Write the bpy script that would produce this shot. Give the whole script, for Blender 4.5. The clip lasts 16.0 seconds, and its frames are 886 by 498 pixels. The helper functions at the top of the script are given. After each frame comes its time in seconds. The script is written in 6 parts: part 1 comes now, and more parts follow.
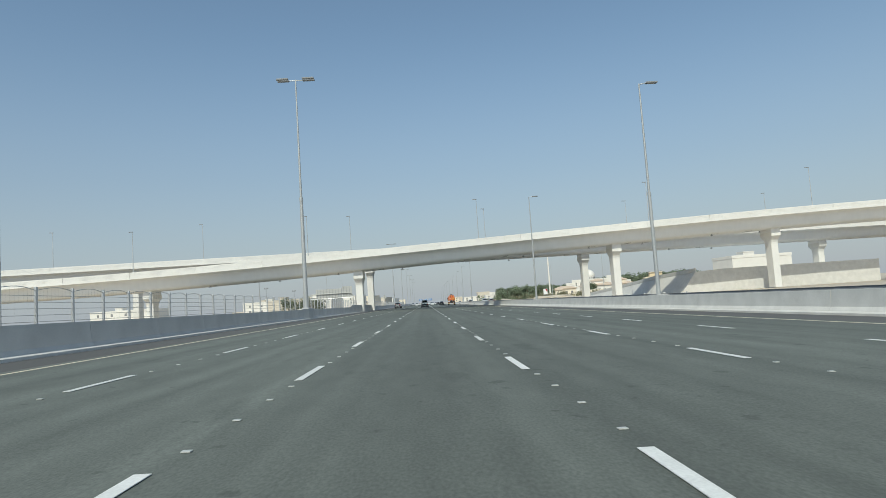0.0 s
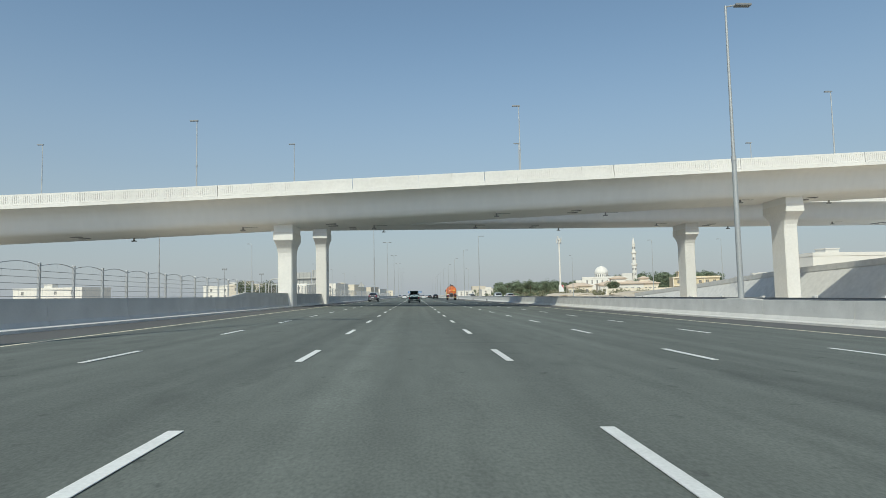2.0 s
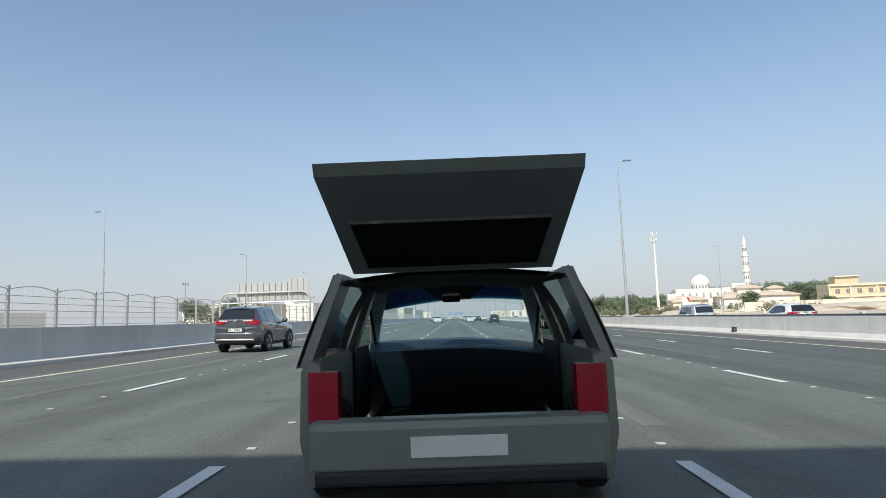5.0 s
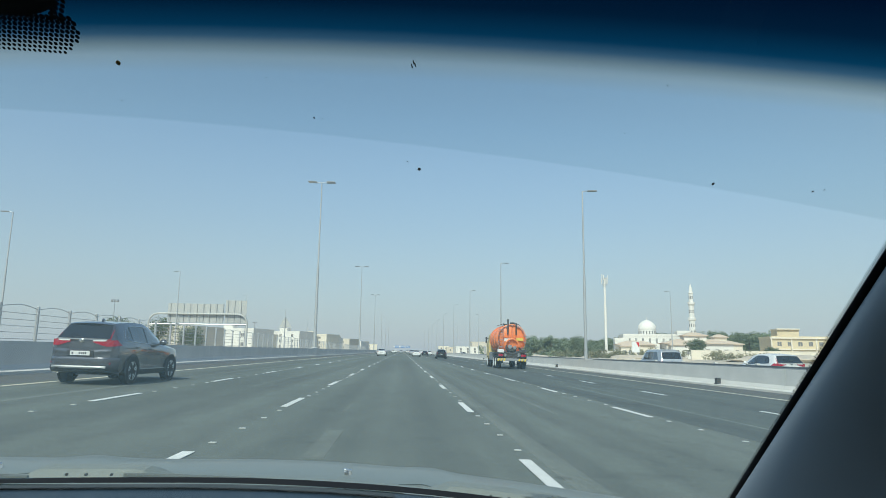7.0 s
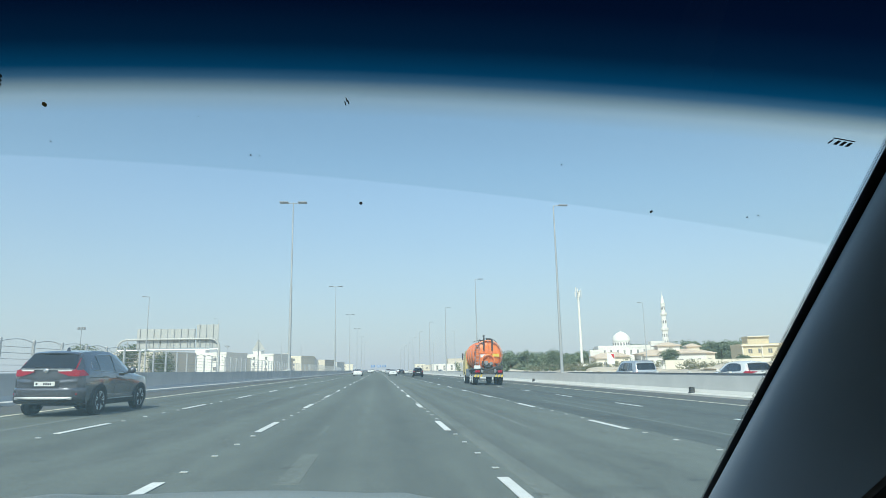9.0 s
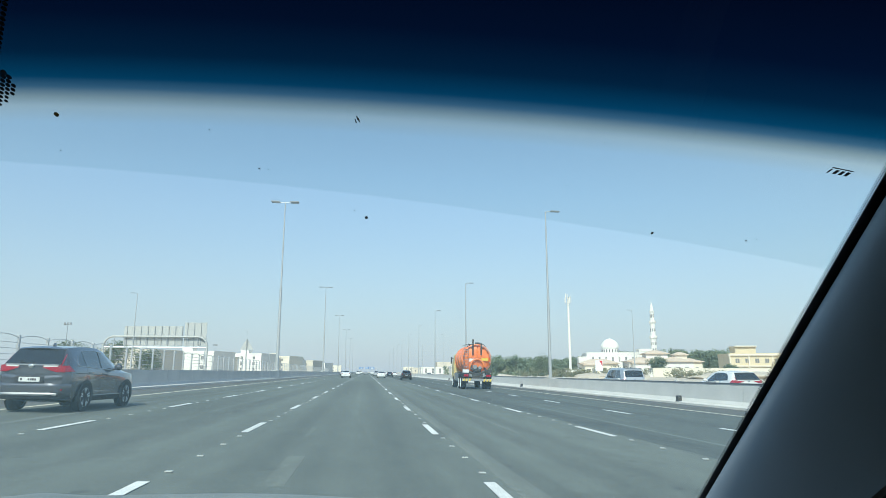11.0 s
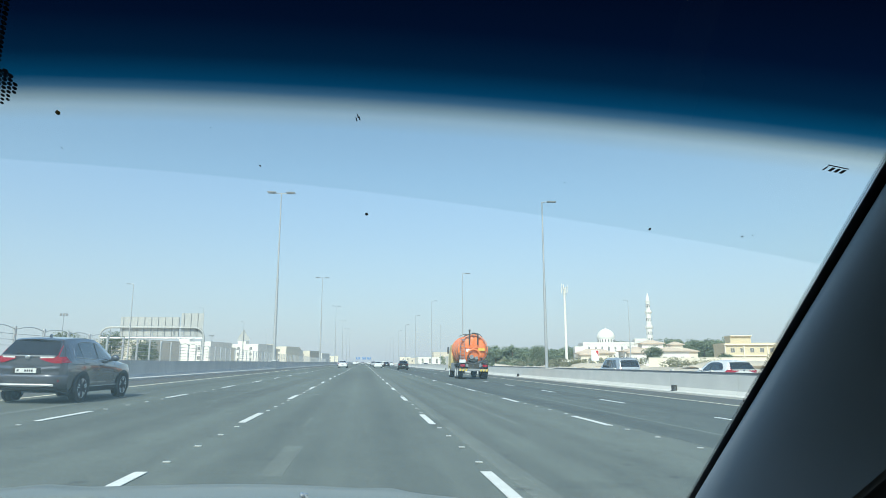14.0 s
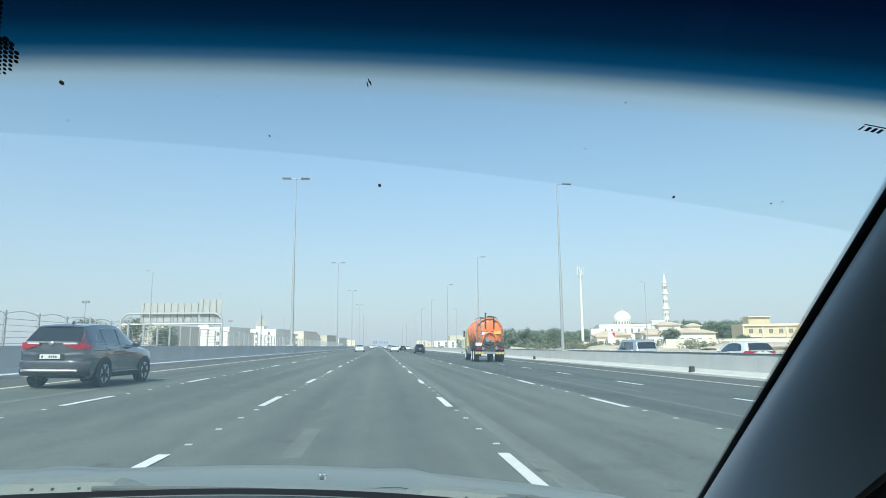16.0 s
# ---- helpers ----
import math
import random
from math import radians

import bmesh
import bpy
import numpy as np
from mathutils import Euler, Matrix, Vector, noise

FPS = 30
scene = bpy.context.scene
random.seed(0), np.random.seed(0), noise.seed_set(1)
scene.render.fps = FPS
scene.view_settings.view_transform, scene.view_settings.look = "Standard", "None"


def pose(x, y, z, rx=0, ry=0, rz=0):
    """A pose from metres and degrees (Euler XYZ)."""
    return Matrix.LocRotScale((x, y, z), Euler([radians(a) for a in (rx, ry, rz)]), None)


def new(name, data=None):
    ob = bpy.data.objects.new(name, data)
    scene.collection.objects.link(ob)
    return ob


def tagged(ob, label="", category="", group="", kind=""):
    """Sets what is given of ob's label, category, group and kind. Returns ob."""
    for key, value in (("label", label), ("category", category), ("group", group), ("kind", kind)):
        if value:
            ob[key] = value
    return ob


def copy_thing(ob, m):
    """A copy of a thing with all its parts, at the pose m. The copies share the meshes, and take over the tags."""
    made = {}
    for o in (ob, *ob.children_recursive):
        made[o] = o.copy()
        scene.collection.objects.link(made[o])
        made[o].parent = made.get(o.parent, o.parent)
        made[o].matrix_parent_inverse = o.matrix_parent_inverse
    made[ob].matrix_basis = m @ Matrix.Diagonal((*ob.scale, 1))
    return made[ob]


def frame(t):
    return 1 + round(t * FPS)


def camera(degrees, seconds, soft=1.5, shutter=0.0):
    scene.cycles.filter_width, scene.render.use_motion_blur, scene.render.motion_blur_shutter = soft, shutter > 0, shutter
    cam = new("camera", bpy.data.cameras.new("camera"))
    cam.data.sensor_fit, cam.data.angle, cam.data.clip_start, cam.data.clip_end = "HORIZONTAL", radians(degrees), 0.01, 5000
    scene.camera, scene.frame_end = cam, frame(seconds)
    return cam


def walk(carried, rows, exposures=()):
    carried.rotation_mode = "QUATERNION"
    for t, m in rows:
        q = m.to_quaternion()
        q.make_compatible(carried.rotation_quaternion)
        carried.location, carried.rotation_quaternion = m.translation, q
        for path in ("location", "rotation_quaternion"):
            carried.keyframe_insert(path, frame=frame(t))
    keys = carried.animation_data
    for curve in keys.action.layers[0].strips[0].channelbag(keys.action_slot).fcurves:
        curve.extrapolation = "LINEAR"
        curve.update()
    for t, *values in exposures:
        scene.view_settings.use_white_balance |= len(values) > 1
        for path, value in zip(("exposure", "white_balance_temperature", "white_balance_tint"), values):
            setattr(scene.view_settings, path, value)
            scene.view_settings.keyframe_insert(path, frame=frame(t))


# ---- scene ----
# ------------------------------------------------------------------ camera
PATH = [  # seconds, place, yaw, pitch, roll
    (0.0, 0.278, 0.00, 1.137, -1.59, 4.83, 3.79),
    (0.5, 0.160, 14.78, 1.137, -1.31, 4.86, 3.64),
    (1.0, 0.163, 30.59, 1.137, -1.26, 4.76, 2.59),
    (1.5, 0.233, 46.46, 1.137, -4.58, 4.21, -0.82),
    (2.0, 0.188, 62.04, 1.137, -2.57, 4.20, 1.17),
    (2.5, 0.250, 78.17, 1.137, -1.35, 4.95, 2.76),
    (3.0, 0.211, 92.82, 1.137, -0.69, 5.29, 3.37),
    (3.2, 0.210, 99.2, 1.138, -0.9, 5.3, 3.2),
    (3.6, 0.200, 112.8, 1.142, -0.6, 5.4, 2.9),
    (4.0, 0.160, 126.8, 1.146, 0, 5.6, 2.6),
    (4.4, 0.110, 141.0, 1.15, 0.5, 5.8, 2.2),
    (4.7, 0.090, 151.8, 1.16, 0.8, 6, 2),
    (4.9, 0.090, 158.6, 1.155, 1.0, 6.2, 2),
    (5.05, 0.110, 162.9, 1.15, 1.2, 6.3, 2.1),
    (5.2, 0.300, 165.9, 1.15, 1.4, 6.4, 2.2),
    (5.32, 0.440, 167.0, 1.148, 1.5, 6.5, 2.3),
    (5.5, 0.447, 167.018, 1.147, 1.49, 6.54, 2.35),
    (6.0, 0.443, 167.016, 1.151, -1.74, 7.2, 1.92),
    (6.5, 0.438, 167.013, 1.145, -4.6, 7.99, -0.62),
    (7.0, 0.441, 167.001, 1.15, -3.68, 9.26, -0.78),
    (7.5, 0.451, 167.0, 1.167, -6.59, 10.17, 0.4),
    (8.0, 0.457, 167.004, 1.165, -10.88, 9.87, -0.36),
    (8.5, 0.458, 167.004, 1.161, -9.84, 9.32, 0.07),
    (9.0, 0.462, 166.999, 1.161, -5.77, 10.82, 1.09),
    (9.5, 0.458, 166.999, 1.161, -5.17, 10.83, 0.96),
    (12.0, 0.448, 166.99, 1.173, -7.69, 11.26, -0.64),
    (12.5, 0.444, 166.996, 1.163, -6.3, 8.97, 0.09),
    (13.0, 0.451, 166.995, 1.17, -5.42, 10.09, 0.22),
    (13.5, 0.450, 166.988, 1.175, -7.3, 11.29, 0.34),
    (14.0, 0.450, 166.989, 1.172, -7.1, 10.23, 0.05),
    (14.5, 0.451, 166.986, 1.18, -6.48, 11.91, 0.29),
    (15.0, 0.453, 166.979, 1.185, -5.57, 11.59, 0.58),
    (15.5, 0.452, 166.983, 1.181, -5.6, 10.58, 0.55),
    (16.0, 0.451, 167.003, 1.166, -5.64, 8.76, 0.5),
]
cam = camera(70.4, 16.0, soft=0.75)
walk(cam, [(t, pose(x, y, z, 90 + p, r, w)) for t, x, y, z, w, p, r in PATH],
     exposures=[(0.0, -0.06, 6500, -2), (3.2, -0.06, 6500, -2), (5.3, 0.40, 6650, 4), (7.0, 0.45, 6650, 4), (8.2, 0.62, 6550, 4), (11.8, 0.74, 6450, 4), (16.0, 0.78, 6450, 4)])

# ------------------------------------------------------------------ daylight
SUN_TO = Vector((0.30, 0.93, -1.0)).normalized()        # the way the sunlight travels
world = bpy.data.worlds.new("daylight")
scene.world = world
world.use_nodes = True
wn = world.node_tree
sky = wn.nodes.new("ShaderNodeTexSky")
sky.sky_type = "NISHITA"
sky.sun_disc = False
sky.sun_elevation = math.asin(-SUN_TO.z)
sky.sun_rotation = math.atan2(-SUN_TO.x, -SUN_TO.y)
sky.air_density, sky.dust_density, sky.ozone_density = 1.0, 1.0, 1.0
# pale dust haze that thickens evenly towards the horizon
tc = wn.nodes.new("ShaderNodeTexCoord")
up = wn.nodes.new("ShaderNodeSeparateXYZ")
wn.links.new(tc.outputs["Generated"], up.inputs[0])
thick = wn.nodes.new("ShaderNodeMapRange")
thick.interpolation_type = "SMOOTHSTEP"
thick.inputs[1].default_value, thick.inputs[2].default_value = -0.08, 0.44
thick.inputs[3].default_value, thick.inputs[4].default_value = 0.95, 0.05
wn.links.new(up.outputs["Z"], thick.inputs[0])
haze = wn.nodes.new("ShaderNodeMix")
haze.data_type = "RGBA"
low = wn.nodes.new("ShaderNodeMapRange")
low.inputs[1].default_value, low.inputs[2].default_value = 0.0, 0.20
wn.links.new(up.outputs["Z"], low.inputs[0])
veil = wn.nodes.new("ShaderNodeMix")
veil.data_type = "RGBA"
veil.inputs["A"].default_value = (3.15, 3.28, 3.90, 1)
veil.inputs["B"].default_value = (2.50, 2.66, 3.32, 1)
wn.links.new(low.outputs[0], veil.inputs["Factor"])
wn.links.new(veil.outputs["Result"], haze.inputs["B"])
wn.links.new(thick.outputs[0], haze.inputs["Factor"])
wn.links.new(sky.outputs[0], haze.inputs["A"])
wn.links.new(haze.outputs["Result"], wn.nodes["Background"].inputs[0])
wn.nodes["Background"].inputs[1].default_value = 0.135
sun_data = bpy.data.lights.new("sun", "SUN")
sun_data.energy, sun_data.angle, sun_data.color = 3.15, radians(0.6), (1.0, 0.94, 0.86)
sun_ob = new("sun", sun_data)
sun_ob.rotation_euler = SUN_TO.to_track_quat("-Z", "Y").to_euler()


# ------------------------------------------------------------------ materials
def mat(name, color, rough=0.6, metal=0.0, var=0.15, fine=40.0, broad=1.5, bump=0.0, coat=0.0, stretch=(1, 1, 1), rnd=0.0):
    """A surface with grain and broad unevenness; rnd varies it from piece to piece."""
    m = bpy.data.materials.new(name)
    m.use_nodes = True
    nt = m.node_tree
    bs = nt.nodes["Principled BSDF"]
    tc = nt.nodes.new("ShaderNodeTexCoord")
    mp = nt.nodes.new("ShaderNodeMapping")
    mp.inputs["Scale"].default_value = stretch
    nt.links.new(tc.outputs["Object"], mp.inputs[0])
    n1, n2 = nt.nodes.new("ShaderNodeTexNoise"), nt.nodes.new("ShaderNodeTexNoise")
    n1.inputs["Scale"].default_value, n1.inputs["Detail"].default_value = fine, 3
    n2.inputs["Scale"].default_value, n2.inputs["Detail"].default_value = broad, 5
    for n in (n1, n2):
        nt.links.new(mp.outputs[0], n.inputs["Vector"])
    add = nt.nodes.new("ShaderNodeMath")
    nt.links.new(n1.outputs[0], add.inputs[0])
    nt.links.new(n2.outputs[0], add.inputs[1])
    mr = nt.nodes.new("ShaderNodeMapRange")
    mr.inputs[1].default_value, mr.inputs[2].default_value = 0.6, 1.4
    mr.inputs[3].default_value, mr.inputs[4].default_value = 1 - var, 1 + var
    nt.links.new(add.outputs[0], mr.inputs[0])
    value = mr.outputs[0]
    if rnd:
        oi = nt.nodes.new("ShaderNodeObjectInfo")
        m2 = nt.nodes.new("ShaderNodeMapRange")
        m2.inputs[3].default_value, m2.inputs[4].default_value = 1 - rnd, 1 + rnd
        nt.links.new(oi.outputs["Random"], m2.inputs[0])
        mu = nt.nodes.new("ShaderNodeMath")
        mu.operation = "MULTIPLY"
        nt.links.new(value, mu.inputs[0])
        nt.links.new(m2.outputs[0], mu.inputs[1])
        value = mu.outputs[0]
    mix = nt.nodes.new("ShaderNodeVectorMath")
    mix.operation = "SCALE"
    mix.inputs[0].default_value = color
    nt.links.new(value, mix.inputs["Scale"])
    nt.links.new(mix.outputs[0], bs.inputs["Base Color"])
    bs.inputs["Roughness"].default_value = rough
    bs.inputs["Metallic"].default_value = metal
    bs.inputs["Coat Weight"].default_value = coat
    bs.inputs["Coat Roughness"].default_value = 0.05
    if bump:
        bp = nt.nodes.new("ShaderNodeBump")
        bp.inputs["Strength"].default_value = bump
        bp.inputs["Distance"].default_value = 0.01
        nt.links.new(n1.outputs[0], bp.inputs["Height"])
        nt.links.new(bp.outputs[0], bs.inputs["Normal"])
    return m


def lamp_glass(name, color):
    return mat(name, color, 0.15, 0, 0.08, 30, 6, 0, 0.6)


def asphalt(name, color):
    """Rolled asphalt: stone grain, long wheel-track streaks and broad blotches."""
    m = bpy.data.materials.new(name)
    m.use_nodes = True
    nt = m.node_tree
    bs = nt.nodes["Principled BSDF"]
    tc = nt.nodes.new("ShaderNodeTexCoord")
    total = None
    grain = None
    for stretch, scale, detail, amount in (((1, 0.5, 1), 38.0, 4, 0.24), ((1, 0.006, 1), 1.2, 2, 0.24), ((1, 0.12, 1), 0.20, 4, 0.24), ((1, 0.25, 1), 3.0, 5, 0.12)):
        mp = nt.nodes.new("ShaderNodeMapping")
        mp.inputs["Scale"].default_value = stretch
        nt.links.new(tc.outputs["Object"], mp.inputs[0])
        n = nt.nodes.new("ShaderNodeTexNoise")
        n.inputs["Scale"].default_value, n.inputs["Detail"].default_value = scale, detail
        nt.links.new(mp.outputs[0], n.inputs["Vector"])
        mr = nt.nodes.new("ShaderNodeMapRange")
        mr.inputs[1].default_value, mr.inputs[2].default_value = 0.25, 0.75
        mr.inputs[3].default_value, mr.inputs[4].default_value = 1 - amount, 1 + amount
        nt.links.new(n.outputs[0], mr.inputs[0])
        if total is None:
            grain, total = n, mr.outputs[0]
        else:
            mu = nt.nodes.new("ShaderNodeMath")
            mu.operation = "MULTIPLY"
            nt.links.new(total, mu.inputs[0])
            nt.links.new(mr.outputs[0], mu.inputs[1])
            total = mu.outputs[0]
    # oil drips, tar smears and patched joints: sparse dark marks of their own shape
    for stretch, scale, lo, hi, dark in (((1, 0.30, 1), 0.85, 0.635, 0.70, 0.80), ((1, 0.8, 1), 2.6, 0.68, 0.72, 0.70), ((0.35, 1, 1), 0.55, 0.66, 0.69, 0.86)):
        mp = nt.nodes.new("ShaderNodeMapping")
        mp.inputs["Scale"].default_value = stretch
        mp.inputs["Location"].default_value = (scale * 7, 3.1, 0)
        nt.links.new(tc.outputs["Object"], mp.inputs[0])
        n = nt.nodes.new("ShaderNodeTexNoise")
        n.inputs["Scale"].default_value, n.inputs["Detail"].default_value = scale, 3
        nt.links.new(mp.outputs[0], n.inputs["Vector"])
        mr = nt.nodes.new("ShaderNodeMapRange")
        mr.inputs[1].default_value, mr.inputs[2].default_value = lo, hi
        mr.inputs[3].default_value, mr.inputs[4].default_value = 1.0, dark
        nt.links.new(n.outputs[0], mr.inputs[0])
        mu = nt.nodes.new("ShaderNodeMath")
        mu.operation = "MULTIPLY"
        nt.links.new(total, mu.inputs[0])
        nt.links.new(mr.outputs[0], mu.inputs[1])
        total = mu.outputs[0]
    mix = nt.nodes.new("ShaderNodeVectorMath")
    mix.operation = "SCALE"
    mix.inputs[0].default_value = color
    nt.links.new(total, mix.inputs["Scale"])
    nt.links.new(mix.outputs[0], bs.inputs["Base Color"])
    bs.inputs["Roughness"].default_value = 0.85
    bp = nt.nodes.new("ShaderNodeBump")
    bp.inputs["Strength"].default_value, bp.inputs["Distance"].default_value = 0.5, 0.01
    nt.links.new(grain.outputs[0], bp.inputs["Height"])
    nt.links.new(bp.outputs[0], bs.inputs["Normal"])
    return m


ASPHALT = asphalt("asphalt", (0.124, 0.136, 0.119))
ASPHALT_WORN = asphalt("worn_asphalt", (0.150, 0.155, 0.142))
ASPHALT_STRIP = asphalt("rubbed_asphalt", (0.160, 0.171, 0.150))
ASPHALT_NEW = asphalt("resurfaced_asphalt", (0.082, 0.093, 0.086))
SHOULDER = mat("shoulder_asphalt", (0.105, 0.104, 0.10), 0.9, 0, 0.2, 40, 0.4, 0.4, 0, (1, 0.2, 1))
WHITE_LINE = mat("white_road_paint", (0.72, 0.72, 0.69), 0.6, 0, 0.14, 30, 3, 0.2, 0, (1, 1, 1), 0.08)
YELLOW_LINE = mat("yellow_road_paint", (0.72, 0.64, 0.48), 0.6, 0, 0.2, 20, 1.2, 0.2)
STUD = mat("stud_plastic", (0.52, 0.52, 0.49), 0.3, 0, 0.1, 60, 10)
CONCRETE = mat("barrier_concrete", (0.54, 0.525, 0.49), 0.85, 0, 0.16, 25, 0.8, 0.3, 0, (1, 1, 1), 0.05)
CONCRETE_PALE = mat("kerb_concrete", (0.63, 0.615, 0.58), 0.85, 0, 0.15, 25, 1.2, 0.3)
BRIDGE_PAINT = mat("painted_bridge_concrete", (0.80, 0.80, 0.79), 0.75, 0, 0.045, 1.2, 0.12, 0.0, 0, (1, 0.4, 0.4))
BRIDGE_PARAPET = mat("painted_parapet", (0.75, 0.735, 0.70), 0.8, 0, 0.06, 4, 0.5, 0.05, 0, (1, 1, 1), 0.03)
JOINT = mat("dark_joint", (0.10, 0.095, 0.09), 0.9, 0, 0.2, 30, 3)
SAND = mat("sand", (0.50, 0.435, 0.35), 0.95, 0, 0.2, 3, 0.03, 0.3)
STEEL = mat("galvanised_steel", (0.50, 0.51, 0.52), 0.45, 0.7, 0.12, 12, 1.0)
STEEL_DULL = mat("dull_steel", (0.30, 0.31, 0.32), 0.6, 0.5, 0.15, 12, 1.0)
POLE = mat("pole_steel", (0.46, 0.47, 0.47), 0.5, 0.4, 0.10, 8, 0.6)
LED_BOX = mat("lamp_head_grey", (0.24, 0.25, 0.26), 0.6, 0.0, 0.1, 20, 3)
WHITE_WALL = mat("white_render", (0.75, 0.72, 0.665), 0.85, 0, 0.06, 6, 0.3, 0.1)
CREAM_WALL = mat("cream_render", (0.76, 0.69, 0.57), 0.85, 0, 0.07, 6, 0.3, 0.1)
BEIGE_WALL = mat("beige_render", (0.60, 0.54, 0.45), 0.85, 0, 0.08, 6, 0.3, 0.1)
YELLOW_WALL = mat("yellow_render", (0.64, 0.54, 0.37), 0.85, 0, 0.07, 6, 0.3, 0.1)
ROOF_TILE = mat("clay_roof", (0.58, 0.47, 0.37), 0.85, 0, 0.15, 12, 0.6, 0.3)
WINDOW_DARK = mat("dark_window", (0.20, 0.20, 0.20), 0.12, 0, 0.2, 4, 0.4)
LEAF = mat("foliage", (0.135, 0.168, 0.100), 0.8, 0, 0.45, 3, 0.12, 0)
# paler green for far trees: distance haze put into the leaf colour
LEAF_HAZED = mat("hazed_foliage", (0.175, 0.215, 0.140), 0.9, 0, 0.40, 3, 0.12, 0)
LEAF_DRY = mat("dry_foliage", (0.24, 0.235, 0.15), 0.85, 0, 0.4, 3, 0.2, 0)
BARK = mat("bark", (0.14, 0.10, 0.07), 0.9, 0, 0.3, 12, 2, 0.4)
SUV_PAINT = mat("dark_grey_metallic", (0.125, 0.132, 0.152), 0.20, 0.55, 0.06, 300, 2, 0, 1.0)
BLACK_PAINT = mat("black_car_paint", (0.02, 0.021, 0.023), 0.3, 0.2, 0.1, 200, 2, 0, 1.0)
WHITE_PAINT = mat("white_car_paint", (0.78, 0.78, 0.77), 0.3, 0, 0.04, 30, 1, 0, 1.0)
SILVER_PAINT = mat("silver_car_paint", (0.50, 0.52, 0.54), 0.32, 0.5, 0.05, 200, 1, 0, 1.0)
OWN_PAINT = mat("own_silver_grey_paint", (0.205, 0.225, 0.205), 0.5, 0.25, 0.07, 200, 3, 0, 0.2)
CLADDING = mat("black_cladding", (0.025, 0.026, 0.028), 0.6, 0, 0.2, 60, 4, 0.2)
TYRE = mat("tyre_rubber", (0.018, 0.018, 0.019), 0.85, 0, 0.25, 40, 6, 0.3)
SKID = mat("brushed_silver_plastic", (0.34, 0.35, 0.36), 0.45, 0.5, 0.1, 30, 5)
ALLOY = mat("alloy", (0.78, 0.79, 0.80), 0.35, 0.25, 0.1, 30, 5)
CHROME = mat("chrome", (0.75, 0.76, 0.77), 0.15, 0.95, 0.05, 30, 4)
CAR_GLASS = mat("tinted_car_glass", (0.012, 0.014, 0.016), 0.06, 0, 0.1, 10, 2, 0, 0.8)
TAIL_RED = lamp_glass("tail_lamp_red", (0.36, 0.010, 0.028))
PLATE = mat("plate_white", (0.75, 0.75, 0.74), 0.4, 0, 0.05, 40, 6)
PLATE_BAR = mat("plate_bar", (0.05, 0.05, 0.06), 0.6, 0, 0.1, 40, 6)
TANK_ORANGE = mat("orange_tank_paint", (0.85, 0.23, 0.06), 0.45, 0, 0.12, 8, 0.9, 0.05, 0.3)
TRUCK_CREAM = mat("cream_truck_paint", (0.62, 0.50, 0.22), 0.5, 0, 0.15, 8, 1, 0.05)
TRUCK_DARK = mat("grimy_chassis", (0.05, 0.048, 0.045), 0.75, 0, 0.35, 10, 2, 0.2)
STRIPE_YELLOW = mat("hazard_yellow", (0.75, 0.55, 0.08), 0.5, 0, 0.1, 20, 3)
SIGN_BACK = mat("sign_back_aluminium", (0.46, 0.46, 0.44), 0.6, 0.1, 0.07, 3, 0.6)
GANTRY_GREY = mat("gantry_paint", (0.45, 0.45, 0.43), 0.55, 0.1, 0.12, 4, 0.5)
SIGN_BLUE = mat("sign_blue", (0.08, 0.20, 0.42), 0.5, 0, 0.06, 6, 1)
SIGN_RED = mat("sign_red", (0.55, 0.03, 0.03), 0.5, 0, 0.06, 6, 1)
DASH = mat("dashboard_plastic", (0.009, 0.026, 0.042), 0.42, 0, 0.12, 500, 6, 0.25)
DASH_DARK = mat("vent_black", (0.010, 0.011, 0.012), 0.7, 0, 0.2, 200, 8)
DASH_DARK.node_tree.nodes["Principled BSDF"].inputs["Specular IOR Level"].default_value = 0.1
DASH_SLOT = mat("dull_dark_plastic", (0.030, 0.040, 0.040), 0.6, 0, 0.15, 400, 8, 0.15)
# darker grey that paints shade on the bonnet's rear slope
BONNET_SHADE = mat("bonnet_edge_shade", (0.15, 0.165, 0.155), 0.7, 0, 0.12, 80, 6, 0.2)
TRIM = mat("pillar_trim", (0.27, 0.335, 0.38), 0.7, 0, 0.10, 1500, 5, 0.10)
SEAL = mat("rubber_seal", (0.012, 0.012, 0.012), 0.7, 0, 0.2, 200, 8)
FRIT = mat("black_frit", (0.006, 0.006, 0.007), 0.5, 0, 0.1, 100, 8)
SPECK = mat("splashed_insect", (0.22, 0.22, 0.20), 0.9, 0, 0.3, 900, 90)
SPECK_AMBER = mat("amber_splash", (0.50, 0.32, 0.08), 0.8, 0, 0.3, 900, 90)
WIPER = mat("wiper_grey", (0.105, 0.115, 0.110), 0.55, 0, 0.2, 60, 8)
COWL = mat("cowl_grey_plastic", (0.20, 0.218, 0.200), 0.65, 0, 0.12, 80, 6, 0.2)
HEADLINER = mat("headliner", (0.16, 0.155, 0.15), 0.95, 0, 0.1, 300, 5, 0.2)


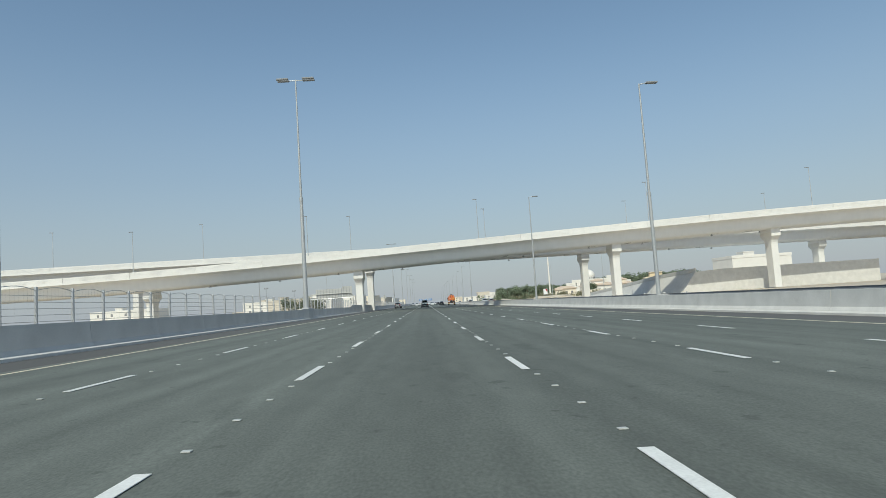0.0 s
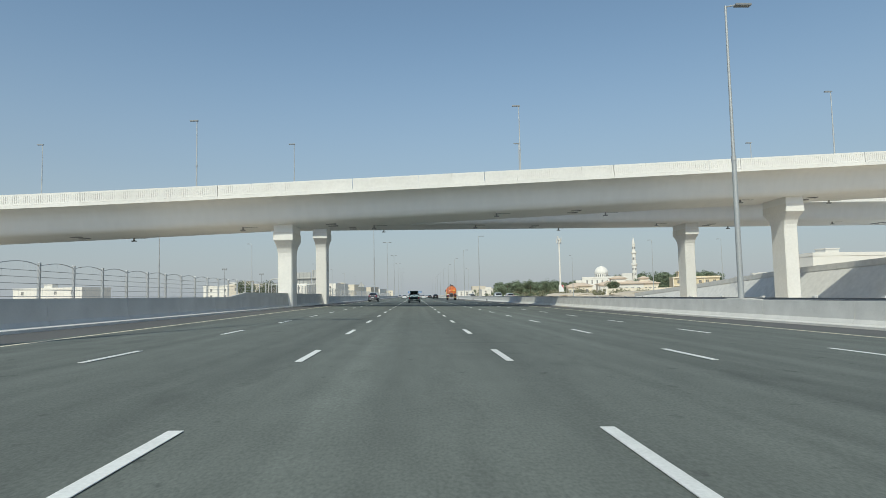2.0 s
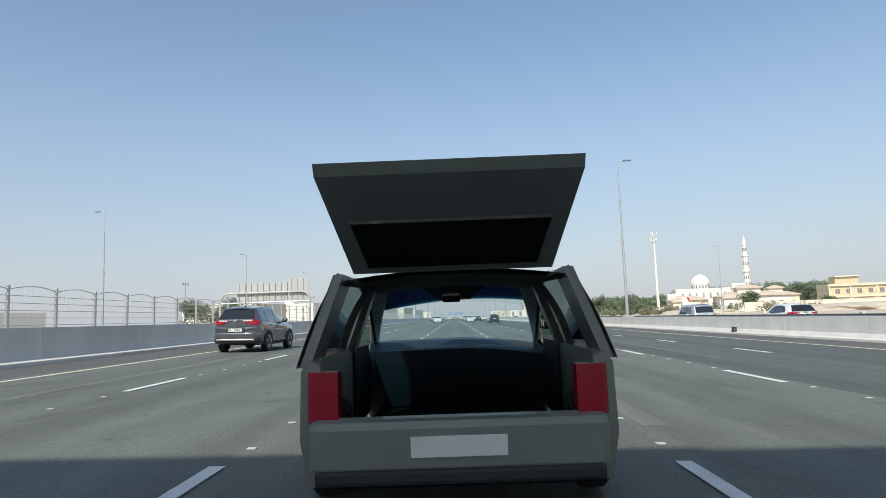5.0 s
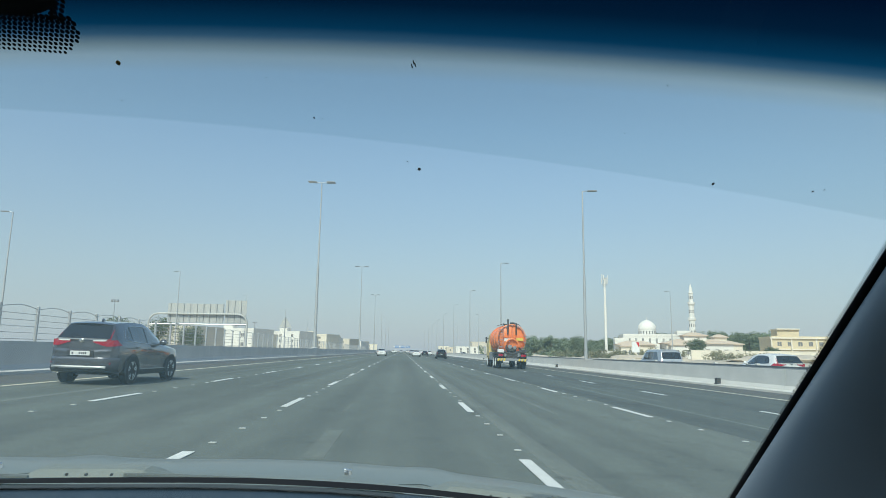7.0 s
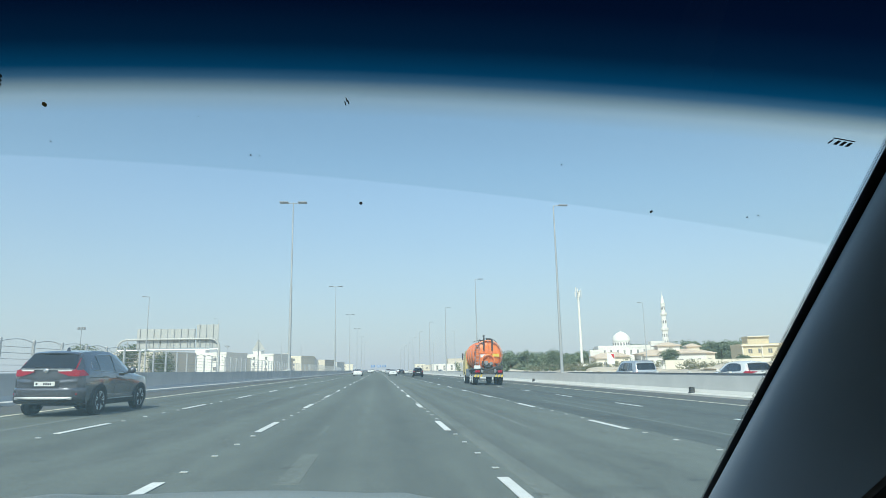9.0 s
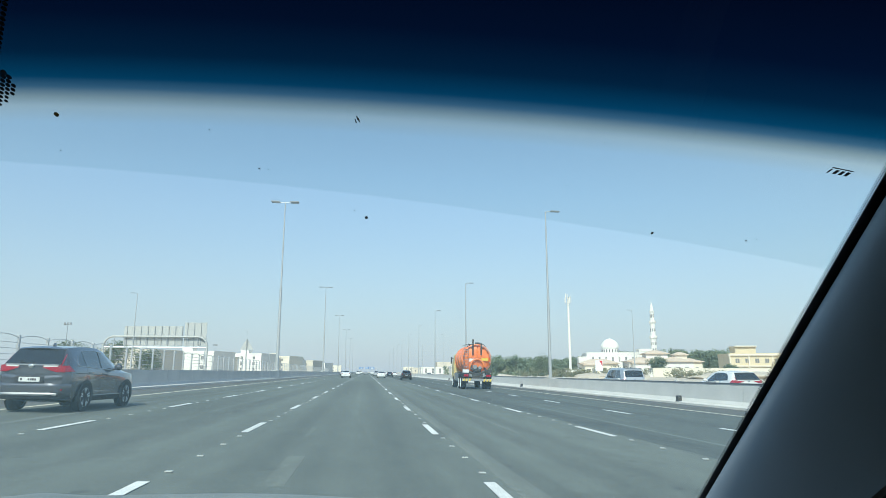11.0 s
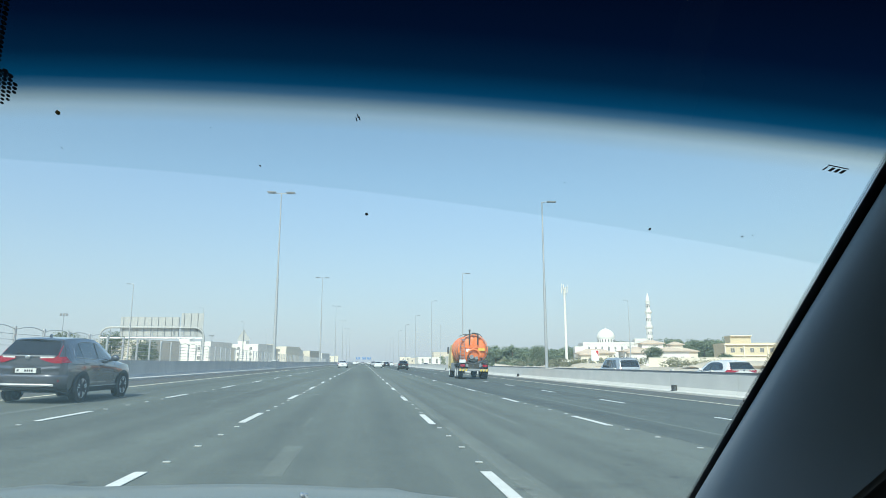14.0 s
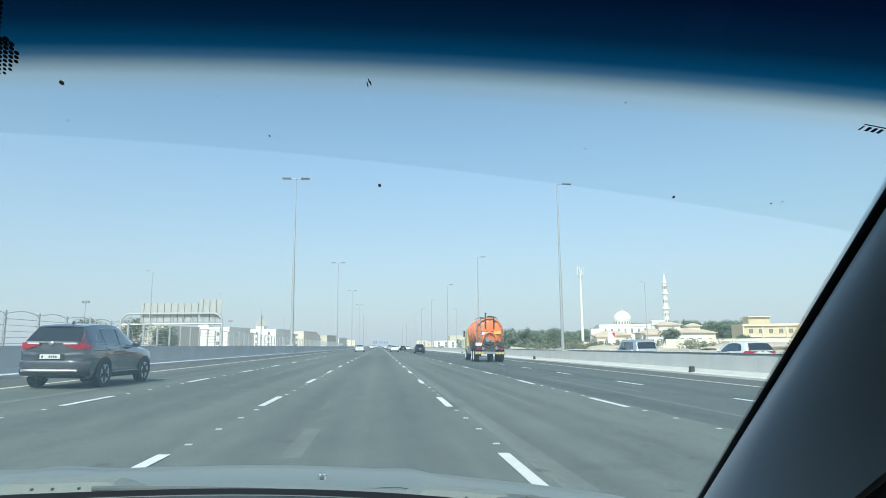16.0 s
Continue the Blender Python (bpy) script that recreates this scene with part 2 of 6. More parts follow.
def windscreen_material():
    """Laminated glass: a blue-black shade band at the top, a dusty strip above the wiped field, clear below."""
    m = bpy.data.materials.new("windscreen_glass")
    m.use_nodes = True
    nt = m.node_tree
    nt.nodes.remove(nt.nodes["Principled BSDF"])
    tc = nt.nodes.new("ShaderNodeTexCoord")
    sp = nt.nodes.new("ShaderNodeSeparateXYZ")
    nt.links.new(tc.outputs["Object"], sp.inputs[0])
    skew = nt.nodes.new("ShaderNodeMath")          # the band's edge leans a little across the car
    skew.operation = "MULTIPLY_ADD"
    skew.inputs[1].default_value = 0.085
    nt.links.new(sp.outputs["X"], skew.inputs[0])
    nt.links.new(sp.outputs["Y"], skew.inputs[2])
    mr = nt.nodes.new("ShaderNodeMapRange")
    mr.inputs[1].default_value, mr.inputs[2].default_value = 0.28, 0.42
    nt.links.new(skew.outputs[0], mr.inputs[0])
    ramp = nt.nodes.new("ShaderNodeValToRGB")
    stops = [(0.0, (0.002, 0.005, 0.015)), (0.29, (0.002, 0.010, 0.028)), (0.45, (0.002, 0.028, 0.055)), (0.555, (0.004, 0.080, 0.130)),
             (0.60, (0.09, 0.185, 0.22)), (0.645, (0.44, 0.455, 0.375)), (0.69, (0.675, 0.68, 0.575)), (0.77, (0.66, 0.745, 0.715)), (1.0, (0.655, 0.757, 0.742))]
    while len(ramp.color_ramp.elements) < len(stops):
        ramp.color_ramp.elements.new(0.5)
    for e, (p, c) in zip(ramp.color_ramp.elements, stops):
        e.position, e.color = p, (*c, 1)
    nt.links.new(mr.outputs[0], ramp.inputs[0])
    wiped = nt.nodes.new("ShaderNodeMapRange")
    wiped.inputs[1].default_value, wiped.inputs[2].default_value = 0.4055, 0.4075
    nt.links.new(sp.outputs["Y"], wiped.inputs[0])
    mix = nt.nodes.new("ShaderNodeMix")
    mix.data_type = "RGBA"
    nt.links.new(wiped.outputs[0], mix.inputs["Factor"])
    nt.links.new(ramp.outputs[0], mix.inputs["A"])
    mix.inputs["B"].default_value = (0.742, 0.825, 0.812, 1)
    tr = nt.nodes.new("ShaderNodeBsdfTransparent")
    nt.links.new(mix.outputs["Result"], tr.inputs[0])
    gl = nt.nodes.new("ShaderNodeBsdfGlossy")
    gl.inputs["Roughness"].default_value = 0.02
    ms = nt.nodes.new("ShaderNodeMixShader")
    ms.inputs[0].default_value = 0.02
    glare_veil = nt.nodes.new("ShaderNodeBsdfTranslucent")     # bluish film: veiling glare and haze put into the glass
    tint = nt.nodes.new("ShaderNodeVectorMath")
    tint.operation = "MULTIPLY"
    tint.inputs[1].default_value = (0.68, 0.98, 1.08)
    nt.links.new(mix.outputs["Result"], tint.inputs[0])
    nt.links.new(tint.outputs[0], glare_veil.inputs[0])
    film = nt.nodes.new("ShaderNodeMixShader")
    film.inputs[0].default_value = 0.085
    nt.links.new(tr.outputs[0], film.inputs[1])
    nt.links.new(glare_veil.outputs[0], film.inputs[2])
    nt.links.new(film.outputs[0], ms.inputs[1])
    nt.links.new(gl.outputs[0], ms.inputs[2])
    nt.links.new(ms.outputs[0], nt.nodes["Material Output"].inputs[0])
    return m


WINDSCREEN = windscreen_material()


# ------------------------------------------------------------------ mesh helpers
def part(name, bm, material, parent=None, label="", smooth=False, kind=""):
    me = bpy.data.meshes.new(name)
    bmesh.ops.recalc_face_normals(bm, faces=bm.faces)
    bm.to_mesh(me)
    bm.free()
    for mm in (material if isinstance(material, (list, tuple)) else [material]):
        me.materials.append(mm)
    if smooth:
        me.shade_smooth()
        me.set_sharp_from_angle(angle=radians(38))
    ob = new(name, me)
    if parent is not None:
        ob.parent = parent
    if label or kind:
        tagged(ob, label, kind=kind)
    return ob


def piece(name, me, parent, m):
    """One more object on shared mesh data."""
    ob = new(name, me)
    ob.parent = parent
    ob.matrix_basis = m
    return ob


def thing(name, m, label, category, group="", kind=""):
    ob = new(name)
    ob.empty_display_size = 0.2
    ob.matrix_basis = m
    return tagged(ob, label, category, group, kind)


def box(bm, x0, x1, y0, y1, z0, z1, bevel=0.0):
    r = bmesh.ops.create_cube(bm, size=1.0, matrix=Matrix.Translation(((x0 + x1) / 2, (y0 + y1) / 2, (z0 + z1) / 2)) @ Matrix.Diagonal((abs(x1 - x0), abs(y1 - y0), abs(z1 - z0), 1)))
    if bevel:
        es = list({e for v in r["verts"] for e in v.link_edges})
        bmesh.ops.bevel(bm, geom=es, offset=bevel, segments=2, affect="EDGES", profile=0.6)
    return bm


def tube(bm, p0, p1, r0, r1=None, n=12):
    p0, p1 = Vector(p0), Vector(p1)
    r1 = r0 if r1 is None else r1
    d = p1 - p0
    q = d.to_track_quat("Z", "Y").to_matrix().to_4x4()
    bmesh.ops.create_cone(bm, cap_ends=True, segments=n, radius1=r0, radius2=r1, depth=d.length, matrix=Matrix.Translation((p0 + p1) / 2) @ q)
    return bm


def path_tube(bm, pts, r, n=10):
    for a, b in zip(pts, pts[1:]):
        tube(bm, a, b, r, r, n)
    return bm


def ball(bm, c, r, sx=1, sy=1, sz=1, sub=2):
    bmesh.ops.create_icosphere(bm, subdivisions=sub, radius=r, matrix=Matrix.Translation(c) @ Matrix.Diagonal((sx, sy, sz, 1)))
    return bm


def prism_y(bm, prof, y0, y1):
    """A closed outline of (x, z) drawn out along y."""
    a = [bm.verts.new((x, y0, z)) for x, z in prof]
    b = [bm.verts.new((x, y1, z)) for x, z in prof]
    n = len(prof)
    for i in range(n):
        bm.faces.new((a[i], a[(i + 1) % n], b[(i + 1) % n], b[i]))
    bm.faces.new(a)
    bm.faces.new(list(reversed(b)))
    return bm


def loft(bm, rings, caps=True, closed=True):
    vs = [[bm.verts.new(p) for p in r] for r in rings]
    for ra, rb in zip(vs, vs[1:]):
        n = len(ra)
        for i in range(n if closed else n - 1):
            bm.faces.new((ra[i], ra[(i + 1) % n], rb[(i + 1) % n], rb[i]))
    if caps and closed:
        bm.faces.new(list(reversed(vs[0])))
        bm.faces.new(vs[-1])
    return bm


def grid(bm, fn, us, vs):
    g = [[bm.verts.new(fn(u, v)) for v in vs] for u in us]
    for a, b in zip(g, g[1:]):
        for i in range(len(vs) - 1):
            bm.faces.new((a[i], a[i + 1], b[i + 1], b[i]))
    return bm


def steps(a, b, n):
    return [a + (b - a) * i / n for i in range(n + 1)]


def B():
    return bmesh.new()


class Heap:
    """Many small solids gathered into one mesh."""

    def __init__(self):
        self.v, self.f = [], []

    def box(self, x0, x1, y0, y1, z0, z1):
        n = len(self.v)
        self.v += [(x0, y0, z0), (x1, y0, z0), (x1, y1, z0), (x0, y1, z0), (x0, y0, z1), (x1, y0, z1), (x1, y1, z1), (x0, y1, z1)]
        self.f += [(n, n + 3, n + 2, n + 1), (n + 4, n + 5, n + 6, n + 7), (n, n + 1, n + 5, n + 4), (n + 1, n + 2, n + 6, n + 5), (n + 2, n + 3, n + 7, n + 6), (n + 3, n, n + 4, n + 7)]

    def bar(self, a, b, r):
        n = len(self.v)
        for p in (a, b):
            self.v += [(p[0] - r, p[1], p[2] - r), (p[0] + r, p[1], p[2] - r), (p[0] + r, p[1], p[2] + r), (p[0] - r, p[1], p[2] + r)]
        self.f += [(n + i, n + (i + 1) % 4, n + 4 + (i + 1) % 4, n + 4 + i) for i in range(4)]

    def quad(self, a, b, c, d):
        n = len(self.v)
        self.v += [a, b, c, d]
        self.f.append((n, n + 1, n + 2, n + 3))

    def disc(self, c, u, w, k=6):
        n = len(self.v)
        self.v += [tuple(c[j] + u[j] * math.cos(6.2832 * i / k) + w[j] * math.sin(6.2832 * i / k) for j in range(3)) for i in range(k)]
        self.f.append(tuple(range(n, n + k)))

    def part(self, name, material, parent=None, label="", kind=""):
        me = bpy.data.meshes.new(name)
        me.from_pydata(self.v, [], self.f)
        me.materials.append(material)
        ob = new(name, me)
        if parent is not None:
            ob.parent = parent
        return tagged(ob, label, kind=kind)


def gz(x):
    """Height of the carriageway, which falls gently to the right."""
    return -0.02 * max(-20.0, min(20.0, x))


# ------------------------------------------------------------------ ground and road
Y0, Y1 = -60.0, 1500.0
bm = B()
xs = [-3500, -400, -60, -20.2, 20.2, 60, 400, 3500]
grid(bm, lambda x, y: (x, y, gz(x) - 0.02), xs, [-3500, -400, Y0, 0, 200, 500, Y1, 4500])
tagged(part("ground", bm, SAND), "flat pale desert sand reaching the horizon", "ground", kind="structure")
bm = B()
grid(bm, lambda x, y: (x, y, gz(x)), [-9.6, -5.5, 0, 5.5, 13.2], [Y0, 100, 300, 700, Y1])
road = tagged(part("road", bm, ASPHALT), "dark grey six-lane motorway asphalt", "road", kind="structure")
for nm, xa, xb in (("shoulder_left", -13.0, -9.6), ("shoulder_right", 13.2, 15.4)):
    bm = B()
    grid(bm, lambda x, y: (x, y, gz(x)), [xa, xb], [Y0, 300, Y1])
    tagged(part(nm, bm, SHOULDER), "lighter grey dusty asphalt hard shoulder", "road shoulder", kind="structure")
bm = B()
grid(bm, lambda x, y: (x, y, gz(x) + 0.002), [17.0, 22.0, 29.0], [Y0, 300, Y1])
tagged(part("service_road", bm, ASPHALT_WORN), "worn asphalt service road beside the motorway", "road", kind="structure")
bm = B()
grid(bm, lambda x, y: (x, y, gz(x) + 0.002), [-42.0, -34.0, -24.0], [Y0, 300, Y1])
tagged(part("far_carriageway", bm, ASPHALT_WORN), "grey asphalt carriageway behind the mesh fence", "road", kind="structure")
# long worn strip and patches on the carriageway
for xa, xb, ya, yb, am in ((2.0, 2.3, 168, 300, ASPHALT_STRIP), (-0.62, -0.36, 174, 176.4, ASPHALT_STRIP), (-0.66, -0.56, 179, 181, ASPHALT_STRIP), (-7.0, -6.8, 171, 190, ASPHALT_STRIP),
                           (3.55, 3.66, 180, 188, ASPHALT_STRIP), (6.9, 7.0, 178, 192, ASPHALT_STRIP), (7.6, 7.66, 184, 215, ASPHALT_STRIP), (9.9, 9.98, 190, 230, ASPHALT_STRIP), (-3.9, -3.8, 186, 196, ASPHALT_STRIP), (5.75, 12.6, 128, 700, ASPHALT_NEW)):
    bm = B()
    h = 0.005 if am is ASPHALT_STRIP and xa > 5.7 else 0.003
    loft(bm, [[(xa, y, gz(xa) - 0.01), (xa + 0.01, y, gz(xa) + h), (xb - 0.01, y, gz(xb) + h), (xb, y, gz(xb) - 0.01)] for y in steps(ya, yb, 8)])
    part("asphalt_patch", bm, am, road)

DASH_LINES = (-5.48, -1.83, 1.83, 5.48, 9.13)
CYCLE, DASH_LEN = 7.85, 2.3
bm = B()
box(bm, -0.065, 0.065, 0, DASH_LEN, 0.0, 0.006)
dash_me = bpy.data.meshes.new("lane_dash")
bm.to_mesh(dash_me), bm.free()
dash_me.materials.append(WHITE_LINE)
bm = B()
box(bm, -0.042, 0.042, -0.035, 0.035, 0, 0.012, 0.005)
stud_me = bpy.data.meshes.new("road_stud")
bm.to_mesh(stud_me), bm.free()
stud_me.materials.append(STUD)
far_dash = Heap()
# the painting starts anew behind the overpass
dash_starts = [10.25 + CYCLE * k for k in range(-9, 19)] + [179.75 + CYCLE * k for k in range(-3, 80)]
for x in DASH_LINES:
    for y in dash_starts:
        if -5 < y < 285:
            piece("lane_dash", dash_me, road, pose(x, y, gz(x) + 0.007, 0, 1.15, 0))
        else:
            far_dash.box(x - 0.075, x + 0.075, y, y + DASH_LEN, gz(x) + 0.002, gz(x) + 0.010)
        if abs(x) < 6 and (160 < y < 196 or 2 < y < 26):
            for q in (3.0, 4.4, 5.8, 7.1):
                piece("road_stud", stud_me, road, pose(x + 0.05, y + q, gz(x) + 0.002, 0, 1.15, 0))
far_dash.part("far_lane_dashes", WHITE_LINE, road, kind="stuff")
for x in (-9.13, 12.78):
    bm = B()
    grid(bm, lambda u, y: (u, y, gz(u) + 0.005), [x - 0.08, x + 0.08], [Y0, 200, 400, Y1])
    part("edge_line", bm, YELLOW_LINE, road)


# ------------------------------------------------------------------ barriers
def jersey(side, h):
    """Outline of the barrier, traffic face towards -side."""
    pts = [(-0.32, 0.0), (-0.32, 0.09), (-0.17, 0.30), (-0.11, h), (0.11, h), (0.17, 0.30), (0.20, 0.0)]
    return [(x * side, z) for x, z in pts]


def barrier(name, x, side, h, seg, y0, y1, label, stone):
    root = thing(name, pose(x, 0, gz(x) - 0.01), label, "barrier", kind="structure")
    bm = B()
    prism_y(bm, jersey(side, h), 0.01, seg - 0.01)
    me = bpy.data.meshes.new("barrier_segment")
    bmesh.ops.recalc_face_normals(bm, faces=bm.faces)
    bm.to_mesh(me), bm.free()
    me.materials.append(stone)
    y = y0
    while y < y1:
        piece("barrier_segment", me, root, pose(0, y, 0))
        y += seg
    bm = B()
    prism_y(bm, [(q * 0.86, max(0.01, z - 0.02)) for q, z in jersey(side, h)], y0, y1)
    part("joint_filler", bm, JOINT, root)
    bm = B()
    prism_y(bm, jersey(side, h), y1, Y1)
    part("far_barrier", bm, stone, root)
    bm = B()
    prism_y(bm, [(-0.62 * side, 0.0), (-0.62 * side, 0.10), (-0.325 * side, 0.14), (-0.325 * side, 0.0)], Y0, Y1)
    part("kerb", bm, CONCRETE_PALE, root, "pale concrete kerb strip")
    if side < 0:                                        # raised stretch that shields the bridge piers
        bm = B()
        loft(bm, [[(-0.13, y, h - 0.02), (0.13, y, h - 0.02), (0.11, y, h + r), (-0.11, y, h + r)] for y, r in ((105, 0.0), (109.5, 0.34), (150, 0.34), (153, 0.0))])
        part("raised_top", bm, stone, root)
    return root


LEFT_X, RIGHT_X = -12.4, 16.1
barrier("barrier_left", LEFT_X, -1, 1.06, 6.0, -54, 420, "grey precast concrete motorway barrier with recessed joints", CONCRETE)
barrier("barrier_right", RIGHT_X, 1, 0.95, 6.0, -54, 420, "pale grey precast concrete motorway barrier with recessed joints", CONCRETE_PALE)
# low steel rail on the service road's edge
rail = thing("guard_rail", pose(17.0, 0, gz(17)), "low galvanised steel guard rail on short posts", "guard rail")
bm = B()
prism_y(bm, [(-0.03, 0.86), (0.02, 0.90), (-0.03, 0.95), (0.02, 1.0), (-0.03, 1.05), (0.05, 1.05), (0.05, 0.86)], -30, 420)
part("beam", bm, STEEL_DULL, rail)
bm = B()
box(bm, 0.05, 0.20, -0.10, 0.10, 0, 1.13, 0.01)
me = bpy.data.meshes.new("post")
bm.to_mesh(me), bm.free()
me.materials.append(CONCRETE_PALE)
for i in range(60):
    piece("post", me, rail, pose(0, 40 + 4 * i, 0))


# ------------------------------------------------------------------ lamp posts
def tall_post(x, y):
    """High two-stage post with a pair of twin lamp heads, on a widened pedestal of the barrier."""
    t = thing("street_lamp", pose(x, y, gz(x)), "tall two-stage grey steel street lamp with paired flat heads", "street lamp", "double lamps along the motorway")
    bm = B()
    box(bm, -0.55, 0.55, -1.6, 1.6, 0, 1.16, 0.03)
    for s in (-1, 1):
        loft(bm, [[(px, s * 1.6, pz) for px, pz in [(-.55, 0), (.55, 0), (.55, 1.15), (-.55, 1.15)]], [(px, s * 3.2, pz) for px, pz in [(-.3, 0), (.3, 0), (.12, 1.1), (-.12, 1.1)]]])
    part("pedestal", bm, CONCRETE, t, "widened grey concrete pedestal")
    bm = B()
    box(bm, -0.4, 0.4, -0.4, 0.4, 1.16, 1.24, 0.02)
    part("base_plate", bm, POLE, t)
    part("lower_pole", tube(B(), (0, 0, 1.2), (0, 0, 13.0), 0.25, 0.17, 14), POLE, t, smooth=True)
    part("collar", tube(B(), (0, 0, 12.8), (0, 0, 13.2), 0.20, 0.20, 14), POLE, t, smooth=True)
    part("upper_pole", tube(B(), (0, 0, 13.1), (0, 0, 26.4), 0.13, 0.075, 12), POLE, t, smooth=True)
    bm = B()
    tube(bm, (-1.9, 0, 26.3), (1.9, 0, 26.3), 0.05)
    part("arm", bm, POLE, t)
    for s in (-1, 1):
        for dy in (-0.32, 0.32):
            bm = B()
            box(bm, s * 0.75, s * 2.05, dy - 0.16, dy + 0.16, 26.32, 26.48, 0.03)
            part("lamp_head", bm, LED_BOX, t)
    return t


def side_post(x, y, s, z0=0.95, pedestal=True, group="single lamps along the motorway"):
    """Single-arm post; s is the side to which the arm reaches."""
    t = thing("street_lamp", pose(x, y, gz(x)), "slim grey steel street lamp with one short arm", "street lamp", group)
    if pedestal:
        bm = B()
        box(bm, -0.36, 0.36, -0.7, 0.7, 0, 1.0, 0.03)
        for q in (-1, 1):
            loft(bm, [[(px, q * 0.7, pz) for px, pz in [(-.36, 0), (.36, 0), (.36, 1.0), (-.36, 1.0)]], [(px, q * 1.9, pz) for px, pz in [(-.34, 0), (.2, 0), (.1, .94), (-.1, .94)]]])
        part("pedestal", bm, CONCRETE, t, "widened grey concrete pedestal")
    part("lower_pole", tube(B(), (0, 0, z0), (0, 0, 8.2), 0.15, 0.115, 12), POLE, t, smooth=True)
    part("collar", tube(B(), (0, 0, 8.1), (0, 0, 8.35), 0.13, 0.13, 12), POLE, t, smooth=True)
    part("upper_pole", tube(B(), (0, 0, 8.3), (0, 0, 16.4), 0.095, 0.055, 10), POLE, t, smooth=True)
    part("arm", tube(B(), (0, 0, 16.35), (s * 0.6, 0, 16.45), 0.04, 0.035, 8), POLE, t)
    bm = B()
    box(bm, min(s * 0.5, s * 1.35), max(s * 0.5, s * 1.35), -0.17, 0.17, 16.38, 16.50, 0.03)
    part("lamp_head", bm, LED_BOX, t)
    return t


lamp_a = tall_post(LEFT_X - 0.1, 68)
for y in (262, 360.5, 459, 557.5, 656, 754):
    copy_thing(lamp_a, pose(LEFT_X - 0.1, y, gz(LEFT_X)))
lamp_b = side_post(RIGHT_X + 0.75, 44.3, 1)
for y in (93.5, 223, 272, 321, 370, 420, 469, 518, 567, 640):
    copy_thing(lamp_b, pose(RIGHT_X + 0.75, y, gz(RIGHT_X)))
lamp_c = side_post(-46, 20, -1, 0.0, False, "lamps along the far carriageway")
for y in (70, 178, 243, 300, 357, 420, 480, 560):
    copy_thing(lamp_c, pose(-46, y, gz(-46)))
lamp_d = side_post(70, 243, -1, 0.0, False, "lamps along the service road")
for x, y in ((90.8, 243), (64, 313), (31, 420), (31, 520)):
    copy_thing(lamp_d, pose(x, y, gz(x)))


# ------------------------------------------------------------------ mesh fence behind the left barrier
def fence(x, y0, y1, pitch):
    t = thing("mesh_fence", pose(x, 0, gz(x)), "tall galvanised mesh fence with arched panel tops and steel posts", "fence")
    bm = B()
    box(bm, -0.05, 0.05, -0.05, 0.05, 0, 2.40, 0.008)
    me = bpy.data.meshes.new("post")
    bm.to_mesh(me), bm.free()
    me.materials.append(STEEL)
    n = int((y1 - y0) / pitch)
    wires = Heap()
    for i in range(n + 1):
        piece("post", me, t, pose(0, y0 + i * pitch, 0))
    for i in range(n):
        ya = y0 + i * pitch
        m = 5 if ya < 260 else 3
        for z in (1.12, 1.36, 1.60, 1.84, 2.08):
            wires.box(-0.010, 0.010, ya, ya + pitch, z - 0.010, z + 0.010)
        tops = [(0.06 * math.sin(math.pi * k / 8), ya + pitch * k / 8, 2.27 + 0.13 * math.sin(math.pi * k / 8)) for k in range(9)]
        for a, b in zip(tops, tops[1:]):
            wires.bar(a, b, 0.013)
        for k in range(1, m * 2):
            s = k / (m * 2)
            wires.box(-0.0015, 0.0015, ya + pitch * s - 0.0015, ya + pitch * s + 0.0015, 1.1, 2.27 + 0.125 * math.sin(math.pi * s))
    wires.part("wire_mesh", STEEL, t, "thin galvanised wires", "stuff")
    return t


fence(-14.0, -20, 420, 2.42)


# ------------------------------------------------------------------ overpass
PANEL = 12.5


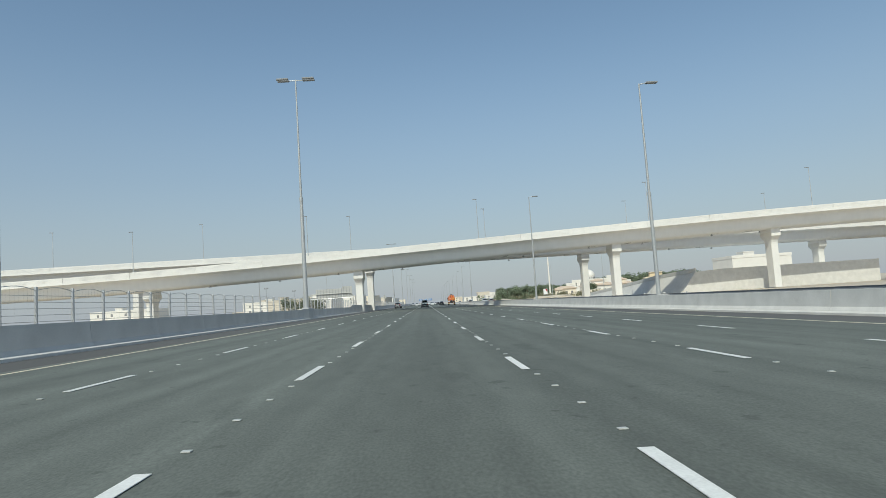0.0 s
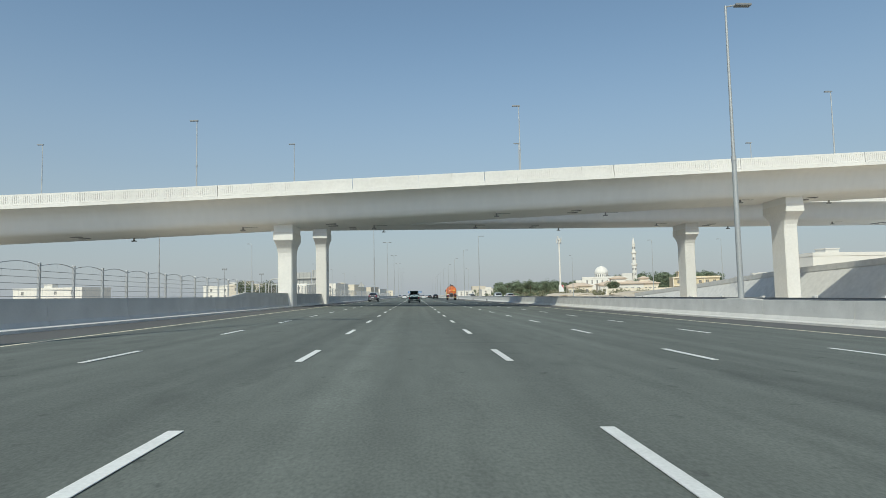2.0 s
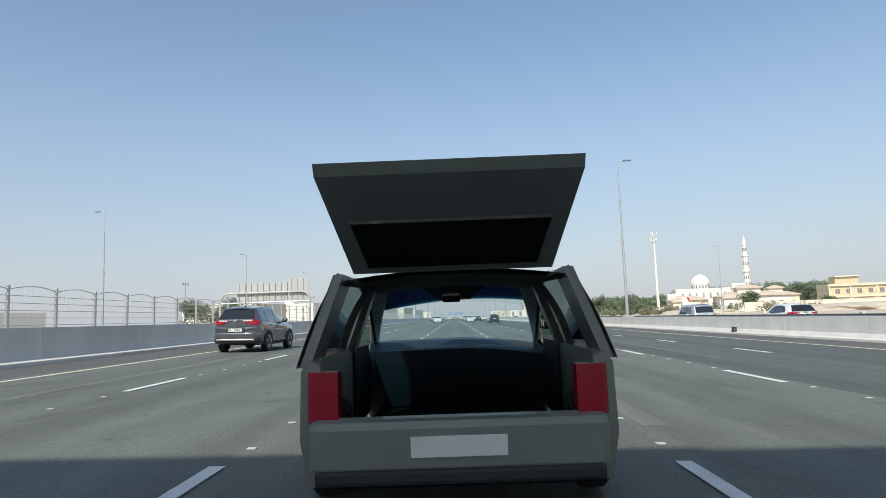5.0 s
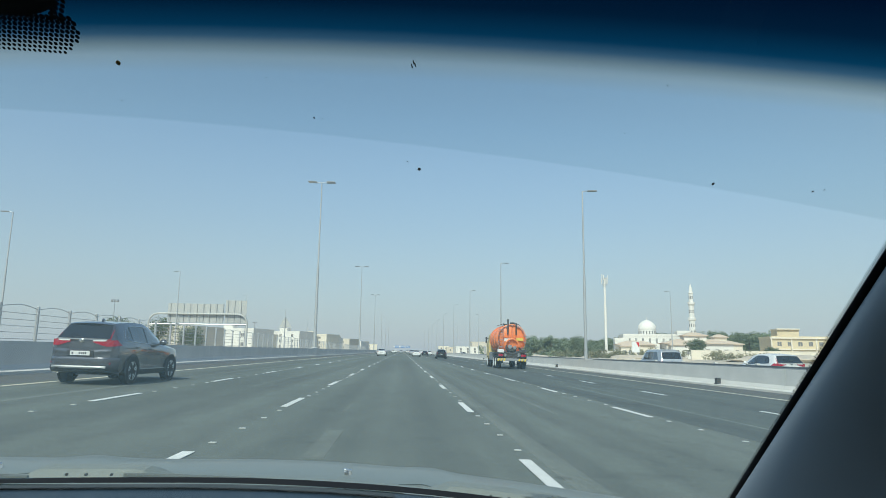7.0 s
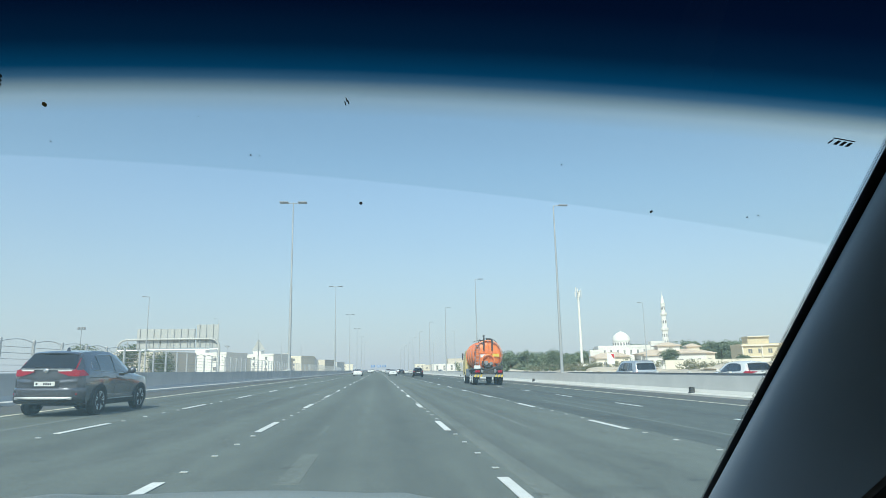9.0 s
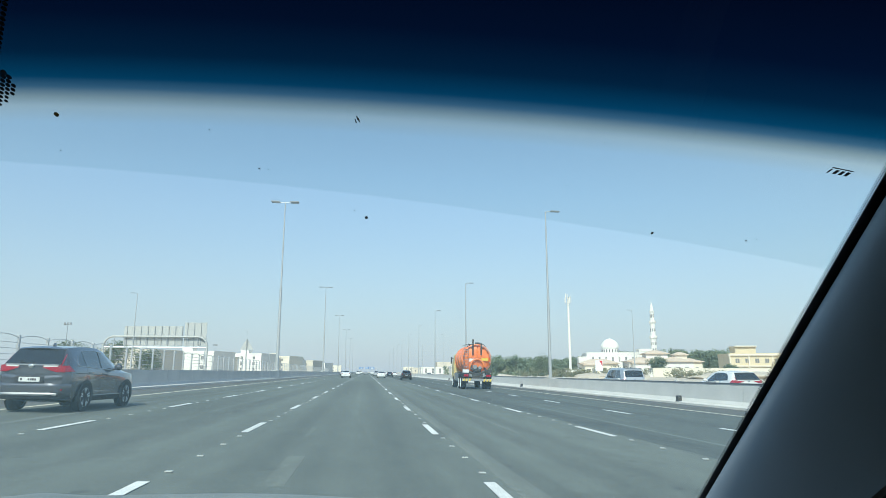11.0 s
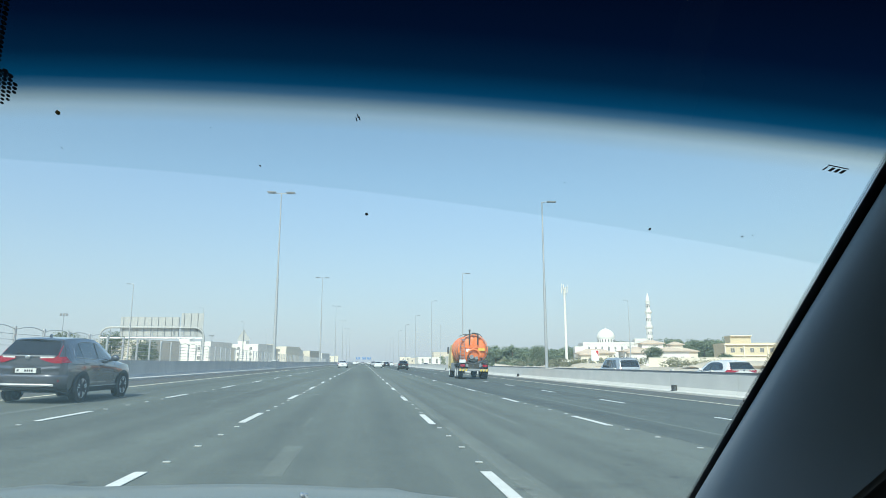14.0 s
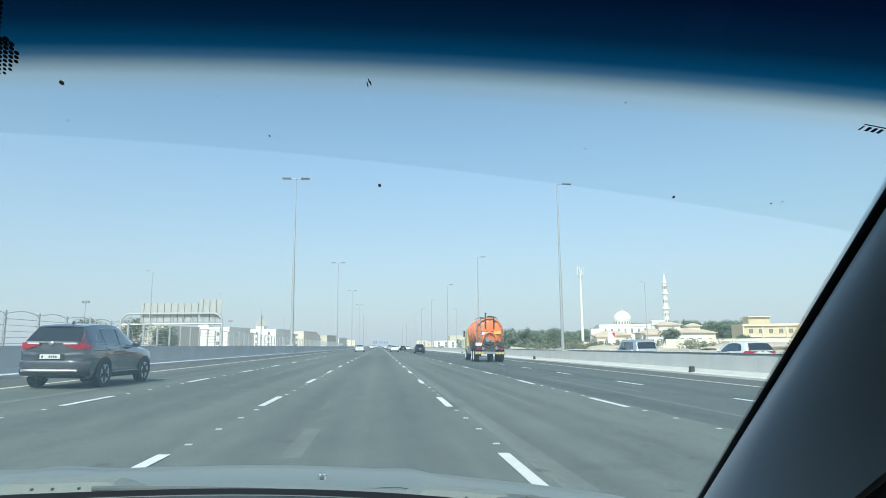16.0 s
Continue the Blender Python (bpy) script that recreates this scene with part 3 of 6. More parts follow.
def deck(name, y, yaw, z, x0, count, label):
    """A box-girder deck along x with parapet top at height z(x): fluted parapets, short cantilevers, leaning webs and a flat soffit."""
    t = thing(name, pose(0, y, 0, 0, 0, yaw), label, "bridge")
    half = 5.3
    prof = [(-half, -1.02), (-half, -1.28), (-4.7, -1.42), (-4.3, -1.62), (-4.05, -1.95), (-3.88, -2.4), (-3.7, -3.0), (-3.52, -3.4), (-3.25, -3.6), (-2.9, -3.65)]
    prof = prof + [(-q, h) for q, h in reversed(prof)]
    xs = steps(x0, x0 + PANEL * count, count * 3)
    part("girder", loft(B(), [[(x, py, z(x) + pz) for py, pz in prof] for x in xs]), BRIDGE_PAINT, t, "smooth pale painted box girder", smooth=True)
    unit = PANEL / 4
    bm = B()
    for k in range(4):
        a, b = k * unit + (0.028 if k == 0 else 0.008), (k + 1) * unit - (0.028 if k == 3 else 0.008)
        box(bm, a, b, -0.15, 0.15, -1.06, 0.0)
        w = (b - a) / 16
        for i in range(16):
            box(bm, a + (i + (0.09 if i else 0.0)) * w, a + (i + (0.91 if i < 15 else 1.0)) * w, -0.19, -0.14, -0.86, -0.16)
        box(bm, a, b, -0.19, -0.14, -0.16, 0.0)
        box(bm, a, b, -0.19, -0.14, -1.0, -0.86)
    box(bm, 0.0, PANEL, -0.26, 0.2, -1.32, -1.03)
    me = bpy.data.meshes.new("parapet_panel")
    bm.to_mesh(me), bm.free()
    me.materials.append(BRIDGE_PARAPET)
    for i in range(count):
        xa, xb = x0 + i * PANEL, x0 + (i + 1) * PANEL
        a = math.atan2(z(xb) - z(xa), PANEL)
        piece("parapet_panel", me, t, Matrix.Translation((xa, -half + 0.06, z(xa))) @ Matrix.Rotation(-a, 4, "Y"))
        piece("parapet_panel", me, t, Matrix.Translation((xb, half - 0.06, z(xb))) @ Matrix.Rotation(a, 4, "Y") @ Matrix.Rotation(math.pi, 4, "Z"))
    # small lamps on brackets and framed hatches under the soffit
    for i in range(-4, 7):
        for x, dy in ((i * 12.5 - 4.0, -2.2 if i % 2 else 2.5),):
            so = z(x) - 3.65
            bm = B()
            box(bm, x - 0.07, x + 0.07, dy - 0.07, dy + 0.07, so - 0.26, so)
            box(bm, x - 0.24, x + 0.24, dy - 0.15, dy + 0.15, so - 0.36, so - 0.26, 0.02)
            tube(bm, (x + 0.1, dy, so - 0.03), (x + 1.4, dy, so - 0.03), 0.02, 0.02, 6)
            part("underdeck_lamp", bm, STEEL_DULL, t, "small dark lamp on a bracket")
        x = i * 12.5 + 4.4
        for dy in ((-0.9, 0.7) if i % 2 else ()):
            so = z(x) - 3.65
            bm = B()
            for q in ((x - 0.5, x - 0.42, dy - 0.3, dy + 0.3), (x + 0.42, x + 0.5, dy - 0.3, dy + 0.3), (x - 0.42, x + 0.42, dy - 0.3, dy - 0.22), (x - 0.42, x + 0.42, dy + 0.22, dy + 0.3)):
                box(bm, *q, so - 0.05, so + 0.02)
            part("access_hatch", bm, STEEL_DULL, t, "grey frame of an access hatch")
    return t


def pier(x, y, top, label):
    """Rectangular shaft that flares along the bridge's width into a two-step capital."""
    t = thing("bridge_pier", pose(x, y, 0), label, "bridge pier", "piers of the overpass")
    bm = B()

    def ring(wx, wy, z, c=0.10):
        return [(-wx + c, -wy, z), (wx - c, -wy, z), (wx, -wy + c, z), (wx, wy - c, z), (wx - c, wy, z), (-wx + c, wy, z), (-wx, wy - c, z), (-wx, -wy + c, z)]
    hs = [(0.71, 1.25, -0.3), (0.71, 1.25, top - 3.1), (0.715, 1.30, top - 2.7), (0.74, 1.46, top - 2.3), (0.80, 1.72, top - 1.95), (0.88, 2.02, top - 1.65), (0.92, 2.12, top - 1.5)]
    loft(bm, [ring(*h) for h in hs])
    part("shaft", bm, BRIDGE_PARAPET, t)
    bm = B()
    loft(bm, [ring(0.96, 2.18, top - 1.5, 0.05), ring(0.96, 2.18, top - 0.72, 0.05)])
    part("capital", bm, BRIDGE_PARAPET, t)
    bm = B()
    loft(bm, [ring(0.92, 2.13, top - 0.72, 0.05), ring(0.92, 2.13, top + 0.03, 0.05)])
    part("bearing_block", bm, BRIDGE_PAINT, t)
    return t


def z1(x):
    x = max(-85.0, min(105.0, x))
    return 12.49 + 0.04103 * x + 5.37e-5 * x * x - 1.38e-6 * x ** 3


def z2(x):
    return 14.15 - 0.0045 * x


deck("overpass", 126.3, 0.0, z1, -143.0, 24, "pale painted concrete overpass crossing the motorway")
deck("overpass", 148.3, 0.5, z2, -152.0, 24, "second pale concrete overpass behind the first")
for x in (-12.58, 39.05, -53.5, 71.6, -94, 105):
    pier(x, 126.0, z1(x) - 3.65, "flared pale concrete bridge pier")
for x in (-12.3, 38.5, -66, 96, -108):
    pier(x, 148.3 + 0.009 * x, z2(x) - 3.65, "flared pale concrete bridge pier of the rear deck")


def deck_lamp(x, y, z):
    t = thing("bridge_lamp", pose(x, y, z), "thin grey lamp post on the overpass parapet", "street lamp", "lamps on the overpass")
    part("pole", tube(B(), (0, 0, -0.3), (0, 0, 9.3), 0.10, 0.05, 8), POLE, t)
    part("collar", tube(B(), (0, 0, 4.2), (0, 0, 4.4), 0.11, 0.11, 8), POLE, t)
    bm = B()
    box(bm, -0.75, 0.12, -0.14, 0.14, 9.25, 9.38, 0.02)
    part("lamp_head", bm, LED_BOX, t)
    return t


first = deck_lamp(-95, 131.3, z1(-95))
for x in (-59.5, -23.5, 12.3, 48.8, 84.5, 120):
    copy_thing(first, pose(x, 131.3, z1(x)))
for x in (-88, -52.5, -17, 16, 51.5, 87):
    copy_thing(first, pose(x, 153.3 + 0.009 * x, z2(x)))

# sloping retaining wall of the ramp on the right
ramp = thing("ramp_wall", pose(58, 0, -0.4), "grey concrete retaining wall of a sloping ramp", "retaining wall")
bm = B()
loft(bm, [[(-0.75 * h, y, 0), (0, y, h), (6, y, h + 0.3), (40, y, h + 0.3), (40, y, 0)] for y, h in ((132, 4.4), (155, 3.8), (185, 2.2), (225, 0.3))])
part("wall", bm, CONCRETE_PALE, ramp, "sloping pale concrete face")
bm = B()
loft(bm, [[(-0.15, y, h - 0.05), (-0.15, y, h + 0.75), (0.12, y, h + 0.75), (0.12, y, h - 0.05)] for y, h in ((132, 4.4), (155, 3.8), (185, 2.2), (225, 0.3))])
part("coping", bm, CONCRETE_PALE, ramp)


# ------------------------------------------------------------------ vehicles
def lerp_table(y, tab):
    return float(np.interp(y, [q[0] for q in tab], [q[1] for q in tab]))


class Shape:
    """A car body from tables along its length (0 is the rear bumper)."""

    def __init__(self, length, w, zb, zw, rw, zr):
        self.length, self.w, self.zb, self.zw, self.rw, self.zr = length, w, zb, zw, rw, zr

    def keys(self, y):
        w, zb, zw, rw, zr = (lerp_table(y, t) for t in (self.w, self.zb, self.zw, self.rw, self.zr))
        zw = min(zw, zr - 0.03)
        g = zr - zw
        mid = zb + (zw - zb) * 0.5
        return [(w * 0.90, zb), (w * 0.985, zb + 0.10), (w, mid), (w * 0.985, zw - 0.06), (w * 0.955, zw), (rw + (w * 0.955 - rw) * 0.10, zw + g * 0.84), (rw * 0.88, zw + g * 0.97), (rw * 0.45, zr - 0.004), (0, zr)]

    def at(self, y, u, off=0.0, side=1):
        k = self.keys(y)
        i = min(int(u), len(k) - 2)
        s = u - i
        x = k[i][0] + (k[i + 1][0] - k[i][0]) * s
        z = k[i][1] + (k[i + 1][1] - k[i][1]) * s
        dx, dz = k[i + 1][0] - k[i][0], k[i + 1][1] - k[i][1]
        n = math.hypot(dx, dz) or 1
        return (side * (x + off * dz / n), y, z - off * dx / n)

    def body(self, bm, ys):
        rings = []
        for y in ys:
            k = self.keys(y)
            rings.append([(x, y, z) for x, z in k] + [(-x, y, z) for x, z in reversed(k[:-1])])
        return loft(bm, rings)

    def patch(self, bm, ya, yb, ua, ub, side, off=0.006, n=8, m=6, slant=(0, 0)):
        """A panel laid on the body; slant shifts its ends in y along its height."""
        def fn(s, q):
            u = ua + (ub - ua) * q
            y = ya + slant[0] * q + (yb + slant[1] * q - ya - slant[0] * q) * s
            return self.at(y, u, off, side)
        return grid(bm, fn, steps(0, 1, n), steps(0, 1, m))

    def across(self, bm, ya, yb, u, off=0.006):
        def fn(s, q):
            uu = u + (8 - u) * (1 - abs(q))
            y = ya + (yb - ya) * s
            p = self.at(y, min(uu, 7.999), 0, 1 if q >= 0 else -1)
            return (p[0], p[1] - off, p[2] + off)
        return grid(bm, fn, steps(0, 1, 5), steps(-1, 1, 14))


def wheel(parent, x, y, r, w, side):
    tyre = B()
    prof = [(r * 0.66, -w / 2), (r * 0.9, -w / 2), (r * 0.985, -w / 2 + 0.03), (r, 0), (r * 0.985, w / 2 - 0.03), (r * 0.9, w / 2), (r * 0.66, w / 2)]
    n = 28
    loft(tyre, [[(px, rr * math.cos(6.28319 * i / n), rr * math.sin(6.28319 * i / n)) for i in range(n)] for rr, px in prof], caps=False)
    wt = part("wheel", tyre, TYRE, parent, "black tyre", smooth=True)
    wt.matrix_basis = pose(x, y, r)
    rim = B()
    q = side
    tube(rim, (q * (w / 2 - 0.09), 0, 0), (q * (w / 2 - 0.07), 0, 0), r * 0.67, r * 0.67, 24)
    part("brake_disc", rim, CLADDING, wt)
    rim = B()
    for k in range(5):
        a = 6.28319 * k / 5 + 0.3
        for da in (-0.17, 0.17):
            p1 = (q * (w / 2 - 0.012), r * 0.655 * math.cos(a + da), r * 0.655 * math.sin(a + da))
            p0 = (q * (w / 2 - 0.035), r * 0.12 * math.cos(a + da * 0.8), r * 0.12 * math.sin(a + da * 0.8))
            tube(rim, p0, p1, r * 0.068, r * 0.058, 5)
    tube(rim, (q * (w / 2 - 0.06), 0, 0), (q * (w / 2 - 0.012), 0, 0), r * 0.15, r * 0.12, 12)
    loft(rim, [[(q * (w / 2 - d), rr * r * math.cos(6.28319 * i / 28), rr * r * math.sin(6.28319 * i / 28)) for i in range(28)] for rr, d in ((0.70, 0.02), (0.69, 0.0), (0.655, 0.0), (0.645, 0.06))], caps=False)
    part("rim", rim, ALLOY, wt, "five-spoke alloy rim")
    return wt


SUV_SHAPE = Shape(4.6,
    [(0, 0.80), (0.12, 0.90), (0.5, 0.925), (3.6, 0.925), (4.2, 0.88), (4.5, 0.76), (4.6, 0.62)],
    [(0, 0.42), (0.15, 0.30), (0.6, 0.22), (4.0, 0.22), (4.6, 0.32)],
    [(0, 1.0), (0.1, 1.07), (0.5, 1.10), (2.4, 1.05), (3.3, 1.0), (4.2, 0.92), (4.6, 0.78)],
    [(0, 0.66), (0.2, 0.66), (0.55, 0.58), (1.0, 0.60), (2.2, 0.62), (2.7, 0.60), (3.4, 0.70), (4.6, 0.55)],
    [(0, 1.03), (0.07, 1.10), (0.52, 1.53), (0.64, 1.60), (1.0, 1.655), (1.8, 1.68), (2.4, 1.62), (2.75, 1.50), (3.35, 1.14), (3.5, 1.09), (4.2, 1.0), (4.5, 0.9), (4.6, 0.80)])


def car(kind_name, label, shape, paint, m, big=0.345, tail=True, wheel_y=(0.86, 3.53), group="", detail=True, side_glass=((0.56, 1.45), (1.5, 2.62)), rear_glass=(0.11, 0.50), chrome=True, front_glass=(2.78, 3.32)):
    t = thing(kind_name, m, label, "car", group)
    L = shape.length
    ys = sorted(set([0.0, 0.03, 0.07, 0.12, 0.2, 0.3, 0.4, 0.5, 0.7, 0.9] + steps(1.2, L - 1.2, 10) + [L - 1.0, L - 0.7, L - 0.4, L - 0.25, L - 0.1, L - 0.03, L]))
    part("body", shape.body(B(), ys), paint, t, smooth=True)
    for s in (-1, 1):
        for ya, yb in side_glass:
            bm = B()
            first_pane = ya == side_glass[0][0]
            last_pane = yb == side_glass[-1][1]
            shape.patch(bm, ya, yb, 4.10, 4.93, s, 0.006, 8, 5, (0.42 if first_pane else 0, -0.46 if last_pane else 0))
            part("side_window", bm, CAR_GLASS, t, "dark tinted side window", smooth=True)
        for wy in wheel_y:
            bm = B()
            n = 20
            for ra, rb in ((big * 1.0, big * 1.24),):
                xo = lerp_table(wy, shape.w) + 0.006
                loft(bm, [[(s * xx, wy + rr * math.cos(math.pi * i / n), big + rr * math.sin(math.pi * i / n)) for i in range(n + 1)] for rr, xx in ((ra, xo - 0.10), (ra, xo + 0.004), (rb, xo + 0.004), (rb, xo - 0.06))], caps=False, closed=False)
            part("wheel_arch", bm, CLADDING, t, "black wheel arch trim")
            bm = B()
            tube(bm, (s * (xo - 0.05), wy, big), (s * (xo + 0.0035), wy, big), big * 1.02, big * 1.02, 24)
            part("wheel_well", bm, SEAL, t)
            wheel(t, s * (lerp_table(wy, shape.w) - 0.10), wy, big, 0.235, s)
        if detail:
            bm = B()
            shape.patch(bm, 0.42, L - 0.5, 0.05, 1.0, s, 0.008, 12, 2)
            part("sill_cladding", bm, CLADDING, t)
            bm = B()
            shape.patch(bm, wheel_y[0] + 0.5, wheel_y[1] - 0.5, 1.04, 1.16, s, 0.014, 8, 1)
            part("sill_strip", bm, CHROME if chrome else CLADDING, t)
            if chrome:
                bm = B()
                pts = [shape.at(y, 4.06, 0.014, s) for y in steps(0.50, 2.72, 10)]
                top = [shape.at(y, 4.965, 0.014, s) for y in steps(0.96, 2.16, 8)] + [shape.at(y, u, 0.014, s) for y, u in ((2.36, 4.7), (2.56, 4.35), (2.72, 4.06))]
                path_tube(bm, pts, 0.012, 6)
                path_tube(bm, [pts[0]] + top, 0.012, 6)
                part("window_trim", bm, CHROME, t, "chrome window surround")
            for hy in (1.0, 2.0):
                bm = B()
                p = shape.at(hy, 3.1, 0.02, s)
                box(bm, p[0] - 0.02, p[0] + 0.02, hy - 0.1, hy + 0.1, p[2] - 0.015, p[2] + 0.02, 0.008)
                part("door_handle", bm, paint, t)
            bm = B()
            for dy in (1.47, 2.55):
                path_tube(bm, [shape.at(dy, u, 0.001, s) for u in steps(1.1, 4.0, 8)], 0.005, 4)
            part("door_seam", bm, SEAL, t)
            # door mirror
            bm = B()
            p = shape.at(2.62, 4.2, 0, s)
            ball(bm, (p[0] + s * 0.14, 2.62, p[2] + 0.05), 0.12, 1.0, 0.6, 0.75, 2)
            tube(bm, (p[0] - s * 0.02, 2.64, p[2] + 0.0), (p[0] + s * 0.1, 2.62, p[2] + 0.02), 0.035, 0.03, 8)
            part("door_mirror", bm, CLADDING, t, smooth=True)
    bm = B()
    shape.across(bm, rear_glass[0], rear_glass[1], 5.4, 0.007)
    part("rear_window", bm, CAR_GLASS, t, "dark tinted rear window", smooth=True)
    bm = B()
    shape.across(bm, front_glass[0], front_glass[1], 5.4, 0.0)
    o = part("front_window", bm, CAR_GLASS, t, smooth=True)
    o.matrix_basis = Matrix.Translation((0, 0.012, 0.008))
    # tail lamps, plate, bumper
    wr = lerp_table(0.05, shape.w)
    zw = lerp_table(0.08, shape.zw)
    for s in (-1, 1):
        bm = B()
        if tail:
            loft(bm, [[(s * wr * q, yy, zw + dz) for yy, dz in ((-0.016, -hh), (-0.016, 0.0), (0.09, 0.0), (0.09, -hh))] for q, hh in ((0.50, 0.035), (0.62, 0.07), (0.98, 0.105))])
            shape.patch(bm, 0.07, 0.40, 3.15, 3.95, s, 0.012, 6, 2, (0.0, -0.12))
            shape.patch(bm, 0.05, 0.20, 4.02, 4.9, s, 0.014, 2, 6, (0.42, 0.34))
        else:
            box(bm, *sorted((s * wr * 0.76, s * wr * 1.02)), -0.010, 0.16, zw - 0.11, zw + 0.0, 0.02)
        part("tail_lamp", bm, TAIL_RED, t, "red tail lamp")
    zb = lerp_table(0.0, shape.zb)
    if detail:
        bm = B()
        box(bm, -0.48, 0.48, -0.022, 0.02, zw - 0.035, zw + 0.0, 0.01)
        part("chrome_strip", bm, CHROME if chrome else paint, t)
        bm = B()
        ball(bm, (0, -0.02, zw - 0.03), 0.07, 1.0, 0.3, 0.8, 2)
        part("badge", bm, CHROME, t)
        bm = B()
        box(bm, -0.78, 0.78, -0.05, 0.1, zb - 0.06, zb + 0.12, 0.04)
        part("rear_bumper", bm, CLADDING, t)
        bm = B()
        box(bm, -0.62, 0.62, -0.068, 0.05, zb + 0.0, zb + 0.07, 0.02)
        part("bumper_skid", bm, ALLOY, t, "silver bumper skid plate")
        for s in (-1, 1):
            bm = B()
            box(bm, *sorted((s * 0.60, s * 0.80)), -0.058, 0.0, zb + 0.14, zb + 0.19, 0.01)
            part("rear_reflector", bm, TAIL_RED, t, "red bumper reflector")
        bm = B()
        loft(bm, [[(-0.74, -0.012, zw - 0.42), (0.74, -0.012, zw - 0.42), (0.74, 0.03, zw - 0.42), (-0.74, 0.03, zw - 0.42)], [(-0.74, -0.04, zw - 0.47), (0.74, -0.04, zw - 0.47), (0.74, 0.03, zw - 0.47), (-0.74, 0.03, zw - 0.47)], [(-0.78, -0.04, zw - 0.56), (0.78, -0.04, zw - 0.56), (0.78, 0.03, zw - 0.56), (-0.78, 0.03, zw - 0.56)]])
        part("bumper_ledge", bm, paint, t)
        bm = B()
        box(bm, -0.34, 0.34, -0.006, 0.02, zw - 0.35, zw - 0.14, 0.03)
        part("plate_recess", bm, paint, t)
        bm = B()
        ball(bm, (0, 0.62, lerp_table(0.62, shape.zr) + 0.03), 0.08, 0.35, 1.0, 0.9, 2)
        part("roof_fin", bm, CLADDING, t)
        bm = B()
        box(bm, -0.45, 0.45, 0.46, 0.74, lerp_table(0.6, shape.zr) - 0.005, lerp_table(0.6, shape.zr) + 0.03, 0.012)
        part("spoiler", bm, paint, t)
        bm = B()
        box(bm, -0.2, 0.12, 0.07, 0.10, 1.15, 1.175, 0.006)
        part("rear_wiper", bm, CLADDING, t)
    bm = B()
    box(bm, -0.26, 0.26, -0.022, -0.004, zw - 0.30, zw - 0.19)
    pl = part("number_plate", bm, PLATE, t, "white plate with dark bars")
    bm = B()
    for a, b in ((-0.22, -0.15), (-0.05, 0.01), (0.03, 0.08), (0.10, 0.15), (0.17, 0.21)):
        box(bm, a, b, -0.027, -0.023, zw - 0.275, zw - 0.215)
    part("plate_bars", bm, PLATE_BAR, pl)
    return t


class SuvShape(Shape):
    """Fuller flanks: a hollow along the doors under a crisp shoulder."""

    def keys(self, y):
        w, zb, zw, rw, zr = (lerp_table(y, t) for t in (self.w, self.zb, self.zw, self.rw, self.zr))
        zw = min(zw, zr - 0.03)
        g = zr - zw
        dent = 0.035 * max(0.0, min(1.0, (y - 1.2) / 0.5, (3.4 - y) / 0.5))
        return [(w * 0.90, zb), (w * 0.975, zb + 0.14), (w * 0.985 - dent, zb + (zw - zb) * 0.52), (w, zw - 0.16), (w * 0.945, zw), (rw + (w * 0.945 - rw) * 0.12, zw + g * 0.80), (rw * 0.93, zw + g * 0.955), (rw * 0.5, zr - 0.008), (0, zr)]


GREY_SUV = SuvShape(4.6,
    [(0, 0.50), (0.03, 0.66), (0.06, 0.76), (0.10, 0.82), (0.18, 0.89), (0.4, 0.925), (1.0, 0.94), (1.5, 0.925), (3.0, 0.925), (3.6, 0.935), (4.1, 0.89), (4.4, 0.80), (4.6, 0.60)],
    [(0, 0.46), (0.15, 0.32), (0.6, 0.24), (4.0, 0.24), (4.6, 0.34)],
    [(0, 1.09), (0.12, 1.115), (0.5, 1.13), (1.0, 1.115), (2.4, 1.05), (3.3, 1.00), (4.2, 0.95), (4.6, 0.79)],
    [(0, 0.68), (0.06, 0.70), (0.3, 0.665), (0.5, 0.63), (1.2, 0.625), (2.2, 0.63), (2.7, 0.62), (3.4, 0.70), (4.6, 0.52)],
    [(0, 1.13), (0.04, 1.17), (0.15, 1.29), (0.38, 1.55), (0.48, 1.61), (0.7, 1.645), (1.2, 1.68), (1.7, 1.69), (2.1, 1.672), (2.45, 1.605), (2.75, 1.495), (3.3, 1.16), (3.5, 1.11), (4.1, 1.03), (4.45, 0.94), (4.6, 0.81)])


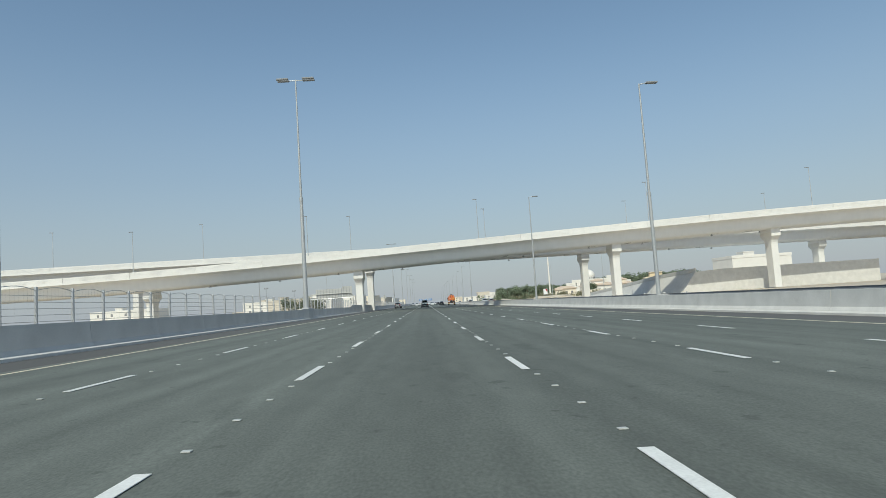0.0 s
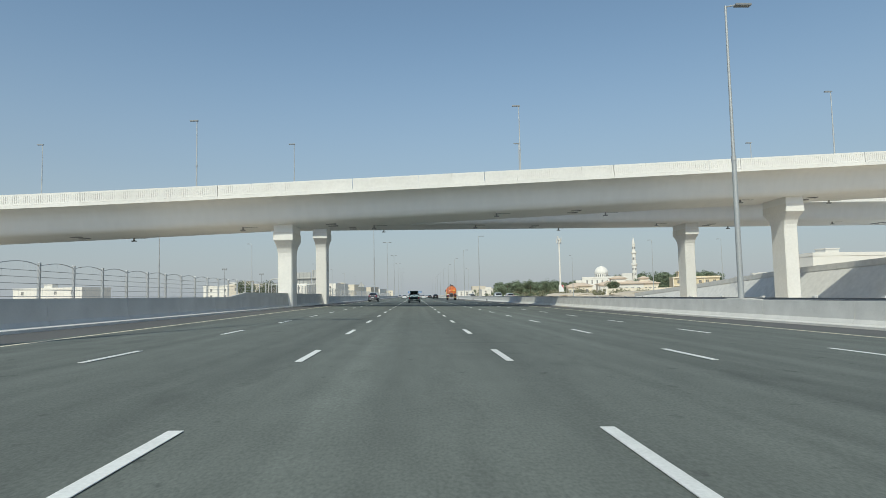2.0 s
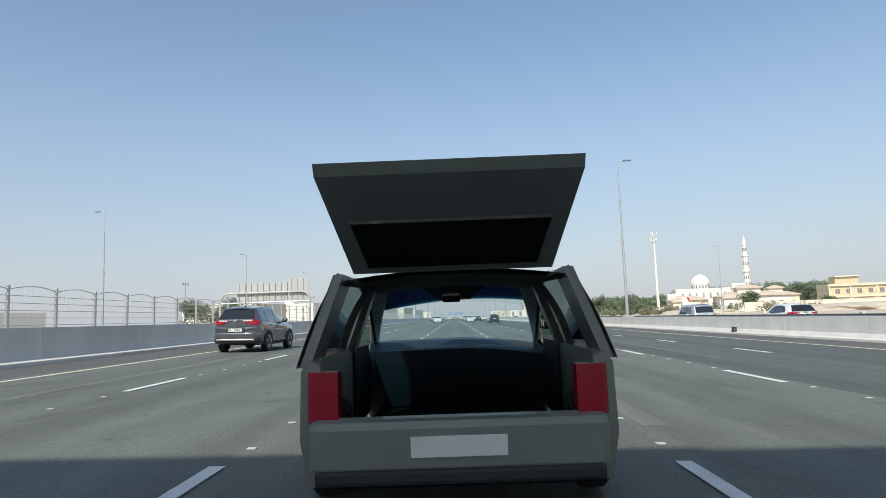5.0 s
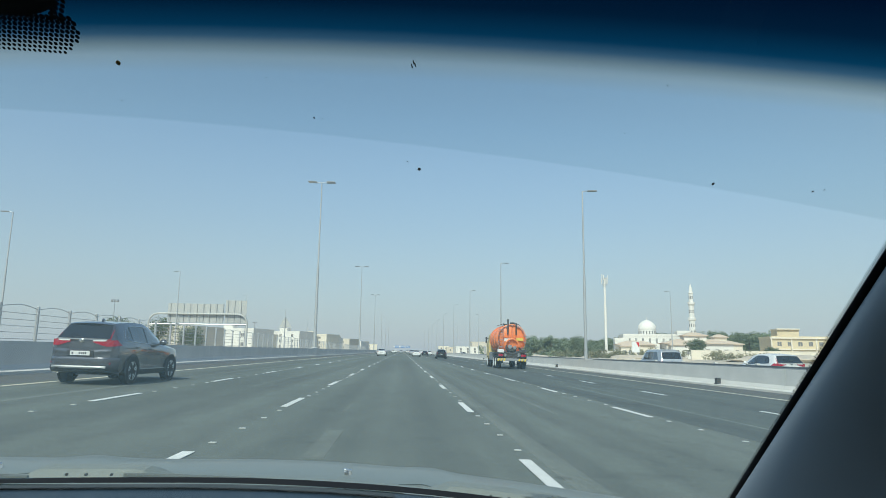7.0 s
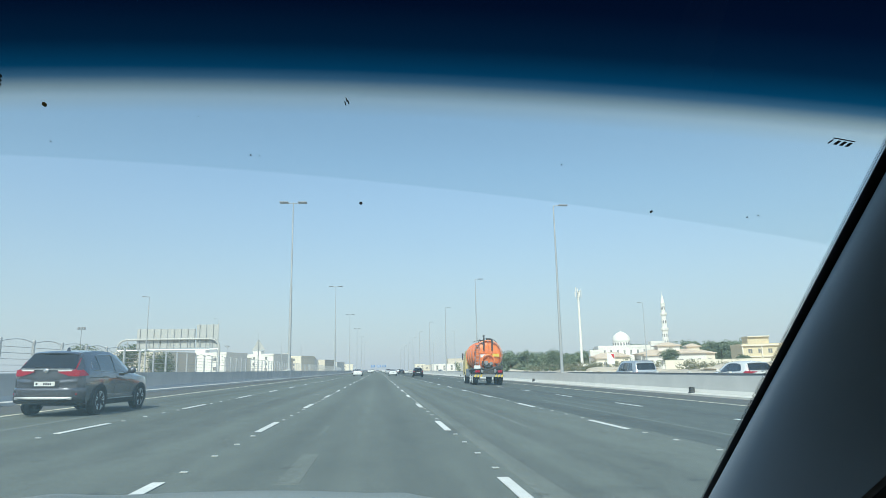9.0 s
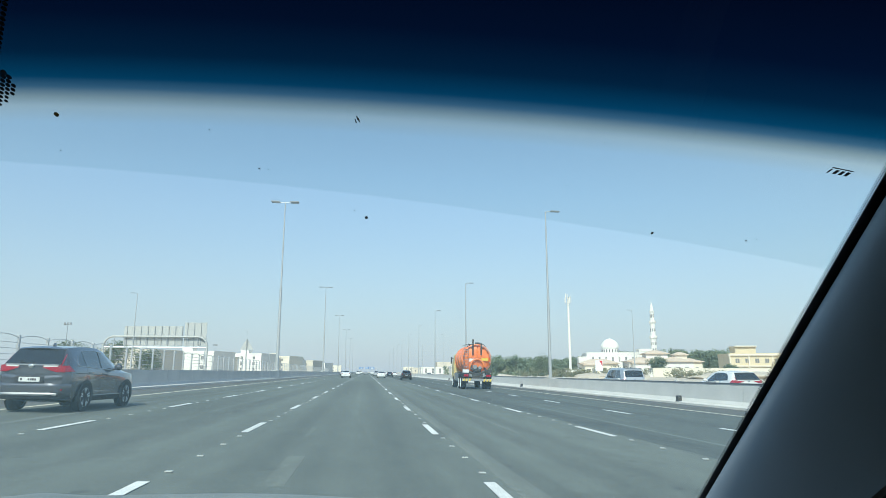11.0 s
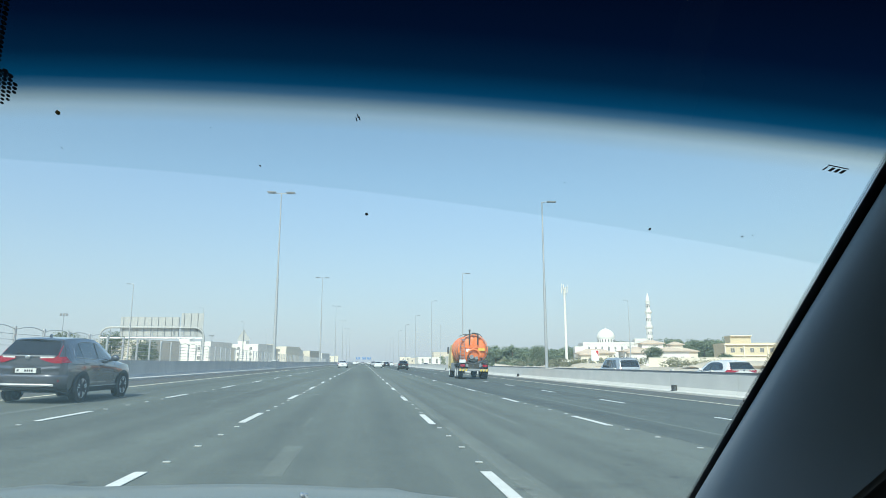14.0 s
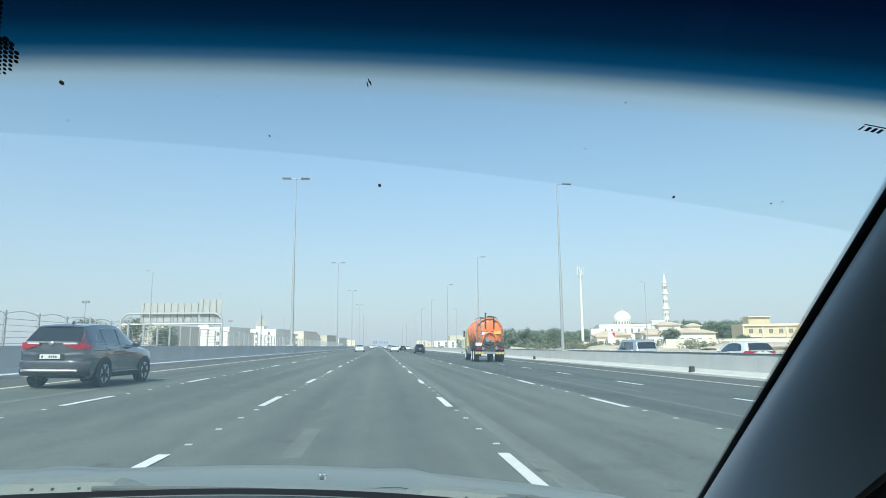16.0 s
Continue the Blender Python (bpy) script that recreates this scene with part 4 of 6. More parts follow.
def grey_suv(m, paint=SUV_PAINT, label="dark grey metallic suv with red wraparound tail lamps"):
    t = thing("suv", m, label, "car")
    sh = GREY_SUV
    ys = sorted(set([0.0, 0.03, 0.06, 0.1, 0.14, 0.18, 0.26, 0.36, 0.46, 0.51, 0.56, 0.66, 0.8, 1.0] + steps(1.2, 3.5, 16) + [3.8, 4.1, 4.25, 4.4, 4.5, 4.56, 4.6]))
    part("body", sh.body(B(), ys), paint, t, smooth=True)

    # side windows under one arched outline
    def low(y):
        return 4.06 + 0.05 * max(0.0, 1.0 - y)

    def top(y):
        return float(np.interp(y, (0.62, 0.70, 0.84, 1.0, 1.3, 1.9, 2.2, 2.45, 2.7, 2.95), (4.20, 4.50, 4.78, 4.90, 4.96, 4.97, 4.93, 4.80, 4.54, 4.12)))

    for s in (-1, 1):
        for ya, yb in ((0.62, 1.02), (1.06, 1.93), (2.0, 2.95)):
            bm = B()
            grid(bm, lambda y, q: sh.at(y, low(y) + (top(y) - low(y)) * q, 0.006, s), steps(ya, yb, 10), steps(0, 1, 5))
            part("side_window", bm, CAR_GLASS, t, "dark tinted side window", smooth=True)
        bm = B()
        for ya, yb in ((1.02, 1.06), (1.93, 2.0)):
            grid(bm, lambda y, q: sh.at(y, low(y) + (top(y) - low(y)) * q, 0.005, s), (ya, yb), steps(0, 1, 5))
        part("window_pillar", bm, CLADDING, t)
        bm = B()
        line = [sh.at(y, low(y) - 0.02, 0.010, s) for y in steps(2.95, 0.62, 14)] + [sh.at(y, top(y) + 0.02, 0.010, s) for y in (0.62, 0.66, 0.70, 0.77, 0.84, 0.92, 1.0, 1.15, 1.3, 1.6, 1.9, 2.05, 2.2)]
        path_tube(bm, line, 0.009, 5)
        part("window_trim", bm, CHROME, t, "chrome window surround")
        for wy in (1.0, 3.64):
            bm = B()
            xo = lerp_table(wy, sh.w) + 0.004
            n = 22
            loft(bm, [[(s * xx, wy + rr * math.cos(math.pi * (i / n * 1.16 - 0.08)), 0.36 + rr * math.sin(math.pi * (i / n * 1.16 - 0.08))) for i in range(n + 1)] for rr, xx in ((0.375, xo - 0.10), (0.375, xo + 0.006), (0.43, xo + 0.010), (0.445, xo - 0.03))], caps=False, closed=False)
            part("wheel_arch", bm, CLADDING, t, "black wheel arch trim", smooth=True)
            bm = B()
            tube(bm, (s * (xo - 0.06), wy, 0.37), (s * (xo + 0.002), wy, 0.37), 0.385, 0.385, 28)
            part("wheel_well", bm, SEAL, t)
            wheel(t, s * (lerp_table(wy, sh.w) - 0.105), wy, 0.36, 0.235, s)
        bm = B()
        sh.patch(bm, 0.5, 4.1, 0.05, 1.0, s, 0.007, 14, 2)
        part("sill_cladding", bm, CLADDING, t)
        bm = B()
        grid(bm, lambda y, q: sh.at(y, 3.0 + 0.16 * (y - 0.4) / 2.6 - 0.05 + 0.12 * q, 0.004 + 0.014 * math.sin(3.14159 * q), s), steps(0.42, 3.1, 20), steps(0, 1, 4))
        part("shoulder_crease", bm, paint, t, smooth=True)
        bm = B()
        sh.patch(bm, 1.46, 3.2, 1.0, 1.10, s, 0.016, 8, 1)
        part("sill_strip", bm, SKID, t, "satin silver sill strip")
        for hy in (1.25, 2.15):
            bm = B()
            p = sh.at(hy, 3.25, 0.018, s)
            box(bm, p[0] - 0.016, p[0] + 0.016, hy - 0.1, hy + 0.1, p[2] - 0.014, p[2] + 0.018, 0.008)
            part("door_handle", bm, paint, t)
        bm = B()
        for dy in (1.04, 1.96, 3.02):
            path_tube(bm, [sh.at(dy + (0.16 if dy < 1.5 and u < 2.2 else 0), u, 0.0, s) for u in steps(1.1, 4.0, 8)], 0.004, 4)
        part("door_seam", bm, SEAL, t)
        bm = B()
        p = sh.at(2.78, 4.15, 0, s)
        ball(bm, (p[0] + s * 0.15, 2.78, p[2] + 0.06), 0.125, 1.0, 0.55, 0.72, 2)
        tube(bm, (p[0] - s * 0.02, 2.80, p[2] + 0.0), (p[0] + s * 0.1, 2.78, p[2] + 0.02), 0.035, 0.03, 8)
        part("door_mirror", bm, paint, t, smooth=True)

    # tailgate: lower panel, glass, visor
    def rear_y(x, z):
        return -0.035 + 0.12 * (abs(x) / 0.82) ** 3.2 + 0.05 * max(0.0, z - 1.09) / 0.1

    bm = B()

    def hatch(x, q):
        z = 0.70 + 0.465 * q
        crease = 0.022 * math.exp(-((z - (0.80 + 0.10 * abs(x))) / 0.035) ** 2)
        return (x, rear_y(x, min(z, 1.09)) - crease + 0.02 * q, z)
    grid(bm, hatch, steps(-0.76, 0.76, 28), steps(0, 1, 14))
    hatch_part = part("tailgate", bm, paint, t, "sculpted grey tailgate", smooth=True)
    bm = B()
    box(bm, -0.36, 0.36, -0.050, -0.02, 0.735, 0.885, 0.012)
    part("plate_recess", bm, CLADDING, hatch_part)
    bm = B()
    grid(bm, lambda x, q: (x, -0.062 + 0.14 * (abs(x) / 0.82) ** 3, 0.955 + 0.02 * q), steps(-0.6, 0.6, 10), (0, 1))
    part("hatch_crease", bm, paint, hatch_part)
    bm = B()

    def rear_glass(x, q):
        half = 0.71 - 0.125 * q
        z = 1.185 + 0.375 * q
        return (x * half, float(np.interp(z - 0.015, (1.13, 1.17, 1.29, 1.55), (0.0, 0.04, 0.15, 0.38))) - 0.03 + 0.035 * abs(x) ** 3, z)
    grid(bm, rear_glass, steps(-1, 1, 16), steps(0, 1, 6))
    part("rear_window", bm, CAR_GLASS, t, "dark tinted rear window", smooth=True)
    bm = B()
    loft(bm, [[(x, 0.31 + 0.07 * (x / 0.58) ** 2, 1.560 - 0.03 * (x / 0.58) ** 2), (x, 0.29 + 0.07 * (x / 0.58) ** 2, 1.590 - 0.03 * (x / 0.58) ** 2), (x, 0.48, 1.637 - 0.04 * (x / 0.58) ** 2), (x, 0.72, 1.654 - 0.05 * (x / 0.58) ** 2), (x, 0.52, 1.575 - 0.03 * (x / 0.58) ** 2)] for x in steps(-0.58, 0.58, 14)])
    part("spoiler", bm, paint, t, "grey roof spoiler over the rear window")
    for s in (-1, 1):
        bm = B()

        def lamp(a, q):
            x = 0.30 + 0.51 * a
            h = 0.06 + 0.10 * min(1.0, a * 1.6)
            return (s * x, rear_y(x, 1.0) - 0.016, 1.155 - h * (1 - q))
        grid(bm, lamp, steps(0, 1, 10), steps(0, 1, 3))
        sh.patch(bm, 0.05, 0.36, 3.30, 4.20, s, 0.018, 6, 4, (0.0, -0.16))
        grid(bm, lambda a, q: sh.at(0.03 + 0.30 * a, (4.55 + 0.68 * a ** 0.35) * (1 - q) + (5.46 - 0.10 * a) * q, 0.014, s), steps(0, 1, 10), steps(0, 1, 3))
        part("tail_lamp", bm, TAIL_RED, t, "red wraparound tail lamp", smooth=True)
        bm = B()
        grid(bm, lambda a, q: (s * (0.31 + 0.33 * a), rear_y(0.31 + 0.33 * a, 1.0) - 0.022, 1.118 + 0.006 * a + 0.034 * q), steps(0, 1, 8), (0, 1))
        part("reversing_lens", bm, PLATE, t, "clear lamp strip", smooth=True)
        bm = B()
        box(bm, *sorted((s * 0.62, s * 0.80)), 0.012, 0.05, 0.545, 0.585, 0.008)
        part("rear_reflector", bm, TAIL_RED, t, "red bumper reflector")
    bm = B()
    grid(bm, lambda x, q: (x, rear_y(x, 1.0) - 0.024, 1.155 + 0.032 * q), steps(-0.66, 0.66, 16), (0, 1))
    part("chrome_strip", bm, CHROME, t, "chrome strip between the tail lamps")
    bm = B()
    ball(bm, (0, -0.050, 1.135), 0.075, 1.0, 0.3, 0.8, 2)
    part("badge", bm, CHROME, t)

    # rear bumper wrapped round the corners
    def bump(x, q, zs, out):
        z = float(np.interp(q, [k / (len(zs) - 1) for k in range(len(zs))], zs))
        o = float(np.interp(q, [k / (len(out) - 1) for k in range(len(out))], out))
        return (x, o + 0.34 * max(0.0, abs(x) / 0.93) ** 7, z)
    bm = B()
    grid(bm, lambda x, q: bump(x, q, (0.50, 0.56, 0.66, 0.70, 0.715), (-0.075, -0.085, -0.09, -0.075, -0.03)), steps(-0.93, 0.93, 30), steps(0, 1, 8))
    part("rear_bumper", bm, paint, t, smooth=True)
    bm = B()
    grid(bm, lambda x, q: bump(x, q, (0.33, 0.36, 0.44, 0.50), (0.02, -0.05, -0.085, -0.080)), steps(-0.92, 0.92, 28), steps(0, 1, 6))
    part("bumper_skirt", bm, CLADDING, t, "black lower bumper skirt", smooth=True)
    bm = B()
    loft(bm, [[(x, -0.098 + 0.34 * (abs(x) / 0.93) ** 7, 0.425 + 0.03 * (abs(x) / 0.7) ** 4), (x, -0.112 + 0.34 * (abs(x) / 0.93) ** 7, 0.46), (x, -0.098 + 0.34 * (abs(x) / 0.93) ** 7, 0.495), (x, -0.06, 0.49), (x, -0.06, 0.43)] for x in steps(-0.72, 0.72, 16)])
    part("bumper_skid", bm, SKID, t, "silver bumper skid plate", smooth=True)
    bm = B()
    ball(bm, (0, 0.95, 1.675), 0.09, 0.3, 1.0, 0.8, 2)
    part("roof_fin", bm, paint, t)
    bm = B()
    tube(bm, (-0.34, 0.045, 1.235), (0.06, 0.012, 1.205), 0.010, 0.008, 6)
    ball(bm, (0.06, 0.01, 1.20), 0.022, 1.3, 0.6, 1.0, 1)
    part("rear_wiper", bm, CLADDING, t)
    bm = B()
    box(bm, -0.26, 0.26, -0.062, -0.051, 0.755, 0.865, 0.004)
    pl = part("number_plate", bm, PLATE, t, "white plate with dark bars")
    bm = B()
    for a, b in ((-0.22, -0.17), (-0.03, 0.01), (0.025, 0.065), (0.08, 0.12), (0.135, 0.175)):
        box(bm, a, b, -0.066, -0.0625, 0.785, 0.835)
    part("plate_bars", bm, PLATE_BAR, pl)
    bm = B()
    sh.across(bm, 2.72, 3.26, 5.6, 0.0)
    o = part("front_window", bm, CAR_GLASS, t, smooth=True)
    o.matrix_basis = Matrix.Translation((0, 0.012, 0.008))
    return t


CAR_Y, CAR_X, CAR_Z = 167.0, 0.09, -0.007
grey_suv(pose(-7.94, CAR_Y + 17.2, gz(-7.94), 0, 1.15, -2.2) @ Matrix.Diagonal((0.965, 1.0, 1.015, 1.0)))
VAN = Shape(5.0,
    [(0, 0.86), (0.1, 0.92), (0.5, 0.95), (4.2, 0.95), (4.7, 0.86), (5.0, 0.66)],
    [(0, 0.42), (0.2, 0.28), (4.6, 0.26), (5.0, 0.36)],
    [(0, 1.05), (0.5, 1.1), (3.6, 1.06), (4.5, 0.95), (5.0, 0.82)],
    [(0, 0.74), (0.5, 0.70), (3.0, 0.70), (4.0, 0.70), (5.0, 0.58)],
    [(0, 1.08), (0.05, 1.22), (0.20, 1.72), (0.32, 1.84), (0.7, 1.91), (2.6, 1.94), (3.3, 1.84), (4.1, 1.14), (4.6, 1.0), (5.0, 0.84)])
SEDAN = Shape(4.7,
    [(0, 0.78), (0.12, 0.87), (0.5, 0.90), (3.8, 0.90), (4.4, 0.82), (4.7, 0.6)],
    [(0, 0.36), (0.2, 0.24), (4.2, 0.22), (4.7, 0.3)],
    [(0, 0.92), (0.8, 0.95), (2.6, 0.92), (3.5, 0.88), (4.4, 0.78), (4.7, 0.66)],
    [(0, 0.68), (0.8, 0.66), (1.6, 0.56), (2.5, 0.56), (3.3, 0.66), (4.7, 0.5)],
    [(0, 0.96), (0.1, 1.02), (0.75, 1.06), (1.4, 1.38), (1.9, 1.43), (2.5, 1.38), (3.3, 0.98), (4.4, 0.85), (4.7, 0.7)])
VAN_GLASS = ((0.5, 1.5), (1.55, 2.6), (2.65, 3.6))
grey_suv(pose(21.3, CAR_Y + 33, gz(21)), WHITE_PAINT, "white suv on the service road behind the barrier")
car("van", "silver people carrier on the service road", VAN, SILVER_PAINT, pose(20.4, CAR_Y + 46, gz(21)), 0.33, False, (0.95, 4.0), side_glass=VAN_GLASS, rear_glass=(0.05, 0.2), front_glass=(3.35, 4.05), chrome=False)
for nm, lab, sh, pt, x, y in (
        ("sedan", "white saloon car driving ahead", SEDAN, WHITE_PAINT, -3.65, 128),
        ("sedan", "white saloon car in the middle lanes", SEDAN, WHITE_PAINT, 3.65, 142),
        ("suv", "black suv driving ahead", SUV_SHAPE, BLACK_PAINT, 7.4, 112),
        ("suv", "silver suv far ahead", SUV_SHAPE, SILVER_PAINT, 3.6, 205),
        ("sedan", "black saloon far ahead", SEDAN, BLACK_PAINT, 7.3, 190),
        ("sedan", "white saloon far ahead", SEDAN, WHITE_PAINT, 10.9, 240),
        ("suv", "white suv far ahead", SUV_SHAPE, WHITE_PAINT, -3.6, 300),
        ("van", "white van far ahead", VAN, WHITE_PAINT, 10.9, 330),
        ("sedan", "white saloon far ahead", SEDAN, WHITE_PAINT, 7.4, 262),
        ("suv", "white suv far ahead", SUV_SHAPE, WHITE_PAINT, 3.7, 390),
        ("sedan", "silver saloon far ahead", SEDAN, SILVER_PAINT, -7.2, 210),
        ("van", "white van far ahead", VAN, WHITE_PAINT, -3.6, 420),
        ("suv", "white suv far ahead", SUV_SHAPE, WHITE_PAINT, 7.2, 450),
        ("sedan", "silver saloon far ahead", SEDAN, SILVER_PAINT, 0.0, 330),
        ("suv", "dark suv on the service road", SUV_SHAPE, BLACK_PAINT, 21.0, 120),
        ("van", "white van on the service road", VAN, WHITE_PAINT, 23.0, 150),
        ("sedan", "white saloon on the service road far ahead", SEDAN, WHITE_PAINT, 21.0, 210)):
    car(nm, lab, sh, pt, pose(x, CAR_Y + y, gz(x)), 0.33, False, (0.85, sh.length - 1.05), "traffic ahead", False, ((0.9, 1.6), (1.65, 2.5)) if sh is not VAN else VAN_GLASS, chrome=False,
        rear_glass=(0.8, 1.35) if sh is SEDAN else (0.11, 0.50) if sh is SUV_SHAPE else (0.05, 0.2), front_glass=(2.6, 3.25) if sh is SEDAN else (2.78, 3.32) if sh is SUV_SHAPE else (3.35, 4.05))


def tanker(m):
    t = thing("tanker_truck", m, "orange suction tanker lorry with a cream cab and grimy chassis", "truck")
    tank = B()
    n = 32
    prof = [(0.02, 0.25), (0.0, 0.6), (0.10, 1.0), (0.18, 1.12), (0.30, 1.16), (5.4, 1.16), (5.55, 1.0), (5.65, 0.4)]
    loft(tank, [[(r * math.cos(6.28319 * i / n), y + 0.35, 2.42 + r * math.sin(6.28319 * i / n)) for i in range(n)] for y, r in prof])
    tk = part("tank", tank, TANK_ORANGE, t, "glossy orange steel tank", smooth=True)
    for y in (0.62, 2.3, 4.0, 5.4):
        bm = B()
        loft(bm, [[(r * math.cos(6.28319 * i / n), y + d + 0.35, 2.42 + r * math.sin(6.28319 * i / n)) for i in range(n)] for d, r in ((-0.05, 1.15), (-0.05, 1.20), (0.05, 1.20), (0.05, 1.15))], caps=False)
        part("hoop", bm, TANK_ORANGE, tk)
    n = 28
    bm = B()
    loft(bm, [[(r * math.cos(6.28319 * i / n), y, 2.42 + r * math.sin(6.28319 * i / n)) for i in range(n)] for y, r in ((0.52, 1.17), (0.44, 1.20), (0.36, 1.20), (0.33, 1.14))], caps=False)
    part("door_ring", bm, TANK_ORANGE, tk, "thick orange flange ring", smooth=True)
    bm = B()
    for k in range(14):
        a = 6.28319 * (k + 0.5) / 14
        box(bm, 1.10 * math.cos(a) - 0.05, 1.10 * math.cos(a) + 0.05, 0.27, 0.40, 2.42 + 1.10 * math.sin(a) - 0.05, 2.42 + 1.10 * math.sin(a) + 0.05, 0.01)
    part("door_clamps", bm, STEEL_DULL, tk)
    bm = B()
    for xa in (-0.34, 0.34):
        box(bm, xa - 0.05, xa + 0.05, 0.22, 0.36, 2.75, 3.72, 0.01)
        tube(bm, (xa, 0.30, 3.62), (xa * 0.7, 0.95, 3.72), 0.04, 0.04, 6)
    part("door_hinges", bm, TRUCK_DARK, tk, "dark hinge arms of the rear door")
    bm = B()
    box(bm, -0.75, 0.75, 0.26, 0.33, 2.52, 2.58)
    box(bm, -0.04, 0.04, 0.26, 0.33, 2.0, 3.3)
    part("door_ribs", bm, TANK_ORANGE, tk)
    bm = B()
    path_tube(bm, [(0.52 * math.cos(a), 0.20, 1.88 + 0.52 * math.sin(a)) for a in steps(-0.2, math.pi + 0.2, 14)], 0.085, 8)
    part("outlet_pipe", bm, TANK_ORANGE, t, "bowed orange outlet pipe", smooth=True)
    bm = B()
    for xa in (-0.75, 0.75):
        path_tube(bm, [(xa, 0.6, 3.42), (xa * 0.8, 0.9, 3.66), (xa * 0.8, 5.2, 3.66)], 0.025, 6)
    tube(bm, (-0.25, 0.9, 3.5), (-0.25, 0.9, 3.95), 0.07, 0.06, 8)
    ball(bm, (-0.25, 0.9, 3.98), 0.11, 1, 1, 0.6, 1)
    tube(bm, (0.2, 1.4, 3.5), (0.2, 1.4, 3.80), 0.22, 0.22, 12)
    tube(bm, (0.0, 3.2, 3.5), (0.0, 3.2, 3.74), 0.30, 0.30, 12)
    part("top_fittings", bm, TRUCK_DARK, t, "dark rails, vents and manholes")
    bm = B()
    path_tube(bm, [(-0.8, 0.24, 1.55), (-0.6, 0.1, 1.32), (-0.1, 0.05, 1.22), (0.4, 0.08, 1.30), (0.75, 0.2, 1.5), (0.6, 0.16, 1.72)], 0.085, 8)
    path_tube(bm, [(-0.45, 0.14, 1.9), (-0.5, 0.06, 1.6), (0.0, 0.02, 1.42), (0.35, 0.1, 1.66)], 0.07, 8)
    part("suction_hose", bm, TRUCK_DARK, t, "black suction hoses", smooth=True)
    bm = B()
    tube(bm, (-0.18, 0.0, 1.78), (-0.18, 0.3, 1.78), 0.17, 0.17, 12)
    tube(bm, (0.22, 0.02, 1.72), (0.22, 0.3, 1.72), 0.13, 0.13, 12)
    box(bm, -0.62, 0.62, 0.06, 0.5, 0.98, 1.30, 0.03)
    part("valve_block", bm, STEEL_DULL, t, "grey valves and pump box")
    bm = B()
    box(bm, -0.62, -0.18, 0.245, 0.315, 2.20, 2.44)
    part("warning_panel", bm, PLATE, t, "small white panel")
    bm = B()
    box(bm, 0.36, 0.92, 0.25, 0.32, 2.28, 2.50)
    part("yellow_panel", bm, STRIPE_YELLOW, t)
    for sx in (-1, 1):
        bm = B()
        box(bm, *sorted((sx * 0.78, sx * 1.2)), 3.3, 5.9, 0.62, 1.28, 0.04)
        part("side_locker", bm, STEEL_DULL, t, "grey side locker")
        bm = B()
        box(bm, *sorted((sx * 0.66, sx * 1.18)), 0.05, 0.16, 1.30, 1.56, 0.02)
        part("lamp_bracket", bm, PLATE if sx < 0 else TRUCK_DARK, t)
    bm = B()
    box(bm, -0.45, 0.45, 0.0, 8.2, 0.85, 1.2)
    box(bm, -1.1, 1.1, 0.35, 6.3, 1.18, 1.32)
    box(bm, -0.35, 0.35, 0.1, 0.5, 1.2, 1.75, 0.05)
    part("chassis", bm, TRUCK_DARK, t)
    bm = B()
    box(bm, -1.25, 1.25, -0.12, 0.0, 0.66, 0.84, 0.02)
    bp = part("rear_bumper", bm, SKID, t, "pale steel bumper beam")
    bm = B()
    for i in range(10):
        if i not in (3, 4, 5, 6):
            x = -1.2 + i * 0.24
            loft(bm, [[(x, -0.128, 0.66), (x + 0.12, -0.128, 0.64), (x + 0.20, -0.128, 0.84), (x + 0.08, -0.128, 0.84)], [(x, -0.122, 0.64), (x + 0.12, -0.122, 0.64), (x + 0.20, -0.122, 0.84), (x + 0.08, -0.122, 0.84)]])
    part("hazard_stripes", bm, STRIPE_YELLOW, bp, "yellow hazard stripes")
    for s in (-1, 1):
        bm = B()
        box(bm, *sorted((s * 0.72, s * 1.1)), -0.06, 0.02, 1.0, 1.18, 0.02)
        part("tail_lamp", bm, TAIL_RED, t, "red tail lamp")
        bm = B()
        pr = [(s * 0.72, 1.18), (s * 1.24, 1.18), (s * 1.24, 1.24), (s * 0.72, 1.24)]
        prism_y(bm, pr, 0.2, 3.3)
        part("mudguard", bm, TRUCK_DARK, t)
        bm = B()
        box(bm, *sorted((s * 0.72, s * 1.2)), 0.16, 0.2, 0.45, 1.2)
        part("mud_flap", bm, SEAL, t)
        for y in (1.05, 2.35, 6.9):
            wheel(t, s * 1.02, y, 0.52, 0.42, s)
        bm = B()
        box(bm, *sorted((s * 1.28, s * 1.42)), 7.2, 7.3, 2.1, 2.7, 0.03)
        tube(bm, (s * 1.15, 7.25, 2.55), (s * 1.35, 7.25, 2.55), 0.03)
        part("cab_mirror", bm, TRUCK_DARK, t)
        bm = B()
        path_tube(bm, [(s * 1.12, 0.4, 1.3), (s * 1.12, 0.4, 2.2)], 0.03, 6)
        part("marker_post", bm, TRUCK_DARK, t)
    bm = B()
    loft(bm, [[(-1.18, y, 0.75), (1.18, y, 0.75), (1.2, y, 1.9), (1.05, y, zt), (-1.05, y, zt), (-1.2, y, 1.9)] for y, zt in ((6.35, 2.85), (6.6, 2.95), (7.9, 2.9), (8.35, 2.0))])
    cb = part("cab", bm, TRUCK_CREAM, t, "cream painted cab")
    bm = B()
    box(bm, -0.85, 0.85, 6.33, 6.352, 2.05, 2.65)
    part("cab_rear_window", bm, CAR_GLASS, cb)
    # ladder
    bm = B()
